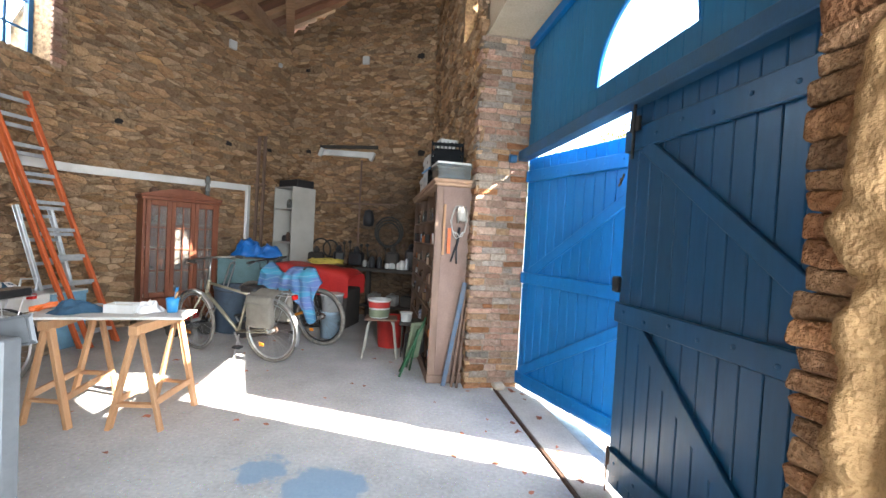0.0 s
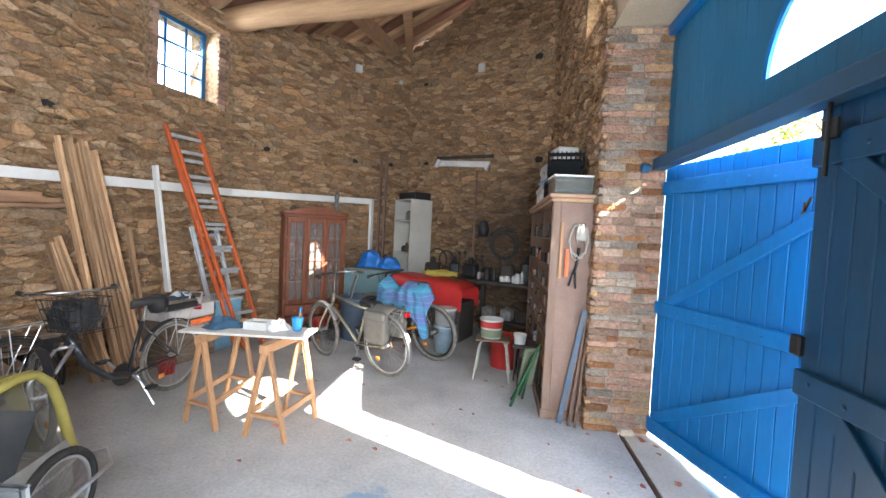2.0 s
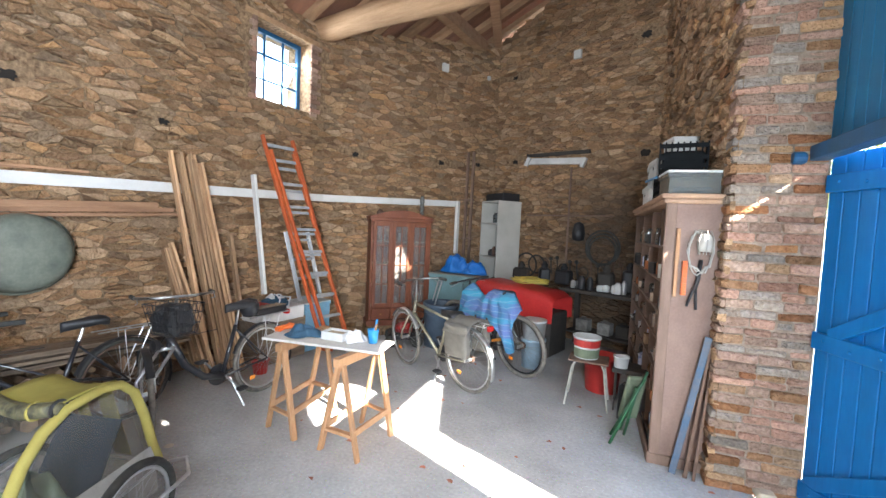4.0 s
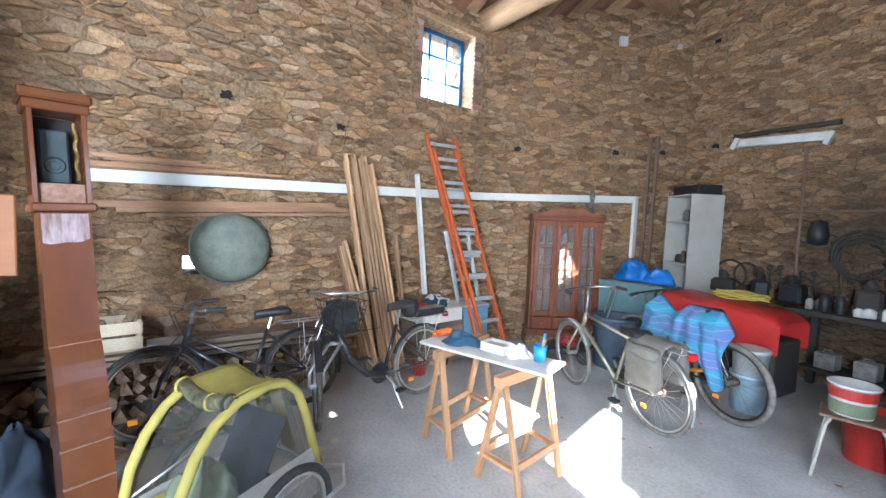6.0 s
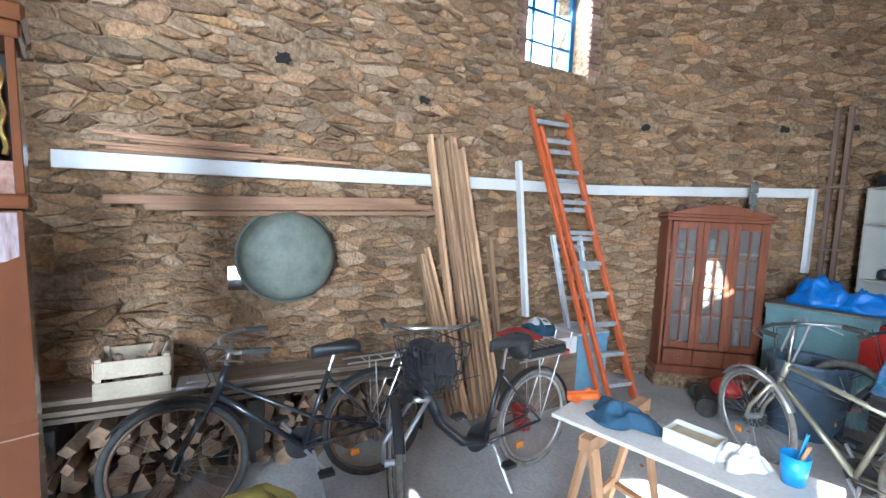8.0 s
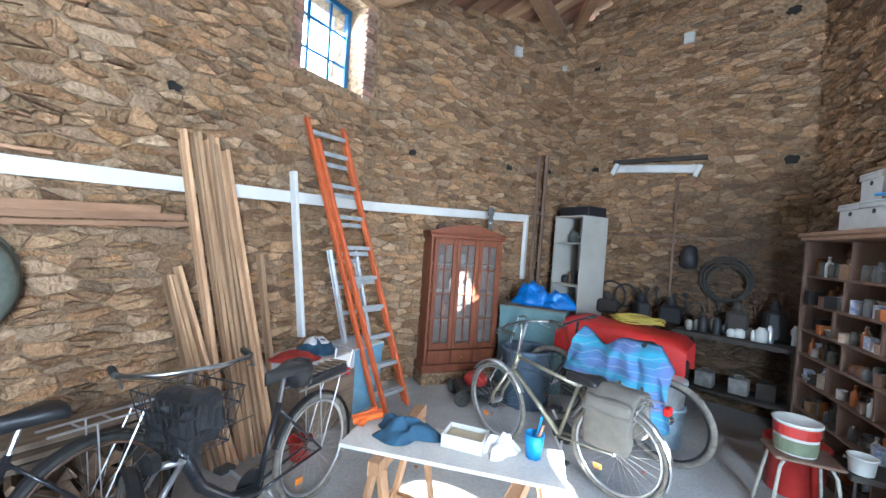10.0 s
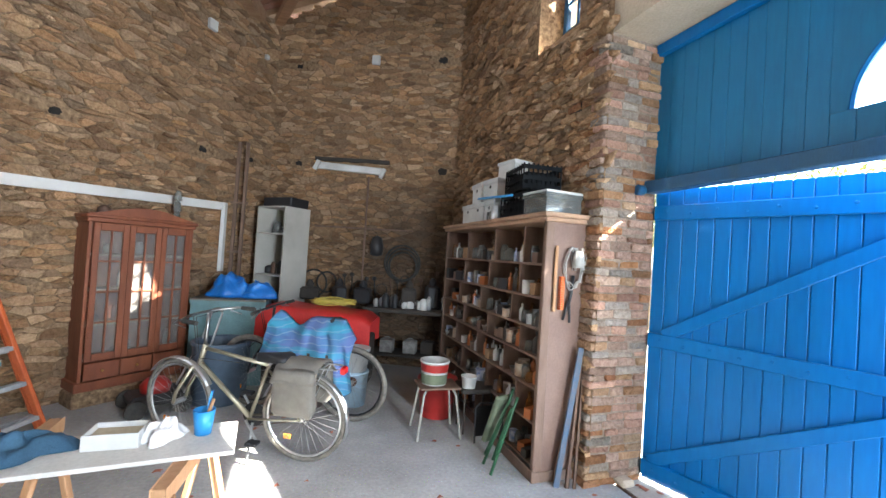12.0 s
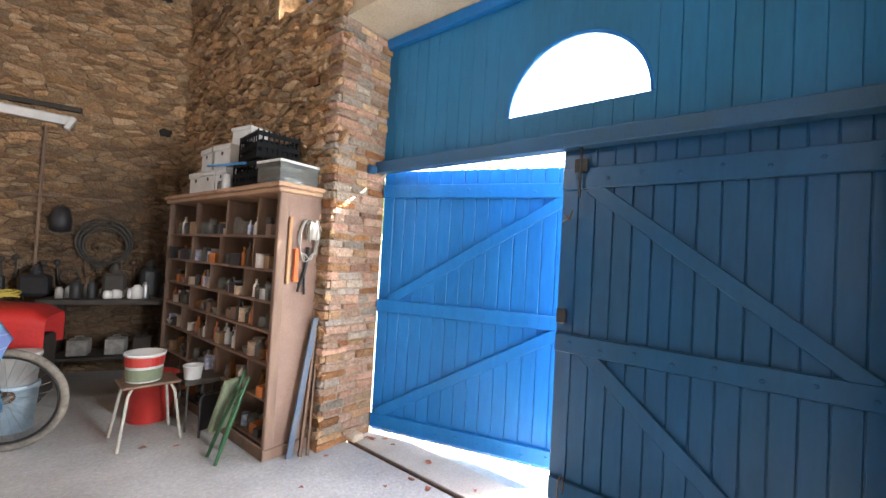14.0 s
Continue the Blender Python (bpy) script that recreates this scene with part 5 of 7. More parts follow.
part("back_panel", bm, M_whiteplastic, sh)
bm = bmesh.new()
box(bm, -0.27, 0.27, -0.17, 0.17, 0, 0.13, 0.01)
ob = part("black_case", bm, M_black)
ob.matrix_world = SM @ pose(0, 0.02, SH + 0.001)
tagged(ob, "flat black case lying on the white shelf unit", "case")
for z, n in ((1.819, 6), (1.239, 4), (0.679, 3)):
    for k in range(n):
        bm = bmesh.new()
        rr = 0.03 + 0.03 * rnd.random()
        hh = 0.08 + 0.14 * rnd.random()
        lathe(bm, [(rr * 0.8, 0), (rr, 0.01), (rr, hh * 0.75), (rr * 0.5, hh)], 10)
        ob = part("jar", bm, (M_jar if z > 1.7 else rnd.choice((M_black, M_steel, M_soot))), smooth=True)
        ob.matrix_world = SM @ pose(-0.20 + 0.4 * k / n, -0.05 + 0.1 * rnd.random(), z)
        tagged(ob, "jar or pot on the white shelf unit", "jar", "jars on the white shelf")
bm = bmesh.new()
p = W_LEFT.at(7.55, 0, 0.09)
for o in (-0.05, 0.06):
    bar(bm, (p.x + o, p.y - 0.03, 1.0), (p.x + o, p.y, 3.05), 0.05, 0.04, 0.004)
bar(bm, (p.x - 0.10, p.y - 0.04, 2.20), (p.x + 0.12, p.y - 0.04, 2.20), 0.04, 0.03, 0.004)
bar(bm, (p.x - 0.10, p.y - 0.04, 1.52), (p.x + 0.12, p.y - 0.04, 1.52), 0.04, 0.03, 0.004)
tagged(part("timber_upright", bm, M_darkwood), "pair of old brown timber uprights standing in the wall corner", "uprights")
s_l = 0.95
bm = bmesh.new()
V, F = [], []
a, b = W_BACK.at(0.78, 2.90, 0.05), W_BACK.at(1.80, 2.83, 0.05)
bar(bm, a, b, 0.04, 0.10, 0.01)
bar(bm, a + Vector((-0.04, -0.06, -0.08)), a + Vector((0.02, -0.06, 0.06)), 0.05, 0.06, 0.004)
bar(bm, b + Vector((-0.04, -0.03, -0.10)), b + Vector((0.02, -0.03, 0.04)), 0.09, 0.05, 0.004)
tagged(part("light_batten", bm, M_whiteplastic), "long white strip light with dangling covers on the gable wall", "strip light")
bm = bmesh.new()
bar(bm, W_BACK.at(0.74, 3.00, 0.05), W_BACK.at(1.88, 2.97, 0.05), 0.06, 0.05, 0.006)
tagged(part("wall_lintel", bm, M_soot), "dark old timber lintel let into the gable wall", "lintel", kind="structure")
bm = bmesh.new()
tube(bm, [W_BACK.at(1.58, z, 0.045) for z in (2.75, 2.2, 1.5, 1.0)], 0.016, 6)
tube(bm, [W_BACK.at(s, 1.98, 0.05) for s in (0.80, 1.5, 2.3)], 0.014, 6)
tagged(part("conduit", bm, M_darkwood), "thin brown conduit running on the gable wall", "conduit")


# ---- goods in the far corner ----
def tub(name, label, m, w, d, h, mat, lid=None, cat="box", lip=0.012):
    e = thing(name, label, cat, m)
    bm = bmesh.new()
    t = 0.006
    box(bm, -w / 2, w / 2, -d / 2, d / 2, 0, t)
    for x0, x1, y0, y1 in ((-w / 2, -w / 2 + t, -d / 2, d / 2), (w / 2 - t, w / 2, -d / 2, d / 2), (-w / 2 + t, w / 2 - t, -d / 2, -d / 2 + t), (-w / 2 + t, w / 2 - t, d / 2 - t, d / 2)):
        box(bm, x0, x1, y0, y1, t, h)
    part("tub_body", bm, mat, e)
    bm = bmesh.new()
    for x0, x1, y0, y1 in ((-w / 2 - lip, -w / 2 - 0.001, -d / 2 - lip, d / 2 + lip), (w / 2 + 0.001, w / 2 + lip, -d / 2 - lip, d / 2 + lip), (-w / 2, w / 2, -d / 2 - lip, -d / 2 - 0.001), (-w / 2, w / 2, d / 2 + 0.001, d / 2 + lip)):
        box(bm, x0, x1, y0, y1, h - 0.03, h, 0.002)
    part("rim", bm, mat, e)
    if lid:
        bm = bmesh.new()
        box(bm, -w / 2 - lip, w / 2 + lip, -d / 2 - lip, d / 2 + lip, h + 0.001, h + 0.02, 0.004)
        part("lid", bm, lid, e)
    return e


tub("storage_chest", "grey-teal plastic storage chest with a pale lid", Matrix.Translation((-3.15, 6.33, 0)) @ Matrix.Rotation(radians(8), 4, 'Z'), 0.78, 0.5, 0.97, M_teal, M_grey_cloth, "chest")
heap("bag", "shiny blue polythene bag slumped on the storage chest", "bag", pose(-3.22, 6.38, 0.995), 0.25, 0.20, 0.26, M_bluebag, 11, 26, 0.16)
heap("bag", "smaller shiny blue polythene bag on the storage chest", "bag", pose(-2.90, 6.38, 0.995), 0.24, 0.18, 0.20, M_bluebag, 12, 26, 0.14)
rc = thing("covered_machine", "long low machine hidden under a smooth bright red cover", "cover", Matrix.Translation((-2.16, 6.36, 0)) @ Matrix.Rotation(radians(-8), 4, 'Z'))
bm = bmesh.new()
V, F = [], []
NU, NV = 16, 14
for i in range(NU + 1):
    x = -0.72 + 1.44 * i / NU
    for j in range(NV + 1):
        a = math.pi * j / NV
        endr = (1 - abs(x / 0.76) ** 6) ** 0.4
        c, s = math.cos(a), math.sin(a)
        y = -0.33 * math.copysign(abs(c) ** 0.35, c)
        z = 0.66 + (0.30 - 0.06 * (i / NU)) * (s ** 0.45) * endr + 0.01 * math.sin(12 * x)
        if j in (0, NV):
            z = 0.50 + 0.02 * math.sin(9 * x)
        V.append(Vector((x, y, z)))
for i in range(NU):
    for j in range(NV):
        q = i * (NV + 1) + j
        F.append((q, q + 1, q + NV + 2, q + NV + 1))
bm.free()
mesh_ob("cover_cloth", V, F, M_redcover, rc, smooth=True)
bm = bmesh.new()
box(bm, -0.70, 0.68, -0.28, 0.28, 0.02, 0.60, 0.02)
part("machine_body", bm, M_soot, rc)
bm = bmesh.new()
for k in range(7):
    pts = []
    for i in range(28):
        a = 2 * math.pi * i / 28
        r = 0.15 + 0.013 * ((k * 3) % 7)
        pts.append(((r + 0.05) * math.cos(a) + 0.01 * k, r * 0.72 * math.sin(a), 0.012 + 0.016 * (k % 4) + 0.012 * math.sin(3 * a + k)))
    tube(bm, pts, 0.0085, 6, closed=True)
ob = part("hose_coil", bm, M_hose, smooth=True)
ob.matrix_world = pose(-2.02, 6.40, 0.955)
tagged(ob, "coil of yellow garden hose lying on the red cover", "hose")
bm = bmesh.new()
lathe(bm, [(0.20, 0), (0.25, 0.02), (0.27, 0.58), (0.285, 0.60), (0.285, 0.63), (0.255, 0.63), (0.25, 0.60), (0.23, 0.03), (0.0005, 0.03)], 28, caps=False)
ob = part("round_bin", bm, M_binblue, smooth=True)
ob.matrix_world = pose(-2.98, 5.62, 0.001)
tagged(ob, "dark blue-grey round plastic bin standing behind the bicycles", "bin")
# push mower beside the cupboard
mow = thing("lawn_mower", "small dark push mower with a red hood beside the cupboard", "mower", pose(-3.45, 5.34, 0, rz=40))
bm = bmesh.new()
box(bm, -0.22, 0.22, -0.16, 0.16, 0.09, 0.19, 0.03)
part("deck", bm, M_black, mow)
bm = bmesh.new()
lathe(bm, [(0.12, 0.19), (0.13, 0.25), (0.08, 0.31), (0.0005, 0.32)], 18)
part("hood", bm, M_redpaint, mow, smooth=True)
for x in (-0.18, 0.18):
    for y in (-0.19, 0.19):
        bm = bmesh.new()
        lathe(bm, [(0.02, -0.02), (0.085, -0.02), (0.09, 0), (0.085, 0.02), (0.02, 0.02)], 18, Matrix.Translation((x, y, 0.091)) @ Matrix.Rotation(radians(90), 4, 'X'))
        part("wheel", bm, M_rubber, mow)
bm = bmesh.new()
for y in (-0.14, 0.14):
    tube(bm, [(0.2, y, 0.15), (0.42, y, 0.62), (0.50, y, 0.92)], 0.011, 6)
tube(bm, [(0.50, -0.14, 0.92), (0.52, 0, 0.95), (0.50, 0.14, 0.92)], 0.011, 6)
part("handle", bm, M_alu, mow)
M_dirtywhite = material("grimy_white_plastic", (0.30, 0.29, 0.27), 0.6, color2=(0.15, 0.14, 0.13), scale=14, bump=0.1)
# workbench with tools along the gable wall
wb = thing("workbench", "dark cluttered timber workbench along the gable wall", "workbench", pose(-0.98, 6.85, 0, rz=-13))
bm = bmesh.new()
box(bm, -0.62, 0.50, -0.26, 0.24, 0.84, 0.89, 0.004)
part("bench_top", bm, M_soot, wb)
for x in (-0.58, 0.44):
    for y in (-0.22, 0.20):
        bm = bmesh.new()
        box(bm, x, x + 0.07, y - 0.035, y + 0.035, 0, 0.84, 0.003)
        part("leg", bm, M_soot, wb)
bm = bmesh.new()
box(bm, -0.51, 0.44, -0.22, 0.2, 0.25, 0.28, 0.003)
part("lower_shelf", bm, M_soot, wb)
for k in range(16):
    bm = bmesh.new()
    rr = 0.025 + 0.035 * rnd.random()
    hh = 0.07 + 0.14 * rnd.random()
    lathe(bm, [(rr * 0.9, 0), (rr, 0.01), (rr, hh * 0.8), (rr * 0.6, hh * 0.9), (rr * 0.6, hh)], 12)
    ob = part("tin", bm, rnd.choice((M_dirtywhite, M_whiteplastic, M_galv, M_black, M_whiteplastic, M_jar)), smooth=True)
    ob.matrix_world = wb.matrix_world @ pose(-0.55 + 1.0 * k / 15, -0.13 + 0.24 * rnd.random(), 0.8905)
    tagged(ob, "small tin or pot standing on the dark workbench", "tin", "tins on the workbench")
for x, y, mm in ((-0.30, -0.06, M_dirtywhite), (0.02, -0.05, M_dirtywhite), (0.26, 0.0, M_soot)):
    bm = bmesh.new()
    box(bm, -0.09, 0.09, -0.08, 0.08, 0, 0.17, 0.01)
    tube(bm, [(-0.04, 0, 0.168), (-0.03, 0, 0.20), (0.03, 0, 0.20), (0.04, 0, 0.168)], 0.007, 6)
    ob = part("canister", bm, mm)
    ob.matrix_world = wb.matrix_world @ pose(x, y, 0.2805)
    tagged(ob, "plastic canister on the shelf under the workbench", "canister", "canisters under the bench")
for k in range(14):
    bm = bmesh.new()
    c = W_BACK.at(1.2 + 0.115 * k, 1.05 + 0.22 * rnd.random(), 0.06)
    if k % 3:
        tube(bm, [c + Vector((0, 0, 0.18)), c + Vector((0.01, 0, 0.02)), c + Vector((0.03 * (k % 2), 0, -0.10))], 0.010, 6)
        lathe(bm, [(0.008, 0.0), (0.03, 0.01), (0.03, 0.05), (0.008, 0.06)], 8, Matrix.Translation(c + Vector((0, 0, 0.13))))
    else:
        disc_ring(bm, c, W_BACK.at(2, 1, 1) - W_BACK.at(2, 1), 0.06 + 0.03 * rnd.random(), 0.008, 20, 6)
    ob = part("hand_tool", bm, rnd.choice((M_steel, M_black, M_soot)), smooth=True)
    tagged(ob, "small dark hand tool hung on the wall above the bench", "tool", "tools above the bench")
for k, (sx, z0, z1, w2) in enumerate(((1.95, 0.9, 1.12, 0.12), (2.62, 0.9, 1.16, 0.11), (2.95, 0.9, 1.22, 0.10), (1.15, 0.9, 1.08, 0.14), (1.6, 0.9, 1.12, 0.09))):
    c = W_BACK.at(sx - 0.28, 0, 0.24)
    bm = bmesh.new()
    box(bm, -w2, w2, -0.10, 0.10, 0, z1 - z0, 0.03)
    lathe(bm, [(0.05, z1 - z0), (0.06, z1 - z0 + 0.04), (0.03, z1 - z0 + 0.10), (0.0005, z1 - z0 + 0.11)], 12)
    for v in bm.verts:
        v.co.x *= 1 - 0.25 * v.co.z
    ob = part("tool_case", bm, M_soot if k % 2 else M_black)
    ob.matrix_world = Matrix.Translation((c.x, c.y, z0)) @ Matrix.Rotation(radians(-12 + 9 * k), 4, 'Z')
    tagged(ob, "dark machine case standing at the back of the bench", "machine case", "machines on the bench")
for s, z, R in ((2.18, 1.50, 0.26), (1.05, 1.15, 0.15), (0.85, 1.12, 0.20)):
    bm = bmesh.new()
    c = W_BACK.at(s, z, 0.075)
    nn = W_BACK.at(s, z, 1) - W_BACK.at(s, z)
    for k in range(3 if R > 0.2 else 1):
        disc_ring(bm, c + nn * 0.024 * k + Vector((0.01 * k, 0, -0.02 * k)), nn, R - 0.03 * k, 0.014, 32, 8)
    tagged(part("tyre", bm, M_rubber, smooth=True), "black bicycle tyre or hose hung on the gable wall", "tyre")
bm = bmesh.new()
c = W_BACK.at(1.78, 1.72, 0.07)
lathe(bm, [(0.02, -0.14), (0.09, -0.12), (0.10, 0.0), (0.07, 0.13), (0.02, 0.16)], 14, Matrix.Translation(c))
tagged(part("hung_bag", bm, M_black, smooth=True), "black cover hung on the gable wall", "bag")
for k, (x, y, z, r, h, mm) in enumerate(((-1.62, 5.62, 0.0, 0.15, 0.36, M_blueplastic), (-1.62, 5.62, 0.362, 0.15, 0.24, M_whiteplastic))):
    bm = bmesh.new()
    lathe(bm, [(r * 0.88, 0), (r, h - 0.03), (r + 0.008, h - 0.03), (r + 0.008, h), (r - 0.01, h), (0.0005, h - 0.01)], 24)
    ob = part("paint_bucket", bm, material("pale_blue_plastic", (0.42, 0.56, 0.66), 0.45, bump=0.03) if k == 0 else M_whiteplastic, smooth=True)
    ob.matrix_world = pose(x, y, z + 0.001)
    tagged(ob, "pale plastic paint bucket behind the mountain bicycle" if k == 0 else "white plastic bucket stacked on the pale blue one", "bucket")


# ---- stool with buckets, red tub, folding seats ----
STM = Matrix.Translation((-0.80, 4.93, 0)) @ Matrix.Rotation(radians(8), 4, 'Z')
M_dullchalk = material("worn_cream_paint", (0.38, 0.36, 0.31), 0.5, bump=0.1, scale=20)
st = thing("school_stool", "low wooden-seated stool on splayed pale tube legs", "stool", STM)
bm = bmesh.new()
box(bm, -0.19, 0.19, -0.15, 0.15, 0.435, 0.455, 0.008)
part("seat", bm, M_darkwood, st)
for x in (-1, 1):
    for y in (-1, 1):
        bm = bmesh.new()
        tube(bm, [(0.12 * x, 0.10 * y, 0.434), (0.15 * x, 0.12 * y, 0.38), (0.20 * x, 0.17 * y, 0.0)], 0.011, 8)
        part("leg", bm, M_dullchalk, st)
bk = thing("paint_bucket", "open white bucket with a red band standing on the stool", "bucket", STM @ pose(-0.03, 0.02, 0.4565))
bm = bmesh.new()
lathe(bm, [(0.115, 0), (0.13, 0.20), (0.14, 0.20), (0.14, 0.215), (0.125, 0.215), (0.115, 0.10), (0.0005, 0.10)], 26, caps=False)
part("bucket_body", bm, M_whiteplastic, bk, smooth=True)
bm = bmesh.new()
lathe(bm, [(0.1262, 0.12), (0.1315, 0.19), (0.1325, 0.19), (0.1272, 0.12)], 26, caps=False)
part("label_band", bm, M_redpaint, bk, "red printed band")
bm = bmesh.new()
lathe(bm, [(0.1178, 0.01), (0.1255, 0.10), (0.1265, 0.10), (0.1188, 0.01)], 26, caps=False)
part("lower_label", bm, M_sage, bk, "green and brown printed label")
bm = bmesh.new()
lathe(bm, [(0.062, 0), (0.072, 0.10), (0.078, 0.10), (0.078, 0.11), (0.066, 0.11), (0.06, 0.05), (0.0005, 0.05)], 20, caps=False)
ob = part("small_pot", bm, M_whiteplastic, smooth=True)
ob.matrix_world = pose(-0.50, 4.94, 0.4225)
tagged(ob, "small white pot standing on the box beside the stool", "pot")
bm = bmesh.new()
box(bm, -0.16, 0.16, -0.15, 0.15, 0.38, 0.42, 0.004)
for x in (-0.13, 0.13):
    for y in (-0.12, 0.12):
        tube(bm, [(x, y, 0.38), (x, y, 0.0)], 0.009, 6)
ob = part("low_table", bm, M_soot)
ob.matrix_world = pose(-0.42, 5.02, 0.001, rz=5)
tagged(ob, "small dark low table beside the stool", "table")
bm = bmesh.new()
lathe(bm, [(0.17, 0), (0.20, 0.36), (0.21, 0.36), (0.21, 0.38), (0.19, 0.38), (0.16, 0.02), (0.0005, 0.02)], 26, caps=False)
ob = part("red_tub", bm, M_redpaint, smooth=True)
ob.matrix_world = pose(-0.74, 5.38, 0.001)
tagged(ob, "red plastic tub standing behind the stool", "tub")
bm = bmesh.new()
tube(bm, [(-0.14, 0, 0), (-0.14, 0.02, 0.30), (-0.10, 0.02, 0.34), (0.12, 0.02, 0.34), (0.15, 0.02, 0.30), (0.15, 0, 0)], 0.010, 8)
box(bm, -0.13, 0.13, 0.03, 0.045, 0.04, 0.31, 0.004)
ob = part("folded_chair", bm, M_black)
ob.matrix_world = pose(-0.33, 4.72, 0.011, rz=10)
tagged(ob, "small folded black chair with a steel tube frame", "chair")
fc = thing("camping_chair", "folded camping chair with green tubes and sage canvas", "chair", pose(-0.36, 4.35, 0, rz=72))
bm = bmesh.new()
tube(bm, [(-0.2, 0.03, 0.01), (-0.05, -0.12, 0.50), (-0.02, -0.14, 0.56)], 0.012, 8)
tube(bm, [(0.05, 0.03, 0.01), (-0.06, -0.10, 0.48)], 0.012, 8)
tube(bm, [(-0.05, 0.10, 0.01), (0.10, -0.08, 0.50), (0.12, -0.1, 0.58)], 0.012, 8)
tube(bm, [(0.12, 0.10, 0.01), (0.02, -0.06, 0.46)], 0.012, 8)
part("tube_frame", bm, M_green, fc, smooth=True)
bm = bmesh.new()
bar(bm, (0.20, 0.08, 0.10), (0.10, -0.03, 0.52), 0.16, 0.05, 0.015)
part("canvas", bm, M_sage, fc)


# ---- big shelf case of pigeonholes, in the door wall's frame ----
CM = DOOR_M @ Matrix.Translation((-0.16, -0.375, 0)) @ Matrix.Rotation(radians(90), 4, 'Z')
# local x runs out to the wall, local y runs along the case (negative: away from the door)
CM = DOOR_M @ Matrix(((-1, 0, 0, -0.16), (0, -1, 0, -0.005), (0, 0, 1, 0), (0, 0, 0, 1)))
# local x: away from the door along the wall; local y: from the wall into the room
case = thing("pigeonhole_case", "tall brown timber case of pigeonholes crammed with jars", "shelf case", CM)
CL, CD, CH = 2.30, 0.36, 1.96
bm = bmesh.new()
box(bm, 0.0, 0.03, 0, CD, 0.0, CH, 0.003)
part("end_panel", bm, M_panel, case, "dusty mauve-brown end panel with a worn base")
bm = bmesh.new()
box(bm, CL - 0.03, CL, 0, CD, 0.0, CH, 0.003)
part("end_panel", bm, M_darkwood, case)
bm = bmesh.new()
box(bm, -0.012, -0.001, CD - 0.06, CD + 0.006, 0.08, CH, 0.003)
box(bm, -0.010, 0.03, CD + 0.001, CD + 0.012, 0.08, CH, 0.003)
part("corner_moulding", bm, M_darkwood, case)
bm = bmesh.new()
box(bm, 0.03, CL - 0.03, 0.002, 0.012, 0.0, CH)
part("back_panel", bm, M_darkwood, case)
bm = bmesh.new()
box(bm, -0.05, CL + 0.03, -0.0, CD + 0.05, CH + 0.035, CH + 0.07, 0.008)
box(bm, -0.03, CL + 0.02, 0.0, CD + 0.03, CH, CH + 0.034, 0.008)
part("cornice", bm, material("worn_brown_top", (0.40, 0.25, 0.16), 0.65, color2=(0.28, 0.17, 0.11), scale=6, bump=0.25), case)
bm = bmesh.new()
box(bm, -0.02, CL, CD + 0.001, CD + 0.025, 0.0, 0.09, 0.006)
box(bm, -0.022, -0.002, 0.02, CD + 0.025, 0.0, 0.08, 0.006)
part("plinth", bm, M_darkwood, case)
ZS = [0.09, 0.40, 0.66, 0.90, 1.12, 1.36, 1.62, CH - 0.02]
XS = [0.03 + (CL - 0.06) * k / 5 for k in range(6)]
for z in ZS[:-1]:
    bm = bmesh.new()
    box(bm, 0.031, CL - 0.031, 0.014, CD - 0.01, z, z + 0.018, 0.001)
    part("shelf", bm, M_darkwood, case)
ROW_DIV = [(0.52, 1.15, 1.75), (0.36, 0.95, 1.60), (0.60, 1.20, 1.80), (0.34, 0.98, 1.62), (0.52, 1.18, 1.78), (0.40, 1.02, 1.66), (0.36, 0.92, 1.60)]
for (z0, z1), divs in zip(zip(ZS, ZS[1:]), ROW_DIV):
    for x in divs:
        bm = bmesh.new()
        box(bm, x - 0.008, x + 0.008, 0.015, CD - 0.015, z0 + 0.019, z1 - 0.001)
        part("divider", bm, M_darkwood, case)


def vessel(kind, r):
    bm = bmesh.new()
    if kind == "jar":
        R, H = r.uniform(0.026, 0.042), r.uniform(0.07, 0.14)
        lathe(bm, [(R * 0.9, 0), (R, 0.006), (R, H * 0.82), (R * 0.75, H * 0.88), (R * 0.75, H * 0.9), (R * 0.85, H * 0.9), (R * 0.85, H), (0.0005, H)], 12)
    elif kind == "bottle":
        R, H = r.uniform(0.018, 0.03), r.uniform(0.12, 0.19)
        lathe(bm, [(R * 0.9, 0), (R, 0.006), (R, H * 0.62), (R * 0.35, H * 0.78), (R * 0.35, H * 0.9), (R * 0.42, H * 0.9), (R * 0.42, H), (0.0005, H)], 12)
    elif kind == "tin":
        R, H = r.uniform(0.03, 0.055), r.uniform(0.06, 0.13)
        lathe(bm, [(R, 0), (R, 0.004), (R * 0.97, 0.006), (R * 0.97, H - 0.006), (R, H - 0.004), (R, H), (R * 0.9, H), (R * 0.9, H - 0.005), (0.0005, H - 0.005)], 14)
    elif kind == "bowl":
        R, H = r.uniform(0.05, 0.075), r.uniform(0.05, 0.08)
        lathe(bm, [(R * 0.6, 0), (R, H), (R * 1.05, H), (R * 0.93, H - 0.004), (R * 0.55, 0.008), (0.0005, 0.008)], 14)
    else:
        w, d, h = r.uniform(0.03, 0.07), r.uniform(0.03, 0.06), r.uniform(0.04, 0.12)
        box(bm, -w, w, -d, d, 0, h, 0.003)
    return bm


M_amber = material("amber_glass", (0.35, 0.12, 0.02), 0.12, trans=0.6, bump=0)
M_labelblue = material("blue_white_label", (0.12, 0.22, 0.5), 0.5, color2=(0.75, 0.75, 0.75), scale=28, bump=0)
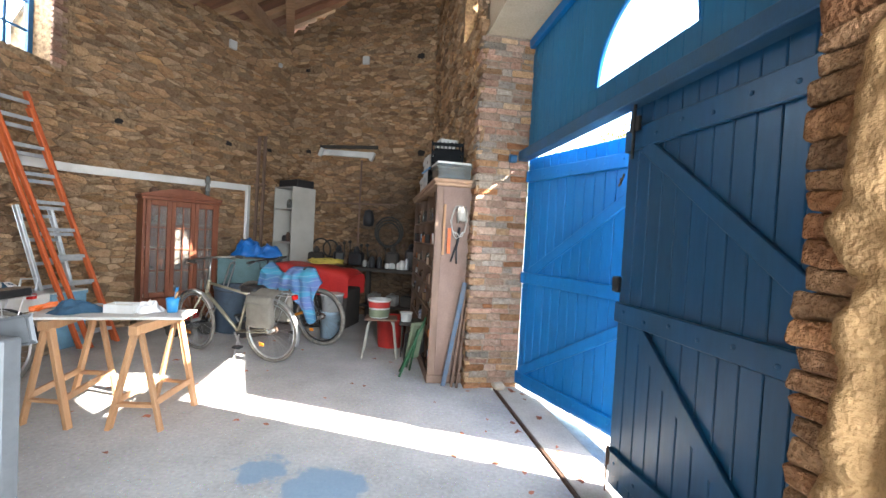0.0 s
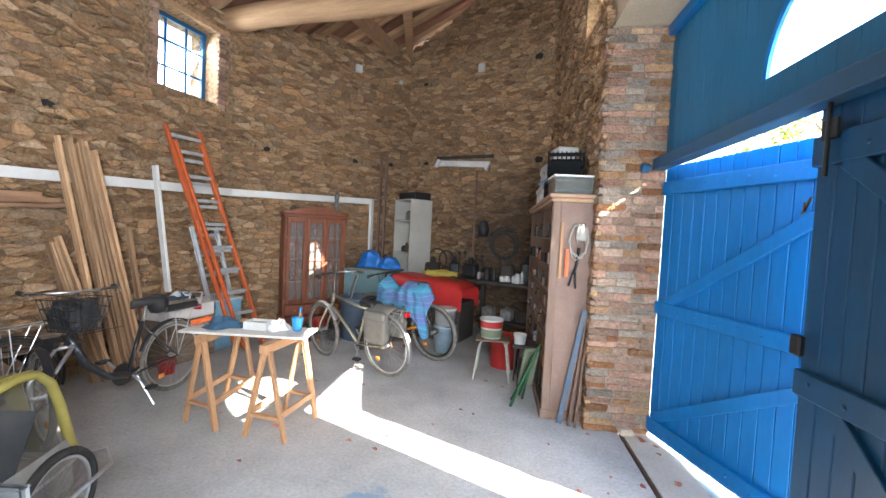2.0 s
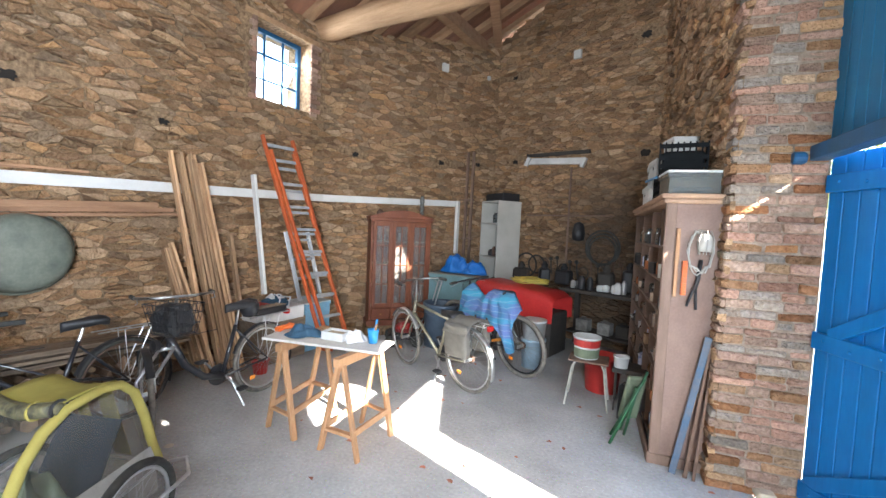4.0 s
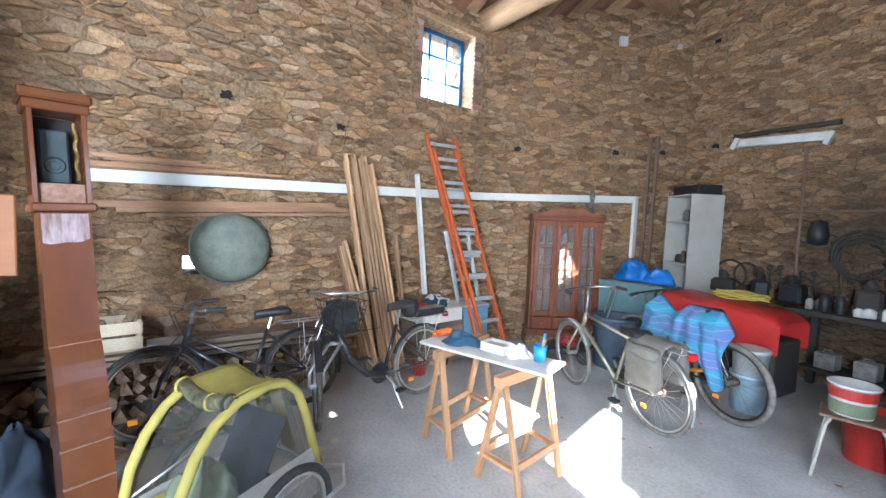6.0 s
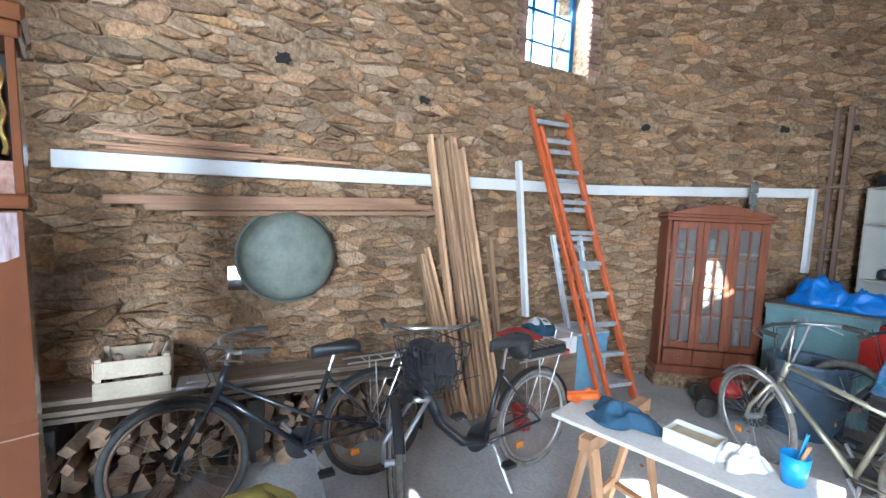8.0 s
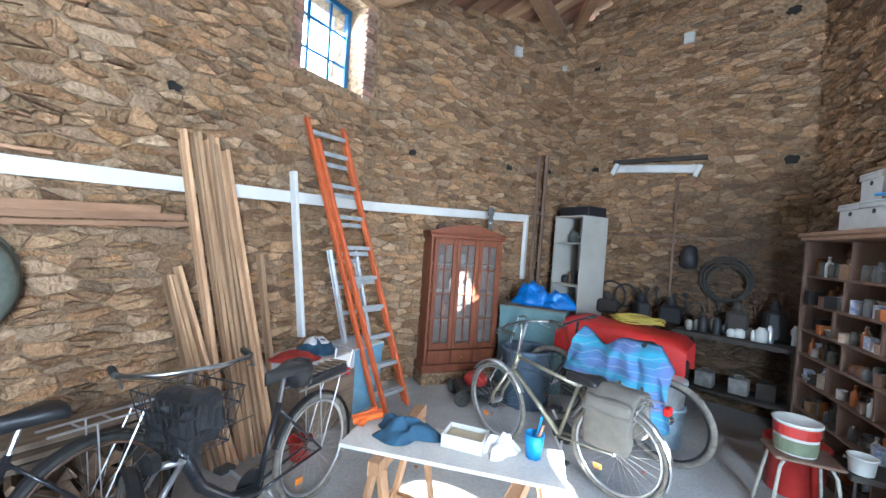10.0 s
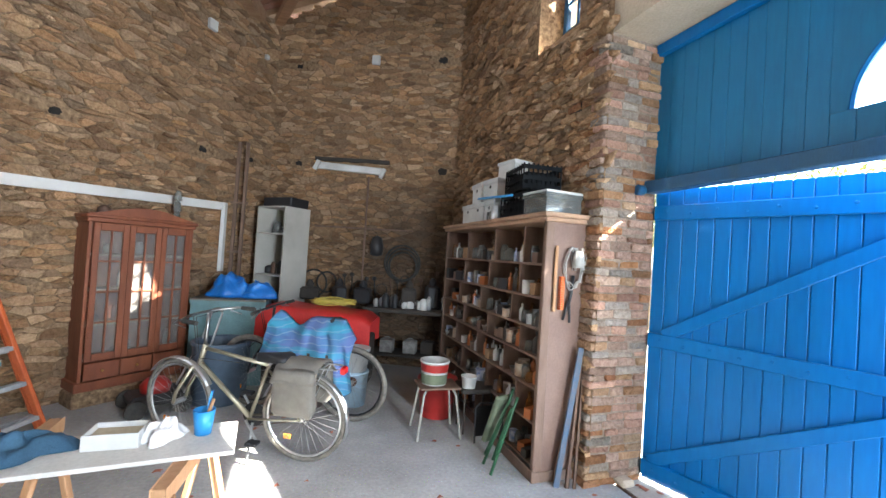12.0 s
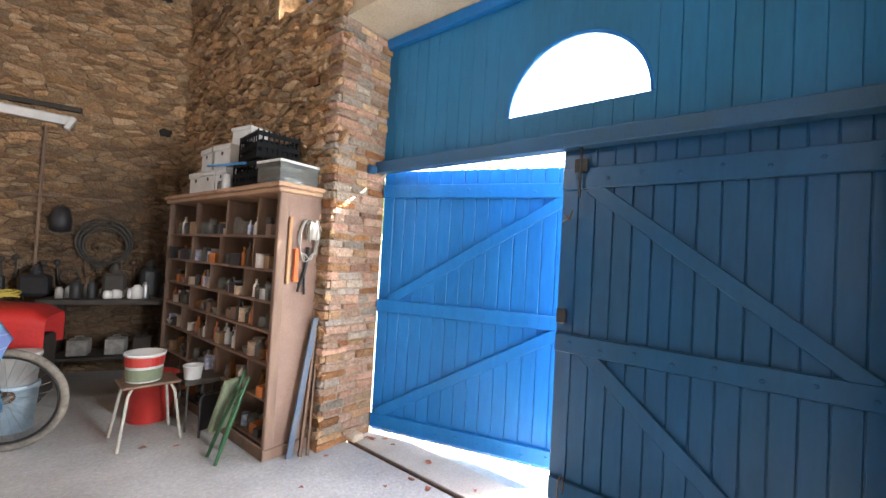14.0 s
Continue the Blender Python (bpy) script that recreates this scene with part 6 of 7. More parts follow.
M_dullorange = material("faded_orange", (0.42, 0.13, 0.035), 0.6, bump=0.1)
M_paletin = material("pale_printed_tin", (0.50, 0.46, 0.38), 0.35, color2=(0.34, 0.20, 0.12), scale=30, bump=0)
pool = {"jar": ([M_jar, M_jar, M_jar, M_amber], "small glass jar of screws or oddments in a pigeonhole"), "bottle": ([M_whiteplastic, M_amber, M_labelblue, M_soot, M_dullorange], "small plastic or glass bottle in a pigeonhole"), "tin": ([M_paletin, M_whiteplastic, M_paletin, M_labelblue, M_galv], "small metal tin in a pigeonhole"), "bowl": ([M_whiteplastic, M_galv, M_whiteplastic], "shallow pot in a pigeonhole"), "box": ([M_card, M_black, M_labelblue, M_soot, M_dullorange, M_darkwood], "small box in a pigeonhole")}
protos = []
for kind in ("jar", "jar", "jar", "bottle", "bottle", "tin", "tin", "bowl", "box", "box"):
    for mm in pool[kind][0]:
        bm = vessel(kind, rnd)
        me = bpy.data.meshes.new(kind)
        bmesh.ops.recalc_face_normals(bm, faces=bm.faces)
        bm.to_mesh(me)
        bm.free()
        me.materials.append(mm)
        if kind != "box":
            me.shade_smooth()
        protos.append((kind, me))
for (z0, z1), divs in zip(zip(ZS, ZS[1:]), ROW_DIV):
    for rowd in (0.055, 0.15):
        x = 0.085
        while x < CL - 0.08:
            near_div = any(abs(x - d) < 0.055 for d in divs)
            if not near_div and rnd.random() < (0.9 if rowd < 0.1 else 0.75):
                kind, me = rnd.choice(protos)
                ob = new(kind, me)
                dy = CD - rowd - 0.03 * rnd.random()
                k = rnd.uniform(0.8, 1.25)
                ob.matrix_world = CM @ pose(x, dy, z0 + 0.0186, rz=rnd.uniform(-20, 20)) @ Matrix.Diagonal((1, 1, min(k, (z1 - z0 - 0.04) / 0.2), 1))
                tagged(ob, pool[kind][1], kind, "oddments in the pigeonholes")
            x += rnd.uniform(0.062, 0.10)

# on the end panel
bm = bmesh.new()
box(bm, -0.034, -0.016, CD - 0.09, CD - 0.065, 1.28, 1.78, 0.004)
hb = part("brush_handle", bm, M_pine)
hb.matrix_world = CM
bm = bmesh.new()
for k in range(14):
    box(bm, -0.05, -0.018, CD - 0.115, CD - 0.145, 1.30 + k * 0.018, 1.311 + k * 0.018, 0.001)
bh = part("bristles", bm, M_orangeplastic)
br = thing("hand_brush", "wooden-handled hand brush with orange bristles hung on the case end", "brush", CM)
for o in (hb, bh):
    o.parent = br
    o.matrix_world = CM.copy()
    o.matrix_parent_inverse = Matrix.Identity(4)
    o.matrix_basis = Matrix.Identity(4)
def P(y, z, o=0.02):
    return Vector((-o, y, z))
bm = bmesh.new()
for k in range(5):
    r = random.Random(k)
    pts = [P(0.14 + 0.07 * math.cos(a) * (1 + 0.2 * r.random()) , 1.62 + 0.15 * math.sin(a) * (0.8 + 0.4 * r.random()), 0.03 + 0.006 * k) for a in [2 * math.pi * i / 18 for i in range(18)]]
    tube(bm, pts, 0.0045, 5, closed=True)
ob = part("cable_coil", bm, M_cable, smooth=True)
ob.matrix_world = CM
tagged(ob, "tangle of pale cable hung on the end of the case", "cable")
bm = bmesh.new()
lathe(bm, [(0.035, 0), (0.045, 0.03), (0.04, 0.10), (0.02, 0.13)], 12, Matrix.Translation((-0.075, 0.12, 1.62)))
for k in range(6):
    a = math.pi * k / 3
    tube(bm, [(-0.075 + 0.04 * math.cos(a), 0.12 + 0.04 * math.sin(a), 1.60), (-0.075 + 0.055 * math.cos(a), 0.12 + 0.055 * math.sin(a), 1.70), (-0.075 + 0.03 * math.cos(a), 0.12 + 0.03 * math.sin(a), 1.77)], 0.003, 4)
ob = part("inspection_lamp", bm, M_cable, smooth=True)
ob.matrix_world = CM
tagged(ob, "caged white inspection lamp hung on the case end", "lamp")
bm = bmesh.new()
tube(bm, [P(0.13, 1.56, 0.03), P(0.14, 1.42, 0.03), P(0.16, 1.33, 0.03)], 0.014, 8)
tube(bm, [P(0.16, 1.36, 0.03), P(0.20, 1.22, 0.03)], 0.010, 8)
tube(bm, [P(0.15, 1.36, 0.03), P(0.14, 1.20, 0.03)], 0.010, 8)
ob = part("garden_shears", bm, M_black, smooth=True)
ob.matrix_world = CM
tagged(ob, "black-handled shears hung on the case end", "shears")

# on top of the case
ZC = CH + 0.0705
def on_case(x, y, z=0.0, rz=0):
    return CM @ pose(x, y, ZC + z, rz=rz)
e = tub("storage_box", "clear plastic storage box with blue things inside, on the shelf case", on_case(0.20, 0.20, 0, 4), 0.30, 0.34, 0.16, M_jar, M_whiteplastic)
bm = bmesh.new()
box(bm, -0.12, 0.12, -0.14, 0.14, 0.008, 0.06, 0.02)
ob = part("blue_bundle", bm, M_blueplastic)
ob.matrix_world = on_case(0.20, 0.20, 0, 4)
tagged(ob, "blue plastic bundle inside the clear storage box", "bundle")


M_crateblack = material("matt_black_plastic", (0.008, 0.009, 0.010), 0.8, bump=0.05, spec=0.15)


def crate(name, label, m, w, d, h, mat):
    e = thing(name, label, "crate", m, "crates on the case")
    bm = bmesh.new()
    box(bm, -w / 2, w / 2, -d / 2, d / 2, 0, 0.008)
    part("crate_base", bm, mat, e)
    for z in (0.03, h * 0.45, h - 0.03):
        bm = bmesh.new()
        for x0, x1, y0, y1 in ((-w / 2, -w / 2 + 0.006, -d / 2, d / 2), (w / 2 - 0.006, w / 2, -d / 2, d / 2), (-w / 2, w / 2, -d / 2, -d / 2 + 0.006), (-w / 2, w / 2, d / 2 - 0.006, d / 2)):
            box(bm, x0, x1, y0, y1, z - 0.018, z + 0.018)
        part("crate_band", bm, mat, e)
    for k in range(9):
        t = -0.5 + k / 8
        for s in (-1, 1):
            bm = bmesh.new()
            box(bm, t * w * 0.98 - 0.006, t * w * 0.98 + 0.006, s * (d / 2 - 0.003) - 0.004, s * (d / 2 - 0.003) + 0.004, 0.008, h)
            part("slat", bm, mat, e)
            bm = bmesh.new()
            box(bm, s * (w / 2 - 0.003) - 0.004, s * (w / 2 - 0.003) + 0.004, t * d * 0.98 - 0.006, t * d * 0.98 + 0.006, 0.008, h)
            part("slat", bm, mat, e)
    bm = bmesh.new()
    box(bm, -w / 2 + 0.02, w / 2 - 0.02, -d / 2 + 0.02, d / 2 - 0.02, 0.012, h * 0.7, 0.02)
    part("filling", bm, M_crateblack, e, "dark oddments inside")
    return e


crate("folding_crate", "black folding plastic crate on the shelf case", on_case(0.58, 0.19, 0, 3), 0.44, 0.34, 0.22, M_crateblack)
crate("folding_crate", "black folding plastic crate stacked askew on another", on_case(0.54, 0.20, 0.221, -8), 0.44, 0.34, 0.22, M_crateblack)
for k, (x, z, mm) in enumerate(((1.08, 0, M_whiteplastic), (1.38, 0, M_whiteplastic), (1.10, 0.211, M_whiteplastic), (1.42, 0.211, M_whiteplastic), (1.66, 0, M_whiteplastic))):
    e = tub("archive_box", "white lidded box with a hand hole, stacked on the shelf case", on_case(x, 0.22, z, (-4, 3, 5, -3, 2)[k]), 0.27, 0.26, 0.19, mm, mm)
    tagged(e, group="white boxes on the case")
    bm = bmesh.new()
    lathe(bm, [(0.018, 0.0), (0.018, 0.003), (0.0005, 0.003)], 12, Matrix.Translation((0.0, 0.131, 0.13)) @ Matrix.Rotation(radians(-90), 4, 'X'))
    part("hand_hole", bm, M_black, e)
bm = bmesh.new()
box(bm, -0.18, 0.16, -0.13, 0.13, 0, 0.03, 0.008)
ob = part("folded_card", bm, M_card)
ob.matrix_world = on_case(1.36, 0.22, 0.4225, 8)
tagged(ob, "flattened brown cardboard lying on the white boxes", "cardboard")
tub("storage_box", "pale empty storage tub on top of the white boxes", on_case(0.98, 0.14, 0.4225, 10), 0.26, 0.22, 0.17, M_whiteplastic, None)
bm = bmesh.new()
tube(bm, [(0, 0, 0.0), (0.75, 0.0, 0.05)], 0.012, 8)
ob = part("blue_rod", bm, M_blueplastic)
ob.matrix_world = on_case(0.55, 0.385, 0.19, 0)
ob.location += Vector((0, 0, 0.0))
tagged(ob, "blue plastic rod poking out past the black crates", "rod")
for k in range(3):
    bm = vessel("jar" if k else "tin", rnd)
    ob = part("jar", bm, M_jar if k else M_galv, smooth=True)
    ob.matrix_world = on_case(0.90 + 0.07 * k - 0.0, 0.36, 0)
    tagged(ob, "glass jar standing at the front of the case top", "jar", "jars on the case")

# poles and boards between the case and the brick pier
leaning("blue_board", "chipped blue painted board leaning between case and brick pier", "board", D(-0.06, -0.23, 0.003), D(-0.08, -0.06, 1.02), 0.045, 0.018, material("chipped_blue_paint", (0.035, 0.085, 0.15), 0.6, color2=(0.10, 0.10, 0.11), scale=12, bump=0.2), (0, 1, 0))
leaning("grey_pole", "thin grey pole leaning beside the brick pier", "pole", D(-0.04, -0.15, 0.003), D(-0.10, -0.04, 0.95), 0.02, 0.02, M_steel)
leaning("grey_pole", "thin rusty rod leaning beside the brick pier", "pole", D(-0.02, -0.10, 0.003), D(-0.09, -0.03, 0.80), 0.016, 0.016, M_steel)
leaning("bamboo_cane", "short bamboo cane leaning on the case", "cane", D(-0.13, -0.20, 0.003), D(-0.135, -0.09, 0.60), 0.014, 0.014, M_pine)


# ---- plank stack, crate, firewood, clothes ----
for k in range(6):
    leaning("stacked_plank", "long weathered plank lying in the stack by the stone wall", "plank", (-4.50 + 0.07 * (k % 2), 0.15 + 0.1 * (k % 3), 0.46 + 0.024 * k), (-4.46 + 0.05 * (k % 2), 2.85 - 0.15 * (k % 4), 0.44 + 0.024 * k), 0.30 - 0.03 * (k % 3), 0.02, M_greywood, group="stacked planks")
for y in (0.4, 1.45, 2.5):
    bm = bmesh.new()
    box(bm, -4.62, -4.30, y - 0.05, y + 0.05, 0.0, 0.43, 0.006)
    tagged(part("support_block", bm, M_soot), "dark timber block carrying the plank stack", "support", "blocks under the planks")
cr = thing("wooden_crate", "pale slatted wooden crate of kindling on the plank stack", "crate", pose(-4.38, 0.80, 0.592, rz=3))
for z in (0.0, 0.115):
    for x0, x1, y0, y1 in ((-0.15, -0.142, -0.17, 0.17), (0.142, 0.15, -0.17, 0.17), (-0.15, 0.15, -0.178, -0.171), (-0.15, 0.15, 0.171, 0.178)):
        bm = bmesh.new()
        box(bm, x0, x1, y0, y1, z + 0.005, z + 0.10, 0.001)
        part("slat", bm, M_crate, cr)
bm = bmesh.new()
for x in (-0.13, 0.13):
    for y in (-0.155, 0.155):
        box(bm, x - 0.011, x + 0.011, y - 0.014, y + 0.014, 0, 0.23, 0.001)
box(bm, -0.14, 0.14, -0.17, 0.17, 0, 0.006)
part("corner_posts", bm, M_crate, cr)
for k in range(9):
    bm = bmesh.new()
    a = Vector((rnd.uniform(-0.09, 0.09), rnd.uniform(-0.12, 0.12), 0.02 + 0.012 * k))
    bar(bm, a, a + Vector((rnd.uniform(-0.08, 0.08), rnd.uniform(-0.10, 0.10), 0.12 + 0.05 * rnd.random())), 0.05, 0.03, 0.006)
    part("kindling", bm, M_logend, cr)
bm = bmesh.new()
box(bm, -0.10, 0.10, -0.13, 0.13, 0, 0.02, 0.008)
box(bm, -0.05, 0.06, -0.08, 0.07, 0.021, 0.035, 0.006)
ob = part("packet", bm, material("foil_packet", (0.6, 0.62, 0.64), 0.3, 0.3, bump=0.4))
ob.matrix_world = pose(-4.32, 1.14, 0.592)
tagged(ob, "small foil packet lying on the plank stack", "packet")

fw = []
for k in range(95):
    n = 3 + k % 4
    bm = bmesh.new()
    R = rnd.uniform(0.026, 0.066)
    L = rnd.uniform(0.20, 0.36)
    lathe(bm, [(R * 0.96, 0), (R, 0.006), (R * 1.02, L - 0.006), (R * 0.94, L)], n)
    for v in bm.verts:
        v.co.x *= 1 + 0.25 * math.sin(k * 1.7)
        v.co += Vector((0.006 * math.sin(k + v.co.z * 9), 0.005 * math.cos(k * 2.0), 0))
    ob = part("split_log", bm, M_logend)
    row, col = divmod(k, 24)
    y = -0.02 + col * 0.108 + 0.04 * rnd.random()
    z = 0.055 + row * 0.095
    if y < 0.50:
        z += 0.0
    ob.matrix_world = pose(-4.30 - 0.03 * rnd.random() + 0.10 * (row == 0) + (0.12 if y < 0.6 else 0), y, z, rx=rnd.uniform(-8, 8), ry=-90 + rnd.uniform(-10, 10), rz=rnd.uniform(-15, 15))
    tagged(ob, "split firewood log in the rough stack under the planks", "log", "firewood logs")
for k in range(7):
    bm = bmesh.new()
    bar(bm, (0, 0, 0), (0.28, rnd.uniform(-0.1, 0.1), 0.03), 0.09, 0.05, 0.012)
    ob = part("split_log", bm, M_logend)
    ob.matrix_world = pose(-3.95 + 0.2 * rnd.random(), 0.35 + 0.12 * k, 0.03, rz=rnd.uniform(0, 180))
    tagged(ob, "split log lying loose on the floor", "log", "firewood logs")

dr = thing("drawer_chest", "low weathered chest with a white drawer laid on top", "chest", pose(-4.35, 3.80, 0, rz=3))
bm = bmesh.new()
box(bm, -0.20, 0.22, -0.32, 0.36, 0, 0.50, 0.006)
part("chest_body", bm, M_greywood, dr)
bm = bmesh.new()
box(bm, -0.22, 0.26, -0.30, 0.30, 0.502, 0.66, 0.01)
part("white_drawer", bm, M_white, dr)
heap("folded_clothes", "rumpled red checked cloth on the white drawer", "clothing", pose(-4.32, 3.62, 0.662), 0.19, 0.20, 0.05, M_redcloth, 21, 24, 0.2)
heap("folded_clothes", "rumpled blue cloth on the white drawer", "clothing", pose(-4.33, 3.82, 0.662), 0.16, 0.18, 0.10, M_denim, 22, 24, 0.25)
heap("folded_clothes", "small pale cloth on the pile of clothes", "clothing", pose(-4.36, 3.86, 0.74), 0.10, 0.11, 0.05, M_whitecloth, 23, 20, 0.3)
tub("storage_box", "pale blue plastic box behind the ladder feet", pose(-4.38, 4.42, 0.001), 0.36, 0.40, 0.62, material("dull_blue_plastic", (0.18, 0.36, 0.50), 0.5, bump=0.05), M_whiteplastic)
bm = bmesh.new()
lathe(bm, [(0.07, 0), (0.09, 0.14), (0.10, 0.14), (0.10, 0.155), (0.085, 0.155), (0.07, 0.02), (0.0005, 0.02)], 22, caps=False)
ob = part("red_basket", bm, M_redpaint, smooth=True)
ob.matrix_world = pose(-3.98, 3.42, 0.001)
tagged(ob, "small red plastic basket on the floor behind the bicycle", "basket")


# ---- child trailer ----
TA = math.atan2(0.91, -0.42)
TM = Matrix.Translation((-2.46, 1.29, 0)) @ Matrix.Rotation(TA, 4, 'Z')
# local x: towards the back of the trailer; local y: to its left (towards the stone wall)
tr = thing("bicycle_trailer", "yellow and grey two-wheeled child trailer with fabric-covered hoops", "bicycle trailer", TM)
HW = 0.18
def hoop(y):
    P0 = [(-0.36, 0.22), (-0.35, 0.40), (-0.32, 0.55), (-0.26, 0.68), (-0.18, 0.78), (-0.08, 0.84), (0.08, 0.865), (0.18, 0.85), (0.26, 0.78), (0.32, 0.63), (0.37, 0.45), (0.41, 0.34)]
    return [Vector((x, y * (1.0 + 0.10 * (0.9 - z)), z)) for x, z in P0]
for s in (-1, 1):
    bm = bmesh.new()
    pts = hoop(HW * s)
    tube(bm, pts, 0.021, 10)
    for v in bm.verts:
        c = min(pts, key=lambda q: (q - v.co).length)
        v.co.y = c.y + (v.co.y - c.y) * 1.25
    part("hoop_sleeve", bm, M_yellow, tr, "bright yellow padded fabric sleeve", True)
V, F = [], []
NX, NY = 8, 10
for i in range(NX + 1):
    x = -0.09 + 0.28 * i / NX
    for j in range(NY + 1):
        t = -1 + 2 * j / NY
        z = 0.868 + 0.012 * math.sin(x * 9 + 1) - 0.035 * (1 - t * t) + (0.0 if i < NX - 1 else -0.03 * (i - NX + 1))
        V.append(Vector((x, HW * t, z)))
for i in range(NX):
    for j in range(NY):
        q = i * (NY + 1) + j
        F.append((q, q + 1, q + NY + 2, q + NY + 1))
top = mesh_ob("canopy", V, F, M_olive, tr, "olive-yellow fabric canopy", True)
md = top.modifiers.new("thickness", 'SOLIDIFY')
md.thickness = 0.008
bm = bmesh.new()
tube(bm, [(-0.10, -HW, 0.855), (-0.11, -HW * 0.5, 0.835), (-0.115, 0, 0.825), (-0.11, HW * 0.5, 0.835), (-0.10, HW, 0.86)], 0.034, 10)
for v in bm.verts:
    v.co += noise.noise_vector(v.co * 30) * 0.008
part("rolled_cover", bm, material("rolled_film", (0.035, 0.035, 0.03), 0.35, color2=(0.17, 0.155, 0.08), scale=26, bump=0.4), tr, "rolled dark rain cover along the canopy edge", True)
for y in (-HW * 0.95, -HW * 0.3, HW * 0.95):
    bm = bmesh.new()
    disc_ring(bm, (-0.105, y, 0.85 if abs(y) > 0.1 else 0.828), (0, 1, 0), 0.036, 0.008, 16, 6)
    part("cover_strap", bm, M_yellow if y > -0.1 else M_black, tr)


def sheet(name, quad, mat, label="", n=6):
    a, b, c, d = [Vector(q) for q in quad]
    V, F = [], []
    for i in range(n + 1):
        for j in range(n + 1):
            p = a.lerp(b, i / n).lerp(d.lerp(c, i / n), j / n)
            V.append(p)
    for i in range(n):
        for j in range(n):
            q = i * (n + 1) + j
            F.append((q, q + 1, q + n + 2, q + n + 1))
    ob = mesh_ob(name, V, F, mat, tr, label)
    md = ob.modifiers.new("thickness", 'SOLIDIFY')
    md.thickness = 0.004
    return ob


for s in (-1, 1):
    y = (HW + 0.005) * s
    sheet("side_window", ((-0.33, y, 0.42), (0.33, y, 0.40), (0.18, y, 0.83), (-0.16, y, 0.79)), M_mesh, "smoky clear side window")
    sheet("side_panel", ((-0.37, y * 1.05, 0.16), (0.40, y * 1.05, 0.16), (0.37, y * 1.03, 0.44), (-0.35, y * 1.03, 0.40)), M_greyfab, "grey fabric side panel")
sheet("rear_window", ((0.24, -HW * 0.98, 0.81), (0.24, HW * 0.98, 0.81), (0.37, HW, 0.36), (0.37, -HW, 0.36)), M_mesh, "smoky clear rear window")
sheet("rear_band", ((0.252, -0.05, 0.812), (0.252, 0.05, 0.812), (0.382, 0.05, 0.36), (0.382, -0.05, 0.36)), M_yellow, "yellow band down the rear window")
sheet("floor_sheet", ((-0.36, -HW, 0.16), (-0.36, HW, 0.16), (0.38, HW, 0.16), (0.38, -HW, 0.16)), M_navy)
sheet("seat_back", ((-0.02, -HW * 0.95, 0.20), (-0.02, HW * 0.95, 0.20), (0.20, HW * 0.95, 0.66), (0.20, -HW * 0.95, 0.66)), M_navy, "navy seat back")
sheet("seat_base", ((-0.35, -HW * 0.95, 0.26), (-0.35, HW * 0.95, 0.26), (-0.02, HW * 0.95, 0.22), (-0.02, -HW * 0.95, 0.22)), M_navy, "navy seat")
for x in (-0.34, -0.24):
    bm = bmesh.new()
    bar(bm, (x, -HW * 0.4, 0.34), (x, HW * 0.85, 0.38), 0.085, 0.012, 0.003)
    part("front_strip", bm, M_yellow, tr, "bright yellow strip across the foot end")
bm = bmesh.new()
fr = [(-0.40, -HW * 1.05, 0.22), (0.42, -HW * 1.05, 0.30), (0.42, HW * 1.05, 0.30), (-0.40, HW * 1.05, 0.22)]
tube(bm, fr, 0.013, 8, closed=True)
tube(bm, [(0.10, -HW * 1.88, 0.25), (0.10, HW * 1.88, 0.25)], 0.010, 8)
tube(bm, [(-0.34, HW, 0.42), (0.1, HW, 0.54)], 0.008, 8)
tube(bm, [(0.42, -HW * 1.05, 0.30), (0.46, -HW * 1.8, 0.33), (0.40, -HW * 2.15, 0.28), (0.10, -HW * 2.1, 0.25)], 0.011, 8)
part("tube_frame", bm, M_alu, tr, "grey aluminium tube frame", True)
wheel(tr, "wheel", (0.10, -HW * 1.90, 0.255), 0.25, 0.021, M_rubber, M_alu)
wheel(tr, "wheel", (0.10, HW * 1.90, 0.255), 0.25, 0.021, M_rubber, M_alu)
heap("blanket", "crumpled sage green blanket lying in the trailer", "blanket", TM @ pose(-0.13, -0.03, 0.285, rz=10), 0.20, 0.15, 0.24, M_sage, 31, 24, 0.3)


# ---- tall clock case and things at the partition ----
KM = Matrix.Translation((-2.97, 0.74, 0)) @ Matrix.Rotation(radians(14), 4, 'Z') @ pose(0, 0, 0, rx=2.0, ry=-4.5)
# local x: towards the walker; local y: width
ck = thing("tall_clock_case", "narrow glossy red-brown clock case with an open empty hood", "clock case", KM)
V, F = [], []
prof = []
for i in range(40):
    z = 1.64 * (1 - i / 39)
    x = 0.10
    if z < 1.02:
        x += 0.012 + 0.07 * math.sin(min(1.0, (1.02 - z) / 0.32) * math.pi * 0.62)
    if z < 0.69:
        x += 0.012 + 0.02 * (0.69 - z)
    if z < 0.55:
        x += 0.008
    prof.append((x, z))
for x, z in prof:
    V += [Vector((x, -0.095, z)), Vector((x, 0.095, z)), Vector((-0.05, 0.095, z)), Vector((-0.05, -0.095, z))]
for i in range(39):
    for k in range(4):
        F.append((i * 4 + k, i * 4 + (k + 1) % 4, i * 4 + 4 + (k + 1) % 4, i * 4 + 4 + k))
F += [(0, 1, 2, 3), tuple(39 * 4 + k for k in (3, 2, 1, 0))]
mesh_ob("trunk", V, F, M_clock, ck)
M_worn = material("worn_pale_edge", (0.22, 0.13, 0.09), 0.7, color2=(0.14, 0.06, 0.04), scale=40, bump=0.1)
for z, x in ((1.012, 0.112), (0.685, 0.199), (0.548, 0.212), (0.37, 0.213)):
    bm = bmesh.new()
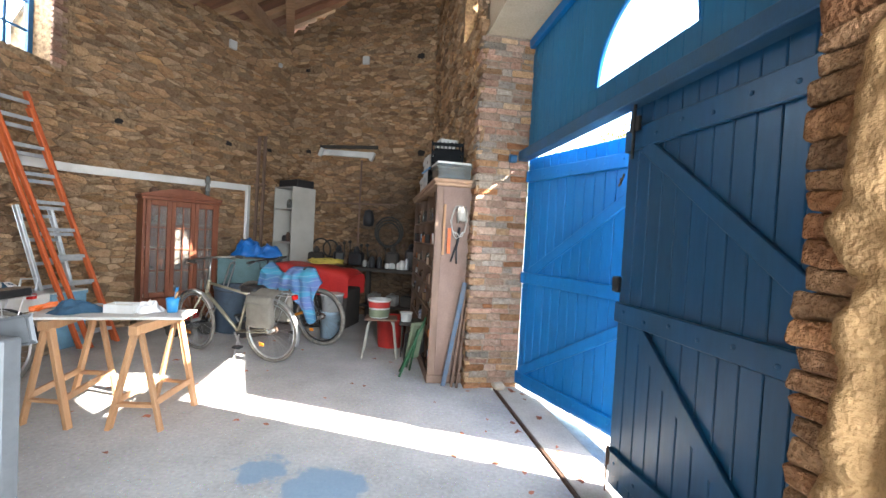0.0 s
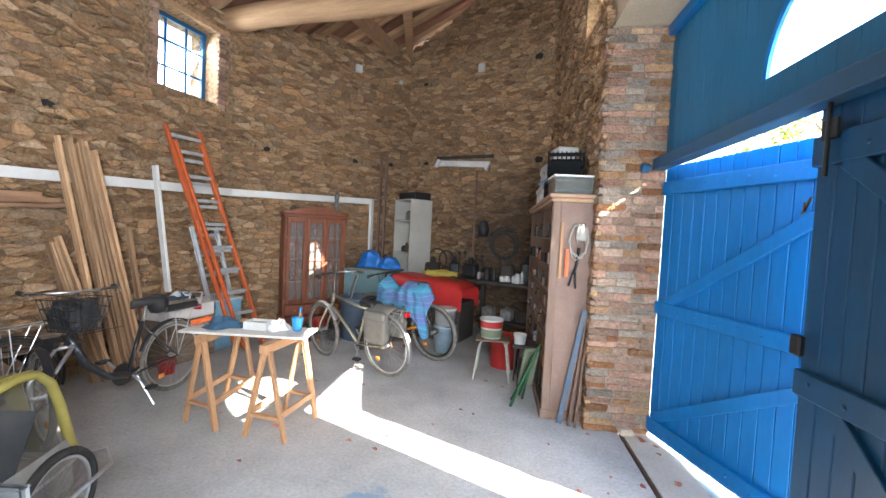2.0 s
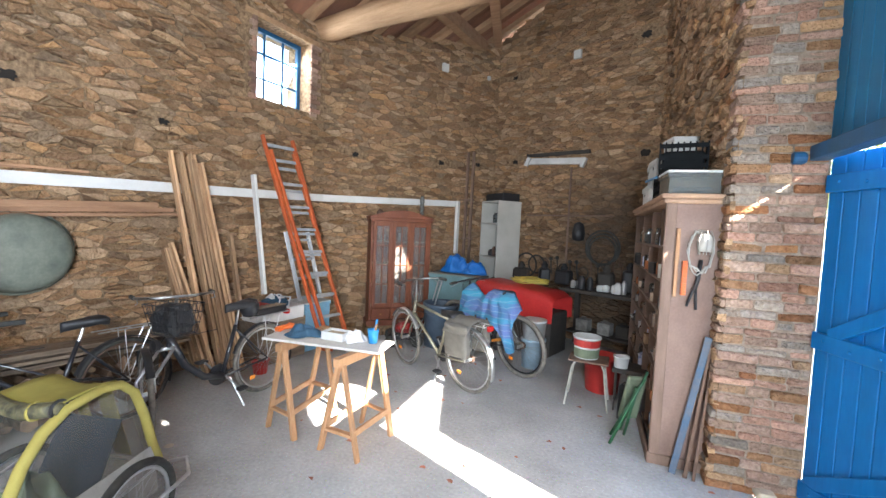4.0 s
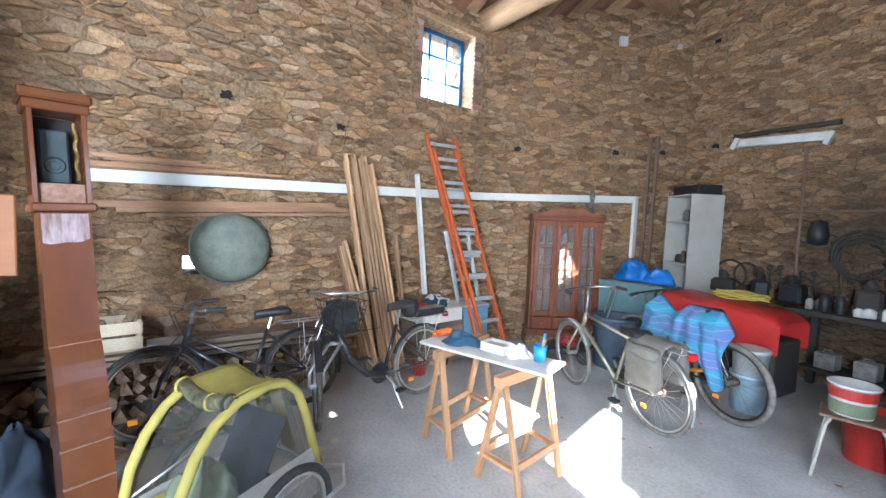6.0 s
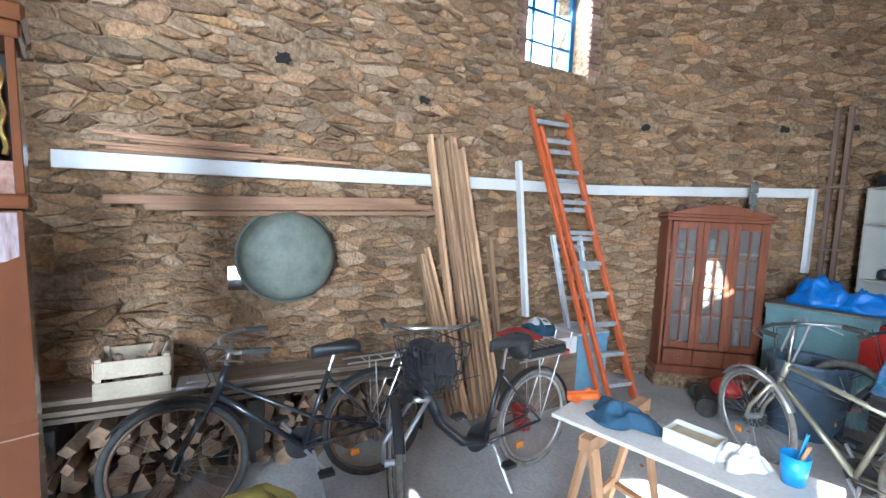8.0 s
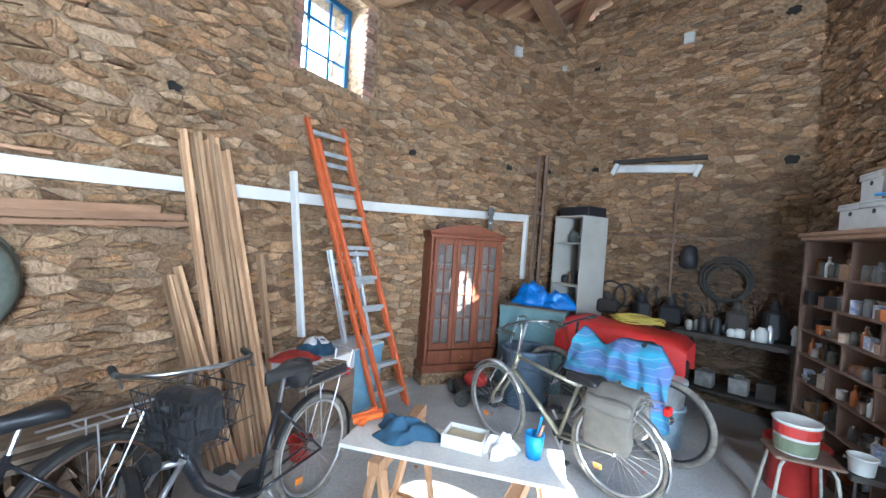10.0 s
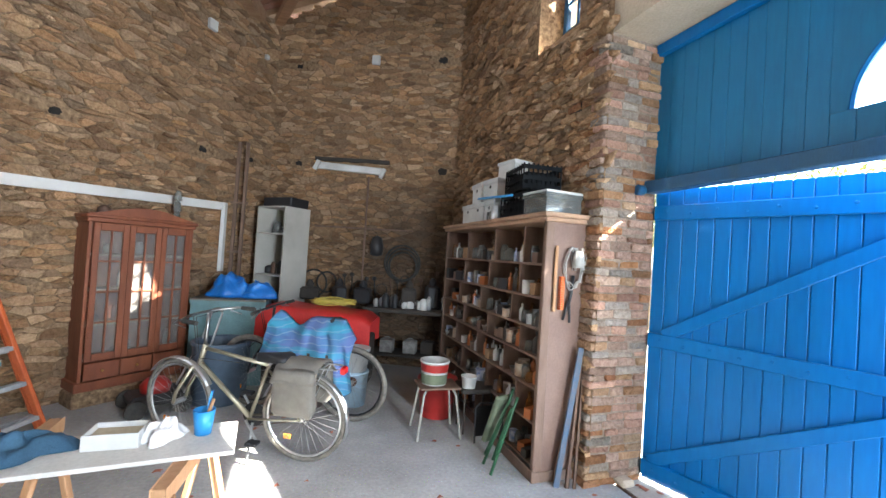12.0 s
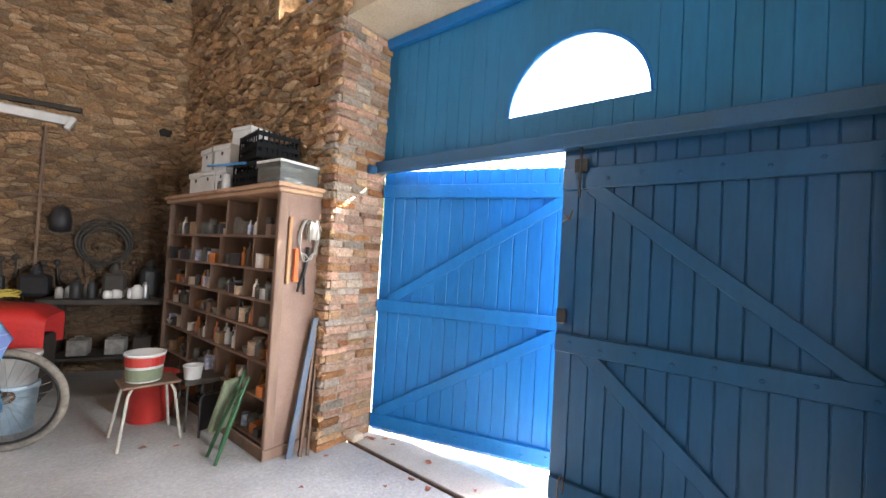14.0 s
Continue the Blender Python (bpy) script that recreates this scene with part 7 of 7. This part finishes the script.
    box(bm, x - 0.02, x + 0.004, -0.098, 0.098, z - 0.003, z + 0.003, 0.001)
    part("worn_edge", bm, M_worn, ck, "pale chipped edge across the trunk")
# paler patch with a ragged lower edge on the upper trunk
bm = bmesh.new()
box(bm, 0.09, 0.1015, -0.085, 0.085, 1.50, 1.635, 0.001)
bmesh.ops.subdivide_edges(bm, edges=list(bm.edges), cuts=5, use_grid_fill=True)
for v in bm.verts:
    if v.co.z < 1.52:
        v.co.z += 0.05 * noise.noise(Vector((v.co.y * 40, 0, 3)))
part("bloomed_patch", bm, material("pale_grey_mauve", (0.30, 0.25, 0.26), 0.5, color2=(0.12, 0.06, 0.05), scale=14, fine=60, stretch=(1, 3, 0.5), bump=0.1), ck, "paler grey-mauve patch at the top of the trunk")
bm = bmesh.new()
box(bm, -0.06, 0.13, -0.118, 0.118, 1.645, 1.685, 0.008)
part("ledge", bm, M_clock, ck)
bm = bmesh.new()
for y in (-0.105, 0.085):
    box(bm, -0.06, 0.10, y, y + 0.02, 1.686, 2.16, 0.002)
part("hood_sides", bm, M_clock, ck)
# the dark inside the hood is put into this board's colour
bm = bmesh.new()
box(bm, -0.06, -0.045, -0.084, 0.084, 1.686, 2.11)
part("hood_back", bm, M_dark, ck, "bare back board with the hood's shade put into its colour")
bm = bmesh.new()
box(bm, -0.044, 0.08, -0.0845, 0.0845, 1.686, 1.78, 0.002)
part("hood_base", bm, M_worn, ck, "worn pinkish base board")
bm = bmesh.new()
box(bm, -0.08, 0.125, -0.13, 0.13, 2.161, 2.21, 0.010)
box(bm, -0.07, 0.112, -0.118, 0.118, 2.115, 2.160, 0.006)
part("hood_cornice", bm, M_clock, ck)
M_darkplate = material("dark_grey_plate", (0.035, 0.05, 0.055), 0.5, color2=(0.02, 0.028, 0.03), scale=7, bump=0.1)
bm = bmesh.new()
lathe(bm, [(0.0005, 0.004), (0.018, 0.004), (0.020, 0.0), (0.034, 0.0), (0.036, 0.006), (0.042, 0.0)], 20, Matrix.Translation((0.0005, -0.008, 1.875)) @ Matrix.Rotation(radians(90), 4, 'Y'), caps=False)
box(bm, -0.02, 0.0, -0.065, 0.05, 1.785, 2.05, 0.01)
part("dark_plate", bm, M_darkplate, ck, "dark grey pressed plate inside the hood")
bm = bmesh.new()
pts = [(0.05 + 0.005 * math.cos(i * 1.3), 0.066 + 0.005 * math.sin(i * 1.3), 1.80 + 0.02 * i) for i in range(15)]
tube(bm, pts, 0.007, 6)
part("brass_column", bm, M_brass, ck, "twisted brass column")
bm = bmesh.new()
box(bm, -0.18, 0.18, -0.01, 0.01, 0.0, 0.42, 0.006)
box(bm, -0.05, 0.05, -0.016, -0.0105, 0.06, 0.14, 0.004)
ob = part("veneered_board", bm, material("orange_brown_veneer", (0.27, 0.105, 0.04), 0.4, scale=3, stretch=(0.6, 3, 3), bump=0.05))
ob.matrix_world = Matrix.Translation((-3.40, 0.28, 1.30)) @ Matrix.Rotation(radians(75), 4, 'Z')
tagged(ob, "orange-brown veneered board standing beside the clock case", "board")
cb = thing("cupboard", "tall pale grey painted cupboard beside the partition", "cupboard", pose(-3.62, 0.09, 0, rz=5))
bm = bmesh.new()
box(bm, -0.2, 0.2, -0.16, 0.16, 0, 1.299, 0.01)
part("cupboard_body", bm, M_grey_wall, cb)
bm = bmesh.new()
box(bm, 0.201, 0.217, -0.148, 0.148, 0.06, 1.28, 0.004)
cd = part("cupboard_door", bm, M_grey_wall, cb)
bm = bmesh.new()
lathe(bm, [(0.008, 0), (0.014, 0.014), (0.012, 0.022)], 10, Matrix.Translation((0.2175, 0.12, 0.72)) @ Matrix.Rotation(radians(90), 4, 'Y'))
part("knob", bm, M_brass, cd)
bm = bmesh.new()
for k in range(9):
    r = random.Random(40 + k)
    c = Vector((0, 0, 0))
    ax = Vector((r.uniform(-1, 1), r.uniform(-1, 1), r.uniform(-1, 1)))
    disc_ring(bm, c, ax, 0.07 + 0.03 * r.random(), 0.004, 18, 5)
ob = part("wire_bundle", bm, M_black)
ob.location = (-3.38, 0.26, 1.02)
tagged(ob, "ball of black wire hung on the pale cupboard", "wire")
tub("wooden_box", "low dark brown open box on the floor", pose(-3.80, 0.42, 0.001, rz=22), 0.34, 0.30, 0.20, M_darkwood)
heap("dark_bag", "slumped dark navy bag on the floor beside the clock case", "bag", pose(-3.36, 0.42, 0.002), 0.26, 0.20, 0.46, M_navy, 51, 26, 0.22)


# ---- grey container near the entrance ----
gc = thing("grey_container", "grey plastic cabinet with a stepped lid and a steel bracket", "cabinet", pose(-0.74, 0.421, 0))
M_grp = material("scuffed_grey_plastic", (0.045, 0.047, 0.048), 0.7, color2=(0.033, 0.035, 0.036), scale=6, bump=0.1)
M_dullsteel = material("dull_steel", (0.06, 0.063, 0.066), 0.65, 0.2, scale=8, bump=0.1)
bm = bmesh.new()
box(bm, -0.185, 0.17, -0.155, 0.155, 0.0, 1.208, 0.01)
part("body", bm, M_grp, gc)
bm = bmesh.new()
box(bm, -0.20, 0.185, -0.17, 0.17, 1.2085, 1.262, 0.006)
part("upper_tray", bm, M_grp, gc)
bm = bmesh.new()
box(bm, -0.196, 0.181, -0.166, 0.166, 1.265, 1.317, 0.006)
part("lid", bm, M_grp, gc)
bm = bmesh.new()
bar(bm, (0.22, 0.146, 0.0), (0.22, 0.146, 1.279), 0.027, 0.038, 0.003)
part("bracket_post", bm, M_dullsteel, gc, "galvanised steel post")
bm = bmesh.new()
bar(bm, (0.0, 0.178, 1.233), (0.223, 0.181, 1.283), 0.010, 0.038, 0.003)
part("bracket_arm", bm, M_dullsteel, gc, "galvanised steel arm")


# ---- door fittings ----
bm = bmesh.new()
lathe(bm, [(0.035, 0), (0.04, 0.015), (0.04, 0.06), (0.03, 0.07), (0.0005, 0.07)], 14, DOOR_M @ Matrix.Translation((0.01, 0.36, 2.25)) @ Matrix.Rotation(radians(90), 4, 'X') )
tagged(part("transom_bracket", bm, M_blue_frame), "blue iron bracket holding the transom at the brick pier", "bracket")
fit = thing("door_bolt", "black iron bolt and hooks on the shut door leaf", "door bolt", DOOR_M @ Matrix.Translation((1.70, door_n - 0.04, 0)))
bm = bmesh.new()
tube(bm, [(0.06, -0.02, 2.26), (0.06, -0.02, 1.94)], 0.009, 8)
box(bm, 0.02, 0.10, -0.02, -0.002, 2.09, 2.17, 0.003)
part("upper_bolt", bm, M_black, fit)
bm = bmesh.new()
box(bm, -0.045, 0.015, -0.03, 0.0, 1.19, 1.28, 0.008)
part("lock_case", bm, M_black, fit)
bm = bmesh.new()
tube(bm, [(0.02, -0.03, 0.05), (0.02, -0.03, 0.28), (0.04, -0.04, 0.32), (0.055, -0.04, 0.28), (0.05, -0.04, 0.22)], 0.005, 6)
part("lower_hook", bm, M_steel, fit)
bm = bmesh.new()
tube(bm, [(-0.03, -0.03, 1.80), (0.02, -0.05, 1.82), (0.03, -0.04, 1.86)], 0.006, 6)
tube(bm, [(-0.02, -0.03, 1.84), (0.03, -0.06, 1.80)], 0.005, 6)
part("upper_hook", bm, M_steel, fit)


# ---- leaves and specks on the floor ----
lv = []
for k in range(5):
    bm = bmesh.new()
    n = 7
    c = bm.verts.new((0, 0, 0.006))
    ring = [bm.verts.new(((0.022 + 0.012 * (i % 2)) * math.cos(2 * math.pi * i / n), 0.018 * math.sin(2 * math.pi * i / n), 0.002 + 0.006 * ((i * k) % 3))) for i in range(n)]
    for i in range(n):
        bm.faces.new((c, ring[i], ring[(i + 1) % n]))
    me = bpy.data.meshes.new("leaf")
    bm.to_mesh(me)
    bm.free()
    me.materials.append(M_leaf)
    lv.append(me)
r2 = random.Random(77)
for k in range(70):
    ob = new("dry_leaf", r2.choice(lv))
    if k < 30:
        p = D(r2.uniform(-0.1, 2.4), r2.uniform(-0.15, 0.5), 0.013)
    else:
        p = Vector((r2.uniform(-3.3, 0.6), r2.uniform(1.6, 5.4), 0.001))
    ob.matrix_world = Matrix.Translation(p) @ Matrix.Rotation(r2.uniform(0, 6), 4, 'Z') @ Matrix.Scale(r2.uniform(0.5, 1.3), 4)
    tagged(ob, "small curled reddish dry leaf lying on the floor", "leaf", "dry leaves")
bm = bmesh.new()
for x, y in ((-3.18, 2.13), (-3.12, 2.02), (-3.06, 1.94), (-3.03, 1.90), (-2.98, 1.78), (-2.90, 1.58), (-2.86, 1.50)):
    lathe(bm, [(0.032, 0.0), (0.032, 0.0015), (0.0005, 0.0015)], 14, Matrix.Translation((x, y, 0.0)))
tagged(part("chalk_spots", bm, material("chalk_white", (0.62, 0.56, 0.44), 0.9, bump=0)), "row of pale round spots on the concrete floor", "spots", kind="stuff")
bm = bmesh.new()
box(bm, -0.04, 0.10, 0.24, 0.36, 0.013, 0.07, 0.02, DOOR_M)
tagged(part("loose_stone", bm, M_plaster), "loose pale stone at the foot of the brick pier", "stone")


# ---- tree outside ----
tree = thing("tree", "green and yellowing broadleaf tree beyond the door", "tree", Matrix.Translation((8.3, 10.2, -0.13)), "trees in the yard")
bm = bmesh.new()
tube(bm, [(0, 0, 0), (0.1, 0.05, 1.4), (0.0, 0.15, 2.6), (0.2, 0.1, 3.8)], 0.20, 10, r2=0.07)
for a in range(6):
    tube(bm, [(0.05, 0.1, 1.6 + 0.3 * a), (0.9 * math.cos(a * 1.1), 0.9 * math.sin(a * 1.1), 2.4 + 0.3 * a), (1.7 * math.cos(a * 1.1), 1.7 * math.sin(a * 1.1), 2.8 + 0.35 * a)], 0.07, 6, r2=0.02)
part("trunk", bm, M_greywood, tree, smooth=True)
r3 = random.Random(5)
V, F = [], []
blobs = [(Vector((r3.gauss(0, 1.6), r3.gauss(0, 1.8), 3.3 + r3.gauss(0, 0.9))), r3.uniform(0.4, 0.9)) for _ in range(34)]
for c, R in blobs:
    for k in range(230):
        d = Vector((r3.gauss(0, 1), r3.gauss(0, 1), r3.gauss(0, 1))).normalized() * R * r3.random() ** 0.4
        p = c + d
        a, b = Vector((r3.gauss(0, 1), r3.gauss(0, 1), r3.gauss(0, 1))).normalized(), Vector((r3.gauss(0, 1), r3.gauss(0, 1), r3.gauss(0, 1))).normalized()
        q = len(V)
        V += [p - a * 0.07, p + b * 0.035, p + a * 0.07, p - b * 0.035]
        F.append((q, q + 1, q + 2, q + 3))
mesh_ob("crown", V, F, material("green_leaves", (0.10, 0.16, 0.03), 0.7, color2=(0.26, 0.24, 0.04), scale=1.2, bump=0, vary=0.4, island=True), tree)
copy_thing(tree, pose(4.1, 13.6, -0.13, rz=130))
copy_thing(tree, pose(6.4, 12.4, -0.13, rz=250))


# ---- stones of the walls ----
def cells(rng, s0, s1, top, step=(0.20, 0.105), drop=0.36, extra=0.60, kz=2.5):
    """Rubble in the flat: the cells round scattered points, drawn out along the wall. Yields outlines of (s, z)."""
    pts = []
    rows = int(top / step[1]) + 2
    for r in range(-1, rows):
        n = int((s1 - s0) / step[0]) + 3
        for c in range(-1, n):
            if rng.random() < drop:
                continue
            x = s0 + (c + 0.5 * (r % 2)) * step[0] + rng.uniform(-0.42, 0.42) * step[0]
            z = r * step[1] + rng.uniform(-0.40, 0.40) * step[1] + 0.02 * math.sin(x * 1.7 + r)
            pts.append((x, z * kz))
            if rng.random() < extra:
                pts.append((x + rng.uniform(-0.5, 0.5) * step[0], (z + rng.choice((-0.45, 0.45)) * step[1]) * kz))
    G = 0.24
    grid = {}
    for i, (x, z) in enumerate(pts):
        grid.setdefault((int(x // G), int(z // G)), []).append(i)
    for i, (x, z) in enumerate(pts):
        if not (s0 - 0.02 < x < s1 + 0.02 and -0.02 < z / kz < top):
            continue
        poly = [(x - 0.4, z - 0.4), (x + 0.4, z - 0.4), (x + 0.4, z + 0.4), (x - 0.4, z + 0.4)]
        gx, gz = int(x // G), int(z // G)
        near = [j for a in range(gx - 2, gx + 3) for b in range(gz - 2, gz + 3) for j in grid.get((a, b), ()) if j != i]
        near.sort(key=lambda j: (pts[j][0] - x) ** 2 + (pts[j][1] - z) ** 2)
        for j in near[:18]:
            px, pz = pts[j]
            nx, nz = px - x, pz - z
            c = (px * px + pz * pz - x * x - z * z) / 2
            out = []
            for k in range(len(poly)):
                ax, az = poly[k]
                bx, bz = poly[(k + 1) % len(poly)]
                da, db = ax * nx + az * nz - c, bx * nx + bz * nz - c
                if da <= 0:
                    out.append((ax, az))
                if (da < 0 < db) or (db < 0 < da):
                    t = da / (da - db)
                    out.append((ax + (bx - ax) * t, az + (bz - az) * t))
            poly = out
            if len(poly) < 3:
                break
        if len(poly) >= 3:
            yield [(a, b / kz) for a, b in poly]


def stone_geo(rng, poly, proud, joint=0.0034):
    """One stone from its outline: centre, vertices (x, out, z) and faces."""
    n = len(poly)
    cx, cz = sum(p[0] for p in poly) / n, sum(p[1] for p in poly) / n
    o = []
    for k, (x, z) in enumerate(poly):
        # round the corners a little and draw the outline in by the joint
        (px, pz), (qx, qz) = poly[k - 1], poly[(k + 1) % n]
        x, z = x * 0.88 + (px + qx) * 0.06, z * 0.88 + (pz + qz) * 0.06
        dx, dz = x - cx, z - cz
        d = math.hypot(dx, dz) or 1.0
        f = max(0.3, (d - joint * rng.uniform(0.3, 2.6)) / d)
        o.append((dx * f + rng.uniform(-0.004, 0.004), dz * f + rng.uniform(-0.004, 0.004)))
    tx, tz = rng.uniform(-0.08, 0.08), rng.uniform(-0.18, 0.18)
    V = [(x, -0.01, z) for x, z in o]
    V += [(x * rng.uniform(0.95, 1.0), proud * rng.uniform(0.35, 0.9), z * rng.uniform(0.92, 1.0)) for x, z in o]
    V += [(x * rng.uniform(0.66, 0.92), proud * rng.uniform(0.7, 1.25) + tx * x + tz * z, z * rng.uniform(0.66, 0.92)) for x, z in o]
    V += [(rng.uniform(-0.02, 0.02), proud * rng.uniform(0.75, 1.3), rng.uniform(-0.01, 0.01))]
    F = []
    for r in (0, 1):
        for k in range(n):
            F.append((r * n + k, r * n + (k + 1) % n, (r + 1) * n + (k + 1) % n, (r + 1) * n + k))
    for k in range(n):
        F.append((2 * n + k, 2 * n + (k + 1) % n, 3 * n))
    return cx, cz, V, F


def stone_wall(W, parent, holes, seed, near, mat, mat_j, proud=(0.006, 0.046), s0=0.0, stop=None, step=(0.20, 0.105)):
    rng = random.Random(seed)
    V, F = [], []
    count = 0
    wk = {"wall_west": "L", "wall_north": "B", "wall_east": "R"}[parent.name]
    holes = list(holes) + [(q - h / 2, q + h / 2, z - h / 2 + 0.01, z + h / 2 - 0.01) for k, q, z, h in HOLES if k == wk]
    end = stop or W.length
    for poly in cells(rng, s0, end, 6.9, step):
        zs, ss = [p[1] for p in poly], [p[0] for p in poly]
        if min(zs) < -0.01 or max(zs) > top_fn(W.at(sum(ss) / len(ss), 0)) + 0.06 or max(zs) - min(zs) > 0.34:
            continue
        if any(max(ss) > a and min(ss) < b and max(zs) > c and min(zs) < d for a, b, c, d in holes):
            continue
        if rng.random() < 0.012:
            continue
        s, z, sv, sf = stone_geo(rng, poly, rng.uniform(*proud))
        if count < 300 and near(s, z):
            c = W.at(s, z)
            n = (W.at(s, z, 1) - c).normalized()
            e = Vector((-n.y, n.x, 0))
            if (W.at(s + 0.02, z) - W.at(s - 0.02, z)).dot(e) < 0:
                e = -e
            ob = mesh_ob("stone", sv, sf, mat)
            ob.parent = parent
            ob.matrix_world = Matrix.Translation(c) @ Matrix((e, n, Vector((0, 0, 1)))).transposed().to_4x4()
            count += 1
        else:
            q = len(V)
            V += [W.at(s + x, z + zz, y) for x, y, zz in sv]
            F += [tuple(q + i for i in f) for f in sf]
    tagged(mesh_ob("rubble_stones", V, F, mat_j, parent), kind="stuff")


stone_wall(W_LEFT, wall_west, [(WIN[0] - 0.12, WIN[1] + 0.17, WIN[2] - 0.02, WIN[3] + 0.07), VENT], 11, lambda s, z: 0.5 < s < 3.4 and 0.9 < z < 2.9, M_stone, M_stone_j, step=(0.155, 0.062))
stone_wall(W_BACK, wall_north, [], 12, lambda s, z: False, M_stone, M_stone_j, step=(0.15, 0.055))
stone_wall(W_RIGHT, wall_east, [HIGHWIN], 13, lambda s, z: s > W_RIGHT.length - 1.6 and z > 2.0, M_stone, M_stone_j, stop=W_RIGHT.length - 0.02, step=(0.15, 0.055))

# brick edging of the small window
m = wall_frame(W_LEFT, WIN[1])
for side, s in ((1, WIN[1]), (-1, WIN[0])):
    k = 0
    z = WIN[2] - 0.04
    while z < WIN[3] - 0.03:
        w = (0.11, 0.17)[k % 2] if side > 0 else (0.09, 0.05)[k % 2]
        c = W_LEFT.at(s + side * (w / 2 - 0.006), z + 0.028, 0)
        mm = wall_frame(W_LEFT, s + side * w / 2)
        bm = bmesh.new()
        box(bm, -w / 2, w / 2, -0.028 - 0.006 * rnd.random(), 0.22 if side > 0 else 0.20, z, z + 0.052, 0.006, mm)
        ob = part("brick", bm, M_brick)
        ob.parent = wall_west
        z += 0.062
        k += 1


# ---- brick and stone door pier: coursed blocks on the room side and on the reveal ----
pier = wall_east
rb = random.Random(21)
z = 0.0
k = 0
while z < 3.40:
    hh = rb.choice((0.042, 0.050, 0.056, 0.060))
    slate = rb.random() < 0.40 and not (0.4 < z % 1.3 < 0.75)
    if z > 2.95:
        slate = False
    # reveal: blocks along n from the inner corner outwards
    n0 = -0.028
    first = True
    while n0 < 0.47:
        w = min(rb.uniform(0.10, 0.24), 0.50 - n0)
        if 0.50 - n0 - w < 0.05:
            w = 0.50 - n0
        bm = bmesh.new()
        is_s = rb.random() < (0.62 if slate else 0.25)
        pr = rb.uniform(-0.014, 0.010)
        depth = rb.uniform(0.10, 0.17) if (first and k % 2) else rb.uniform(0.16, 0.24) if first else 0.10
        nn0 = n0 + (rb.uniform(-0.014, 0.006) if first else 0)
        box(bm, -depth, 0.0 + pr, nn0, n0 + w - 0.008, z, z + hh * (1 if not is_s else 0.95), 0.008, DOOR_M)
        for v in bm.verts:
            v.co += noise.noise_vector(v.co * 9) * 0.011 + noise.noise_vector(v.co * 40) * 0.005
        name, mat = ("stone", M_slate) if is_s else ("brick", M_brick if rb.random() < 0.85 else M_orange_brick)
        if is_s and rb.random() < 0.4:
            mat = M_stone
        ob = part(name, bm, mat)
        ob.parent = pier
        if first:
            # returns on the room side beyond the corner block
            u0 = -depth - 0.008
            while u0 > -0.42:
                ww = rb.uniform(0.08, 0.20)
                bm = bmesh.new()
                box(bm, u0 - ww, u0, -0.024 - rb.uniform(-0.012, 0.012), 0.04, z, z + hh, 0.007, DOOR_M)
                for v in bm.verts:
                    v.co += noise.noise_vector(v.co * 9) * 0.006
                ob = part("stone" if rb.random() < 0.5 else "brick", bm, M_stone if rb.random() < 0.5 else M_orange_brick)
                ob.parent = pier
                u0 -= ww + 0.008
        first = False
        n0 += w
    z += hh + rb.uniform(0.006, 0.011)
    k += 1

# entrance side pier: eroded orange bricks, with rough render spread over them further in
z = 0.0
k = 0
while z < 4.6:
    hh = rb.uniform(0.040, 0.062)
    if rb.random() < 0.15:
        hh = rb.uniform(0.07, 0.09)
    u0 = 3.086 + rb.uniform(-0.018, 0.012)
    while u0 < 3.42:
        w = rb.uniform(0.12, 0.26)
        bm = bmesh.new()
        b = min(hh, w) * 0.20
        bmesh.ops.create_cube(bm, size=1.0)
        dn = rb.uniform(0, 0.014)
        for v in bm.verts:
            v.co = Vector((u0 + w / 2 + v.co.x * (w - 0.006), 0.03 + v.co.y * 0.12 - dn, z + hh / 2 + v.co.z * hh))
        bmesh.ops.bevel(bm, geom=list(bm.edges), offset=b, segments=3, profile=0.55, affect='EDGES')
        bmesh.ops.subdivide_edges(bm, edges=[e for e in bm.edges if e.calc_length() > 0.05], cuts=3, use_grid_fill=True)
        for v in bm.verts:
            v.co += noise.noise_vector(v.co * 16) * 0.011 + noise.noise_vector(v.co * 55) * 0.005
            v.co = DOOR_M @ v.co
        ob = part("brick", bm, M_orange_brick, smooth=True)
        ob.parent = wall_south_pier
        u0 += w
    z += hh + rb.uniform(0.000, 0.004)
    k += 1
V, F = [], []
NU, NZ = 70, 230
for i in range(NU + 1):
    for j in range(NZ + 1):
        u, z = 3.08 + 1.3 * i / NU, 4.6 * j / NZ
        edge = 0.05 + 0.05 * noise.noise(Vector((z * 2.3, 0, 4))) + 0.05 * noise.noise(Vector((z * 9, 2, 0)))
        t = min(1.0, max(0.0, (u - 3.08 - edge) / 0.06))
        q = Vector((u, 0, z))
        d = 0.022 * noise.noise(q * 6) + 0.016 * noise.noise(q * 17) + 0.008 * noise.noise(q * 48)
        V.append(D(u, 0.045 - 0.105 * t - d, z))
for i in range(NU):
    for j in range(NZ):
        q = i * (NZ + 1) + j
        F.append((q, q + NZ + 1, q + NZ + 2, q + 1))
M_ochre = material("rough_ochre_render", (0.34, 0.205, 0.095), 0.95, color2=(0.24, 0.14, 0.065), scale=9, fine=70, bump=0.9, spec=0.1)
mesh_ob("rough_render", V, F, M_ochre, wall_south_pier, "rough ochre render over the brickwork", True)
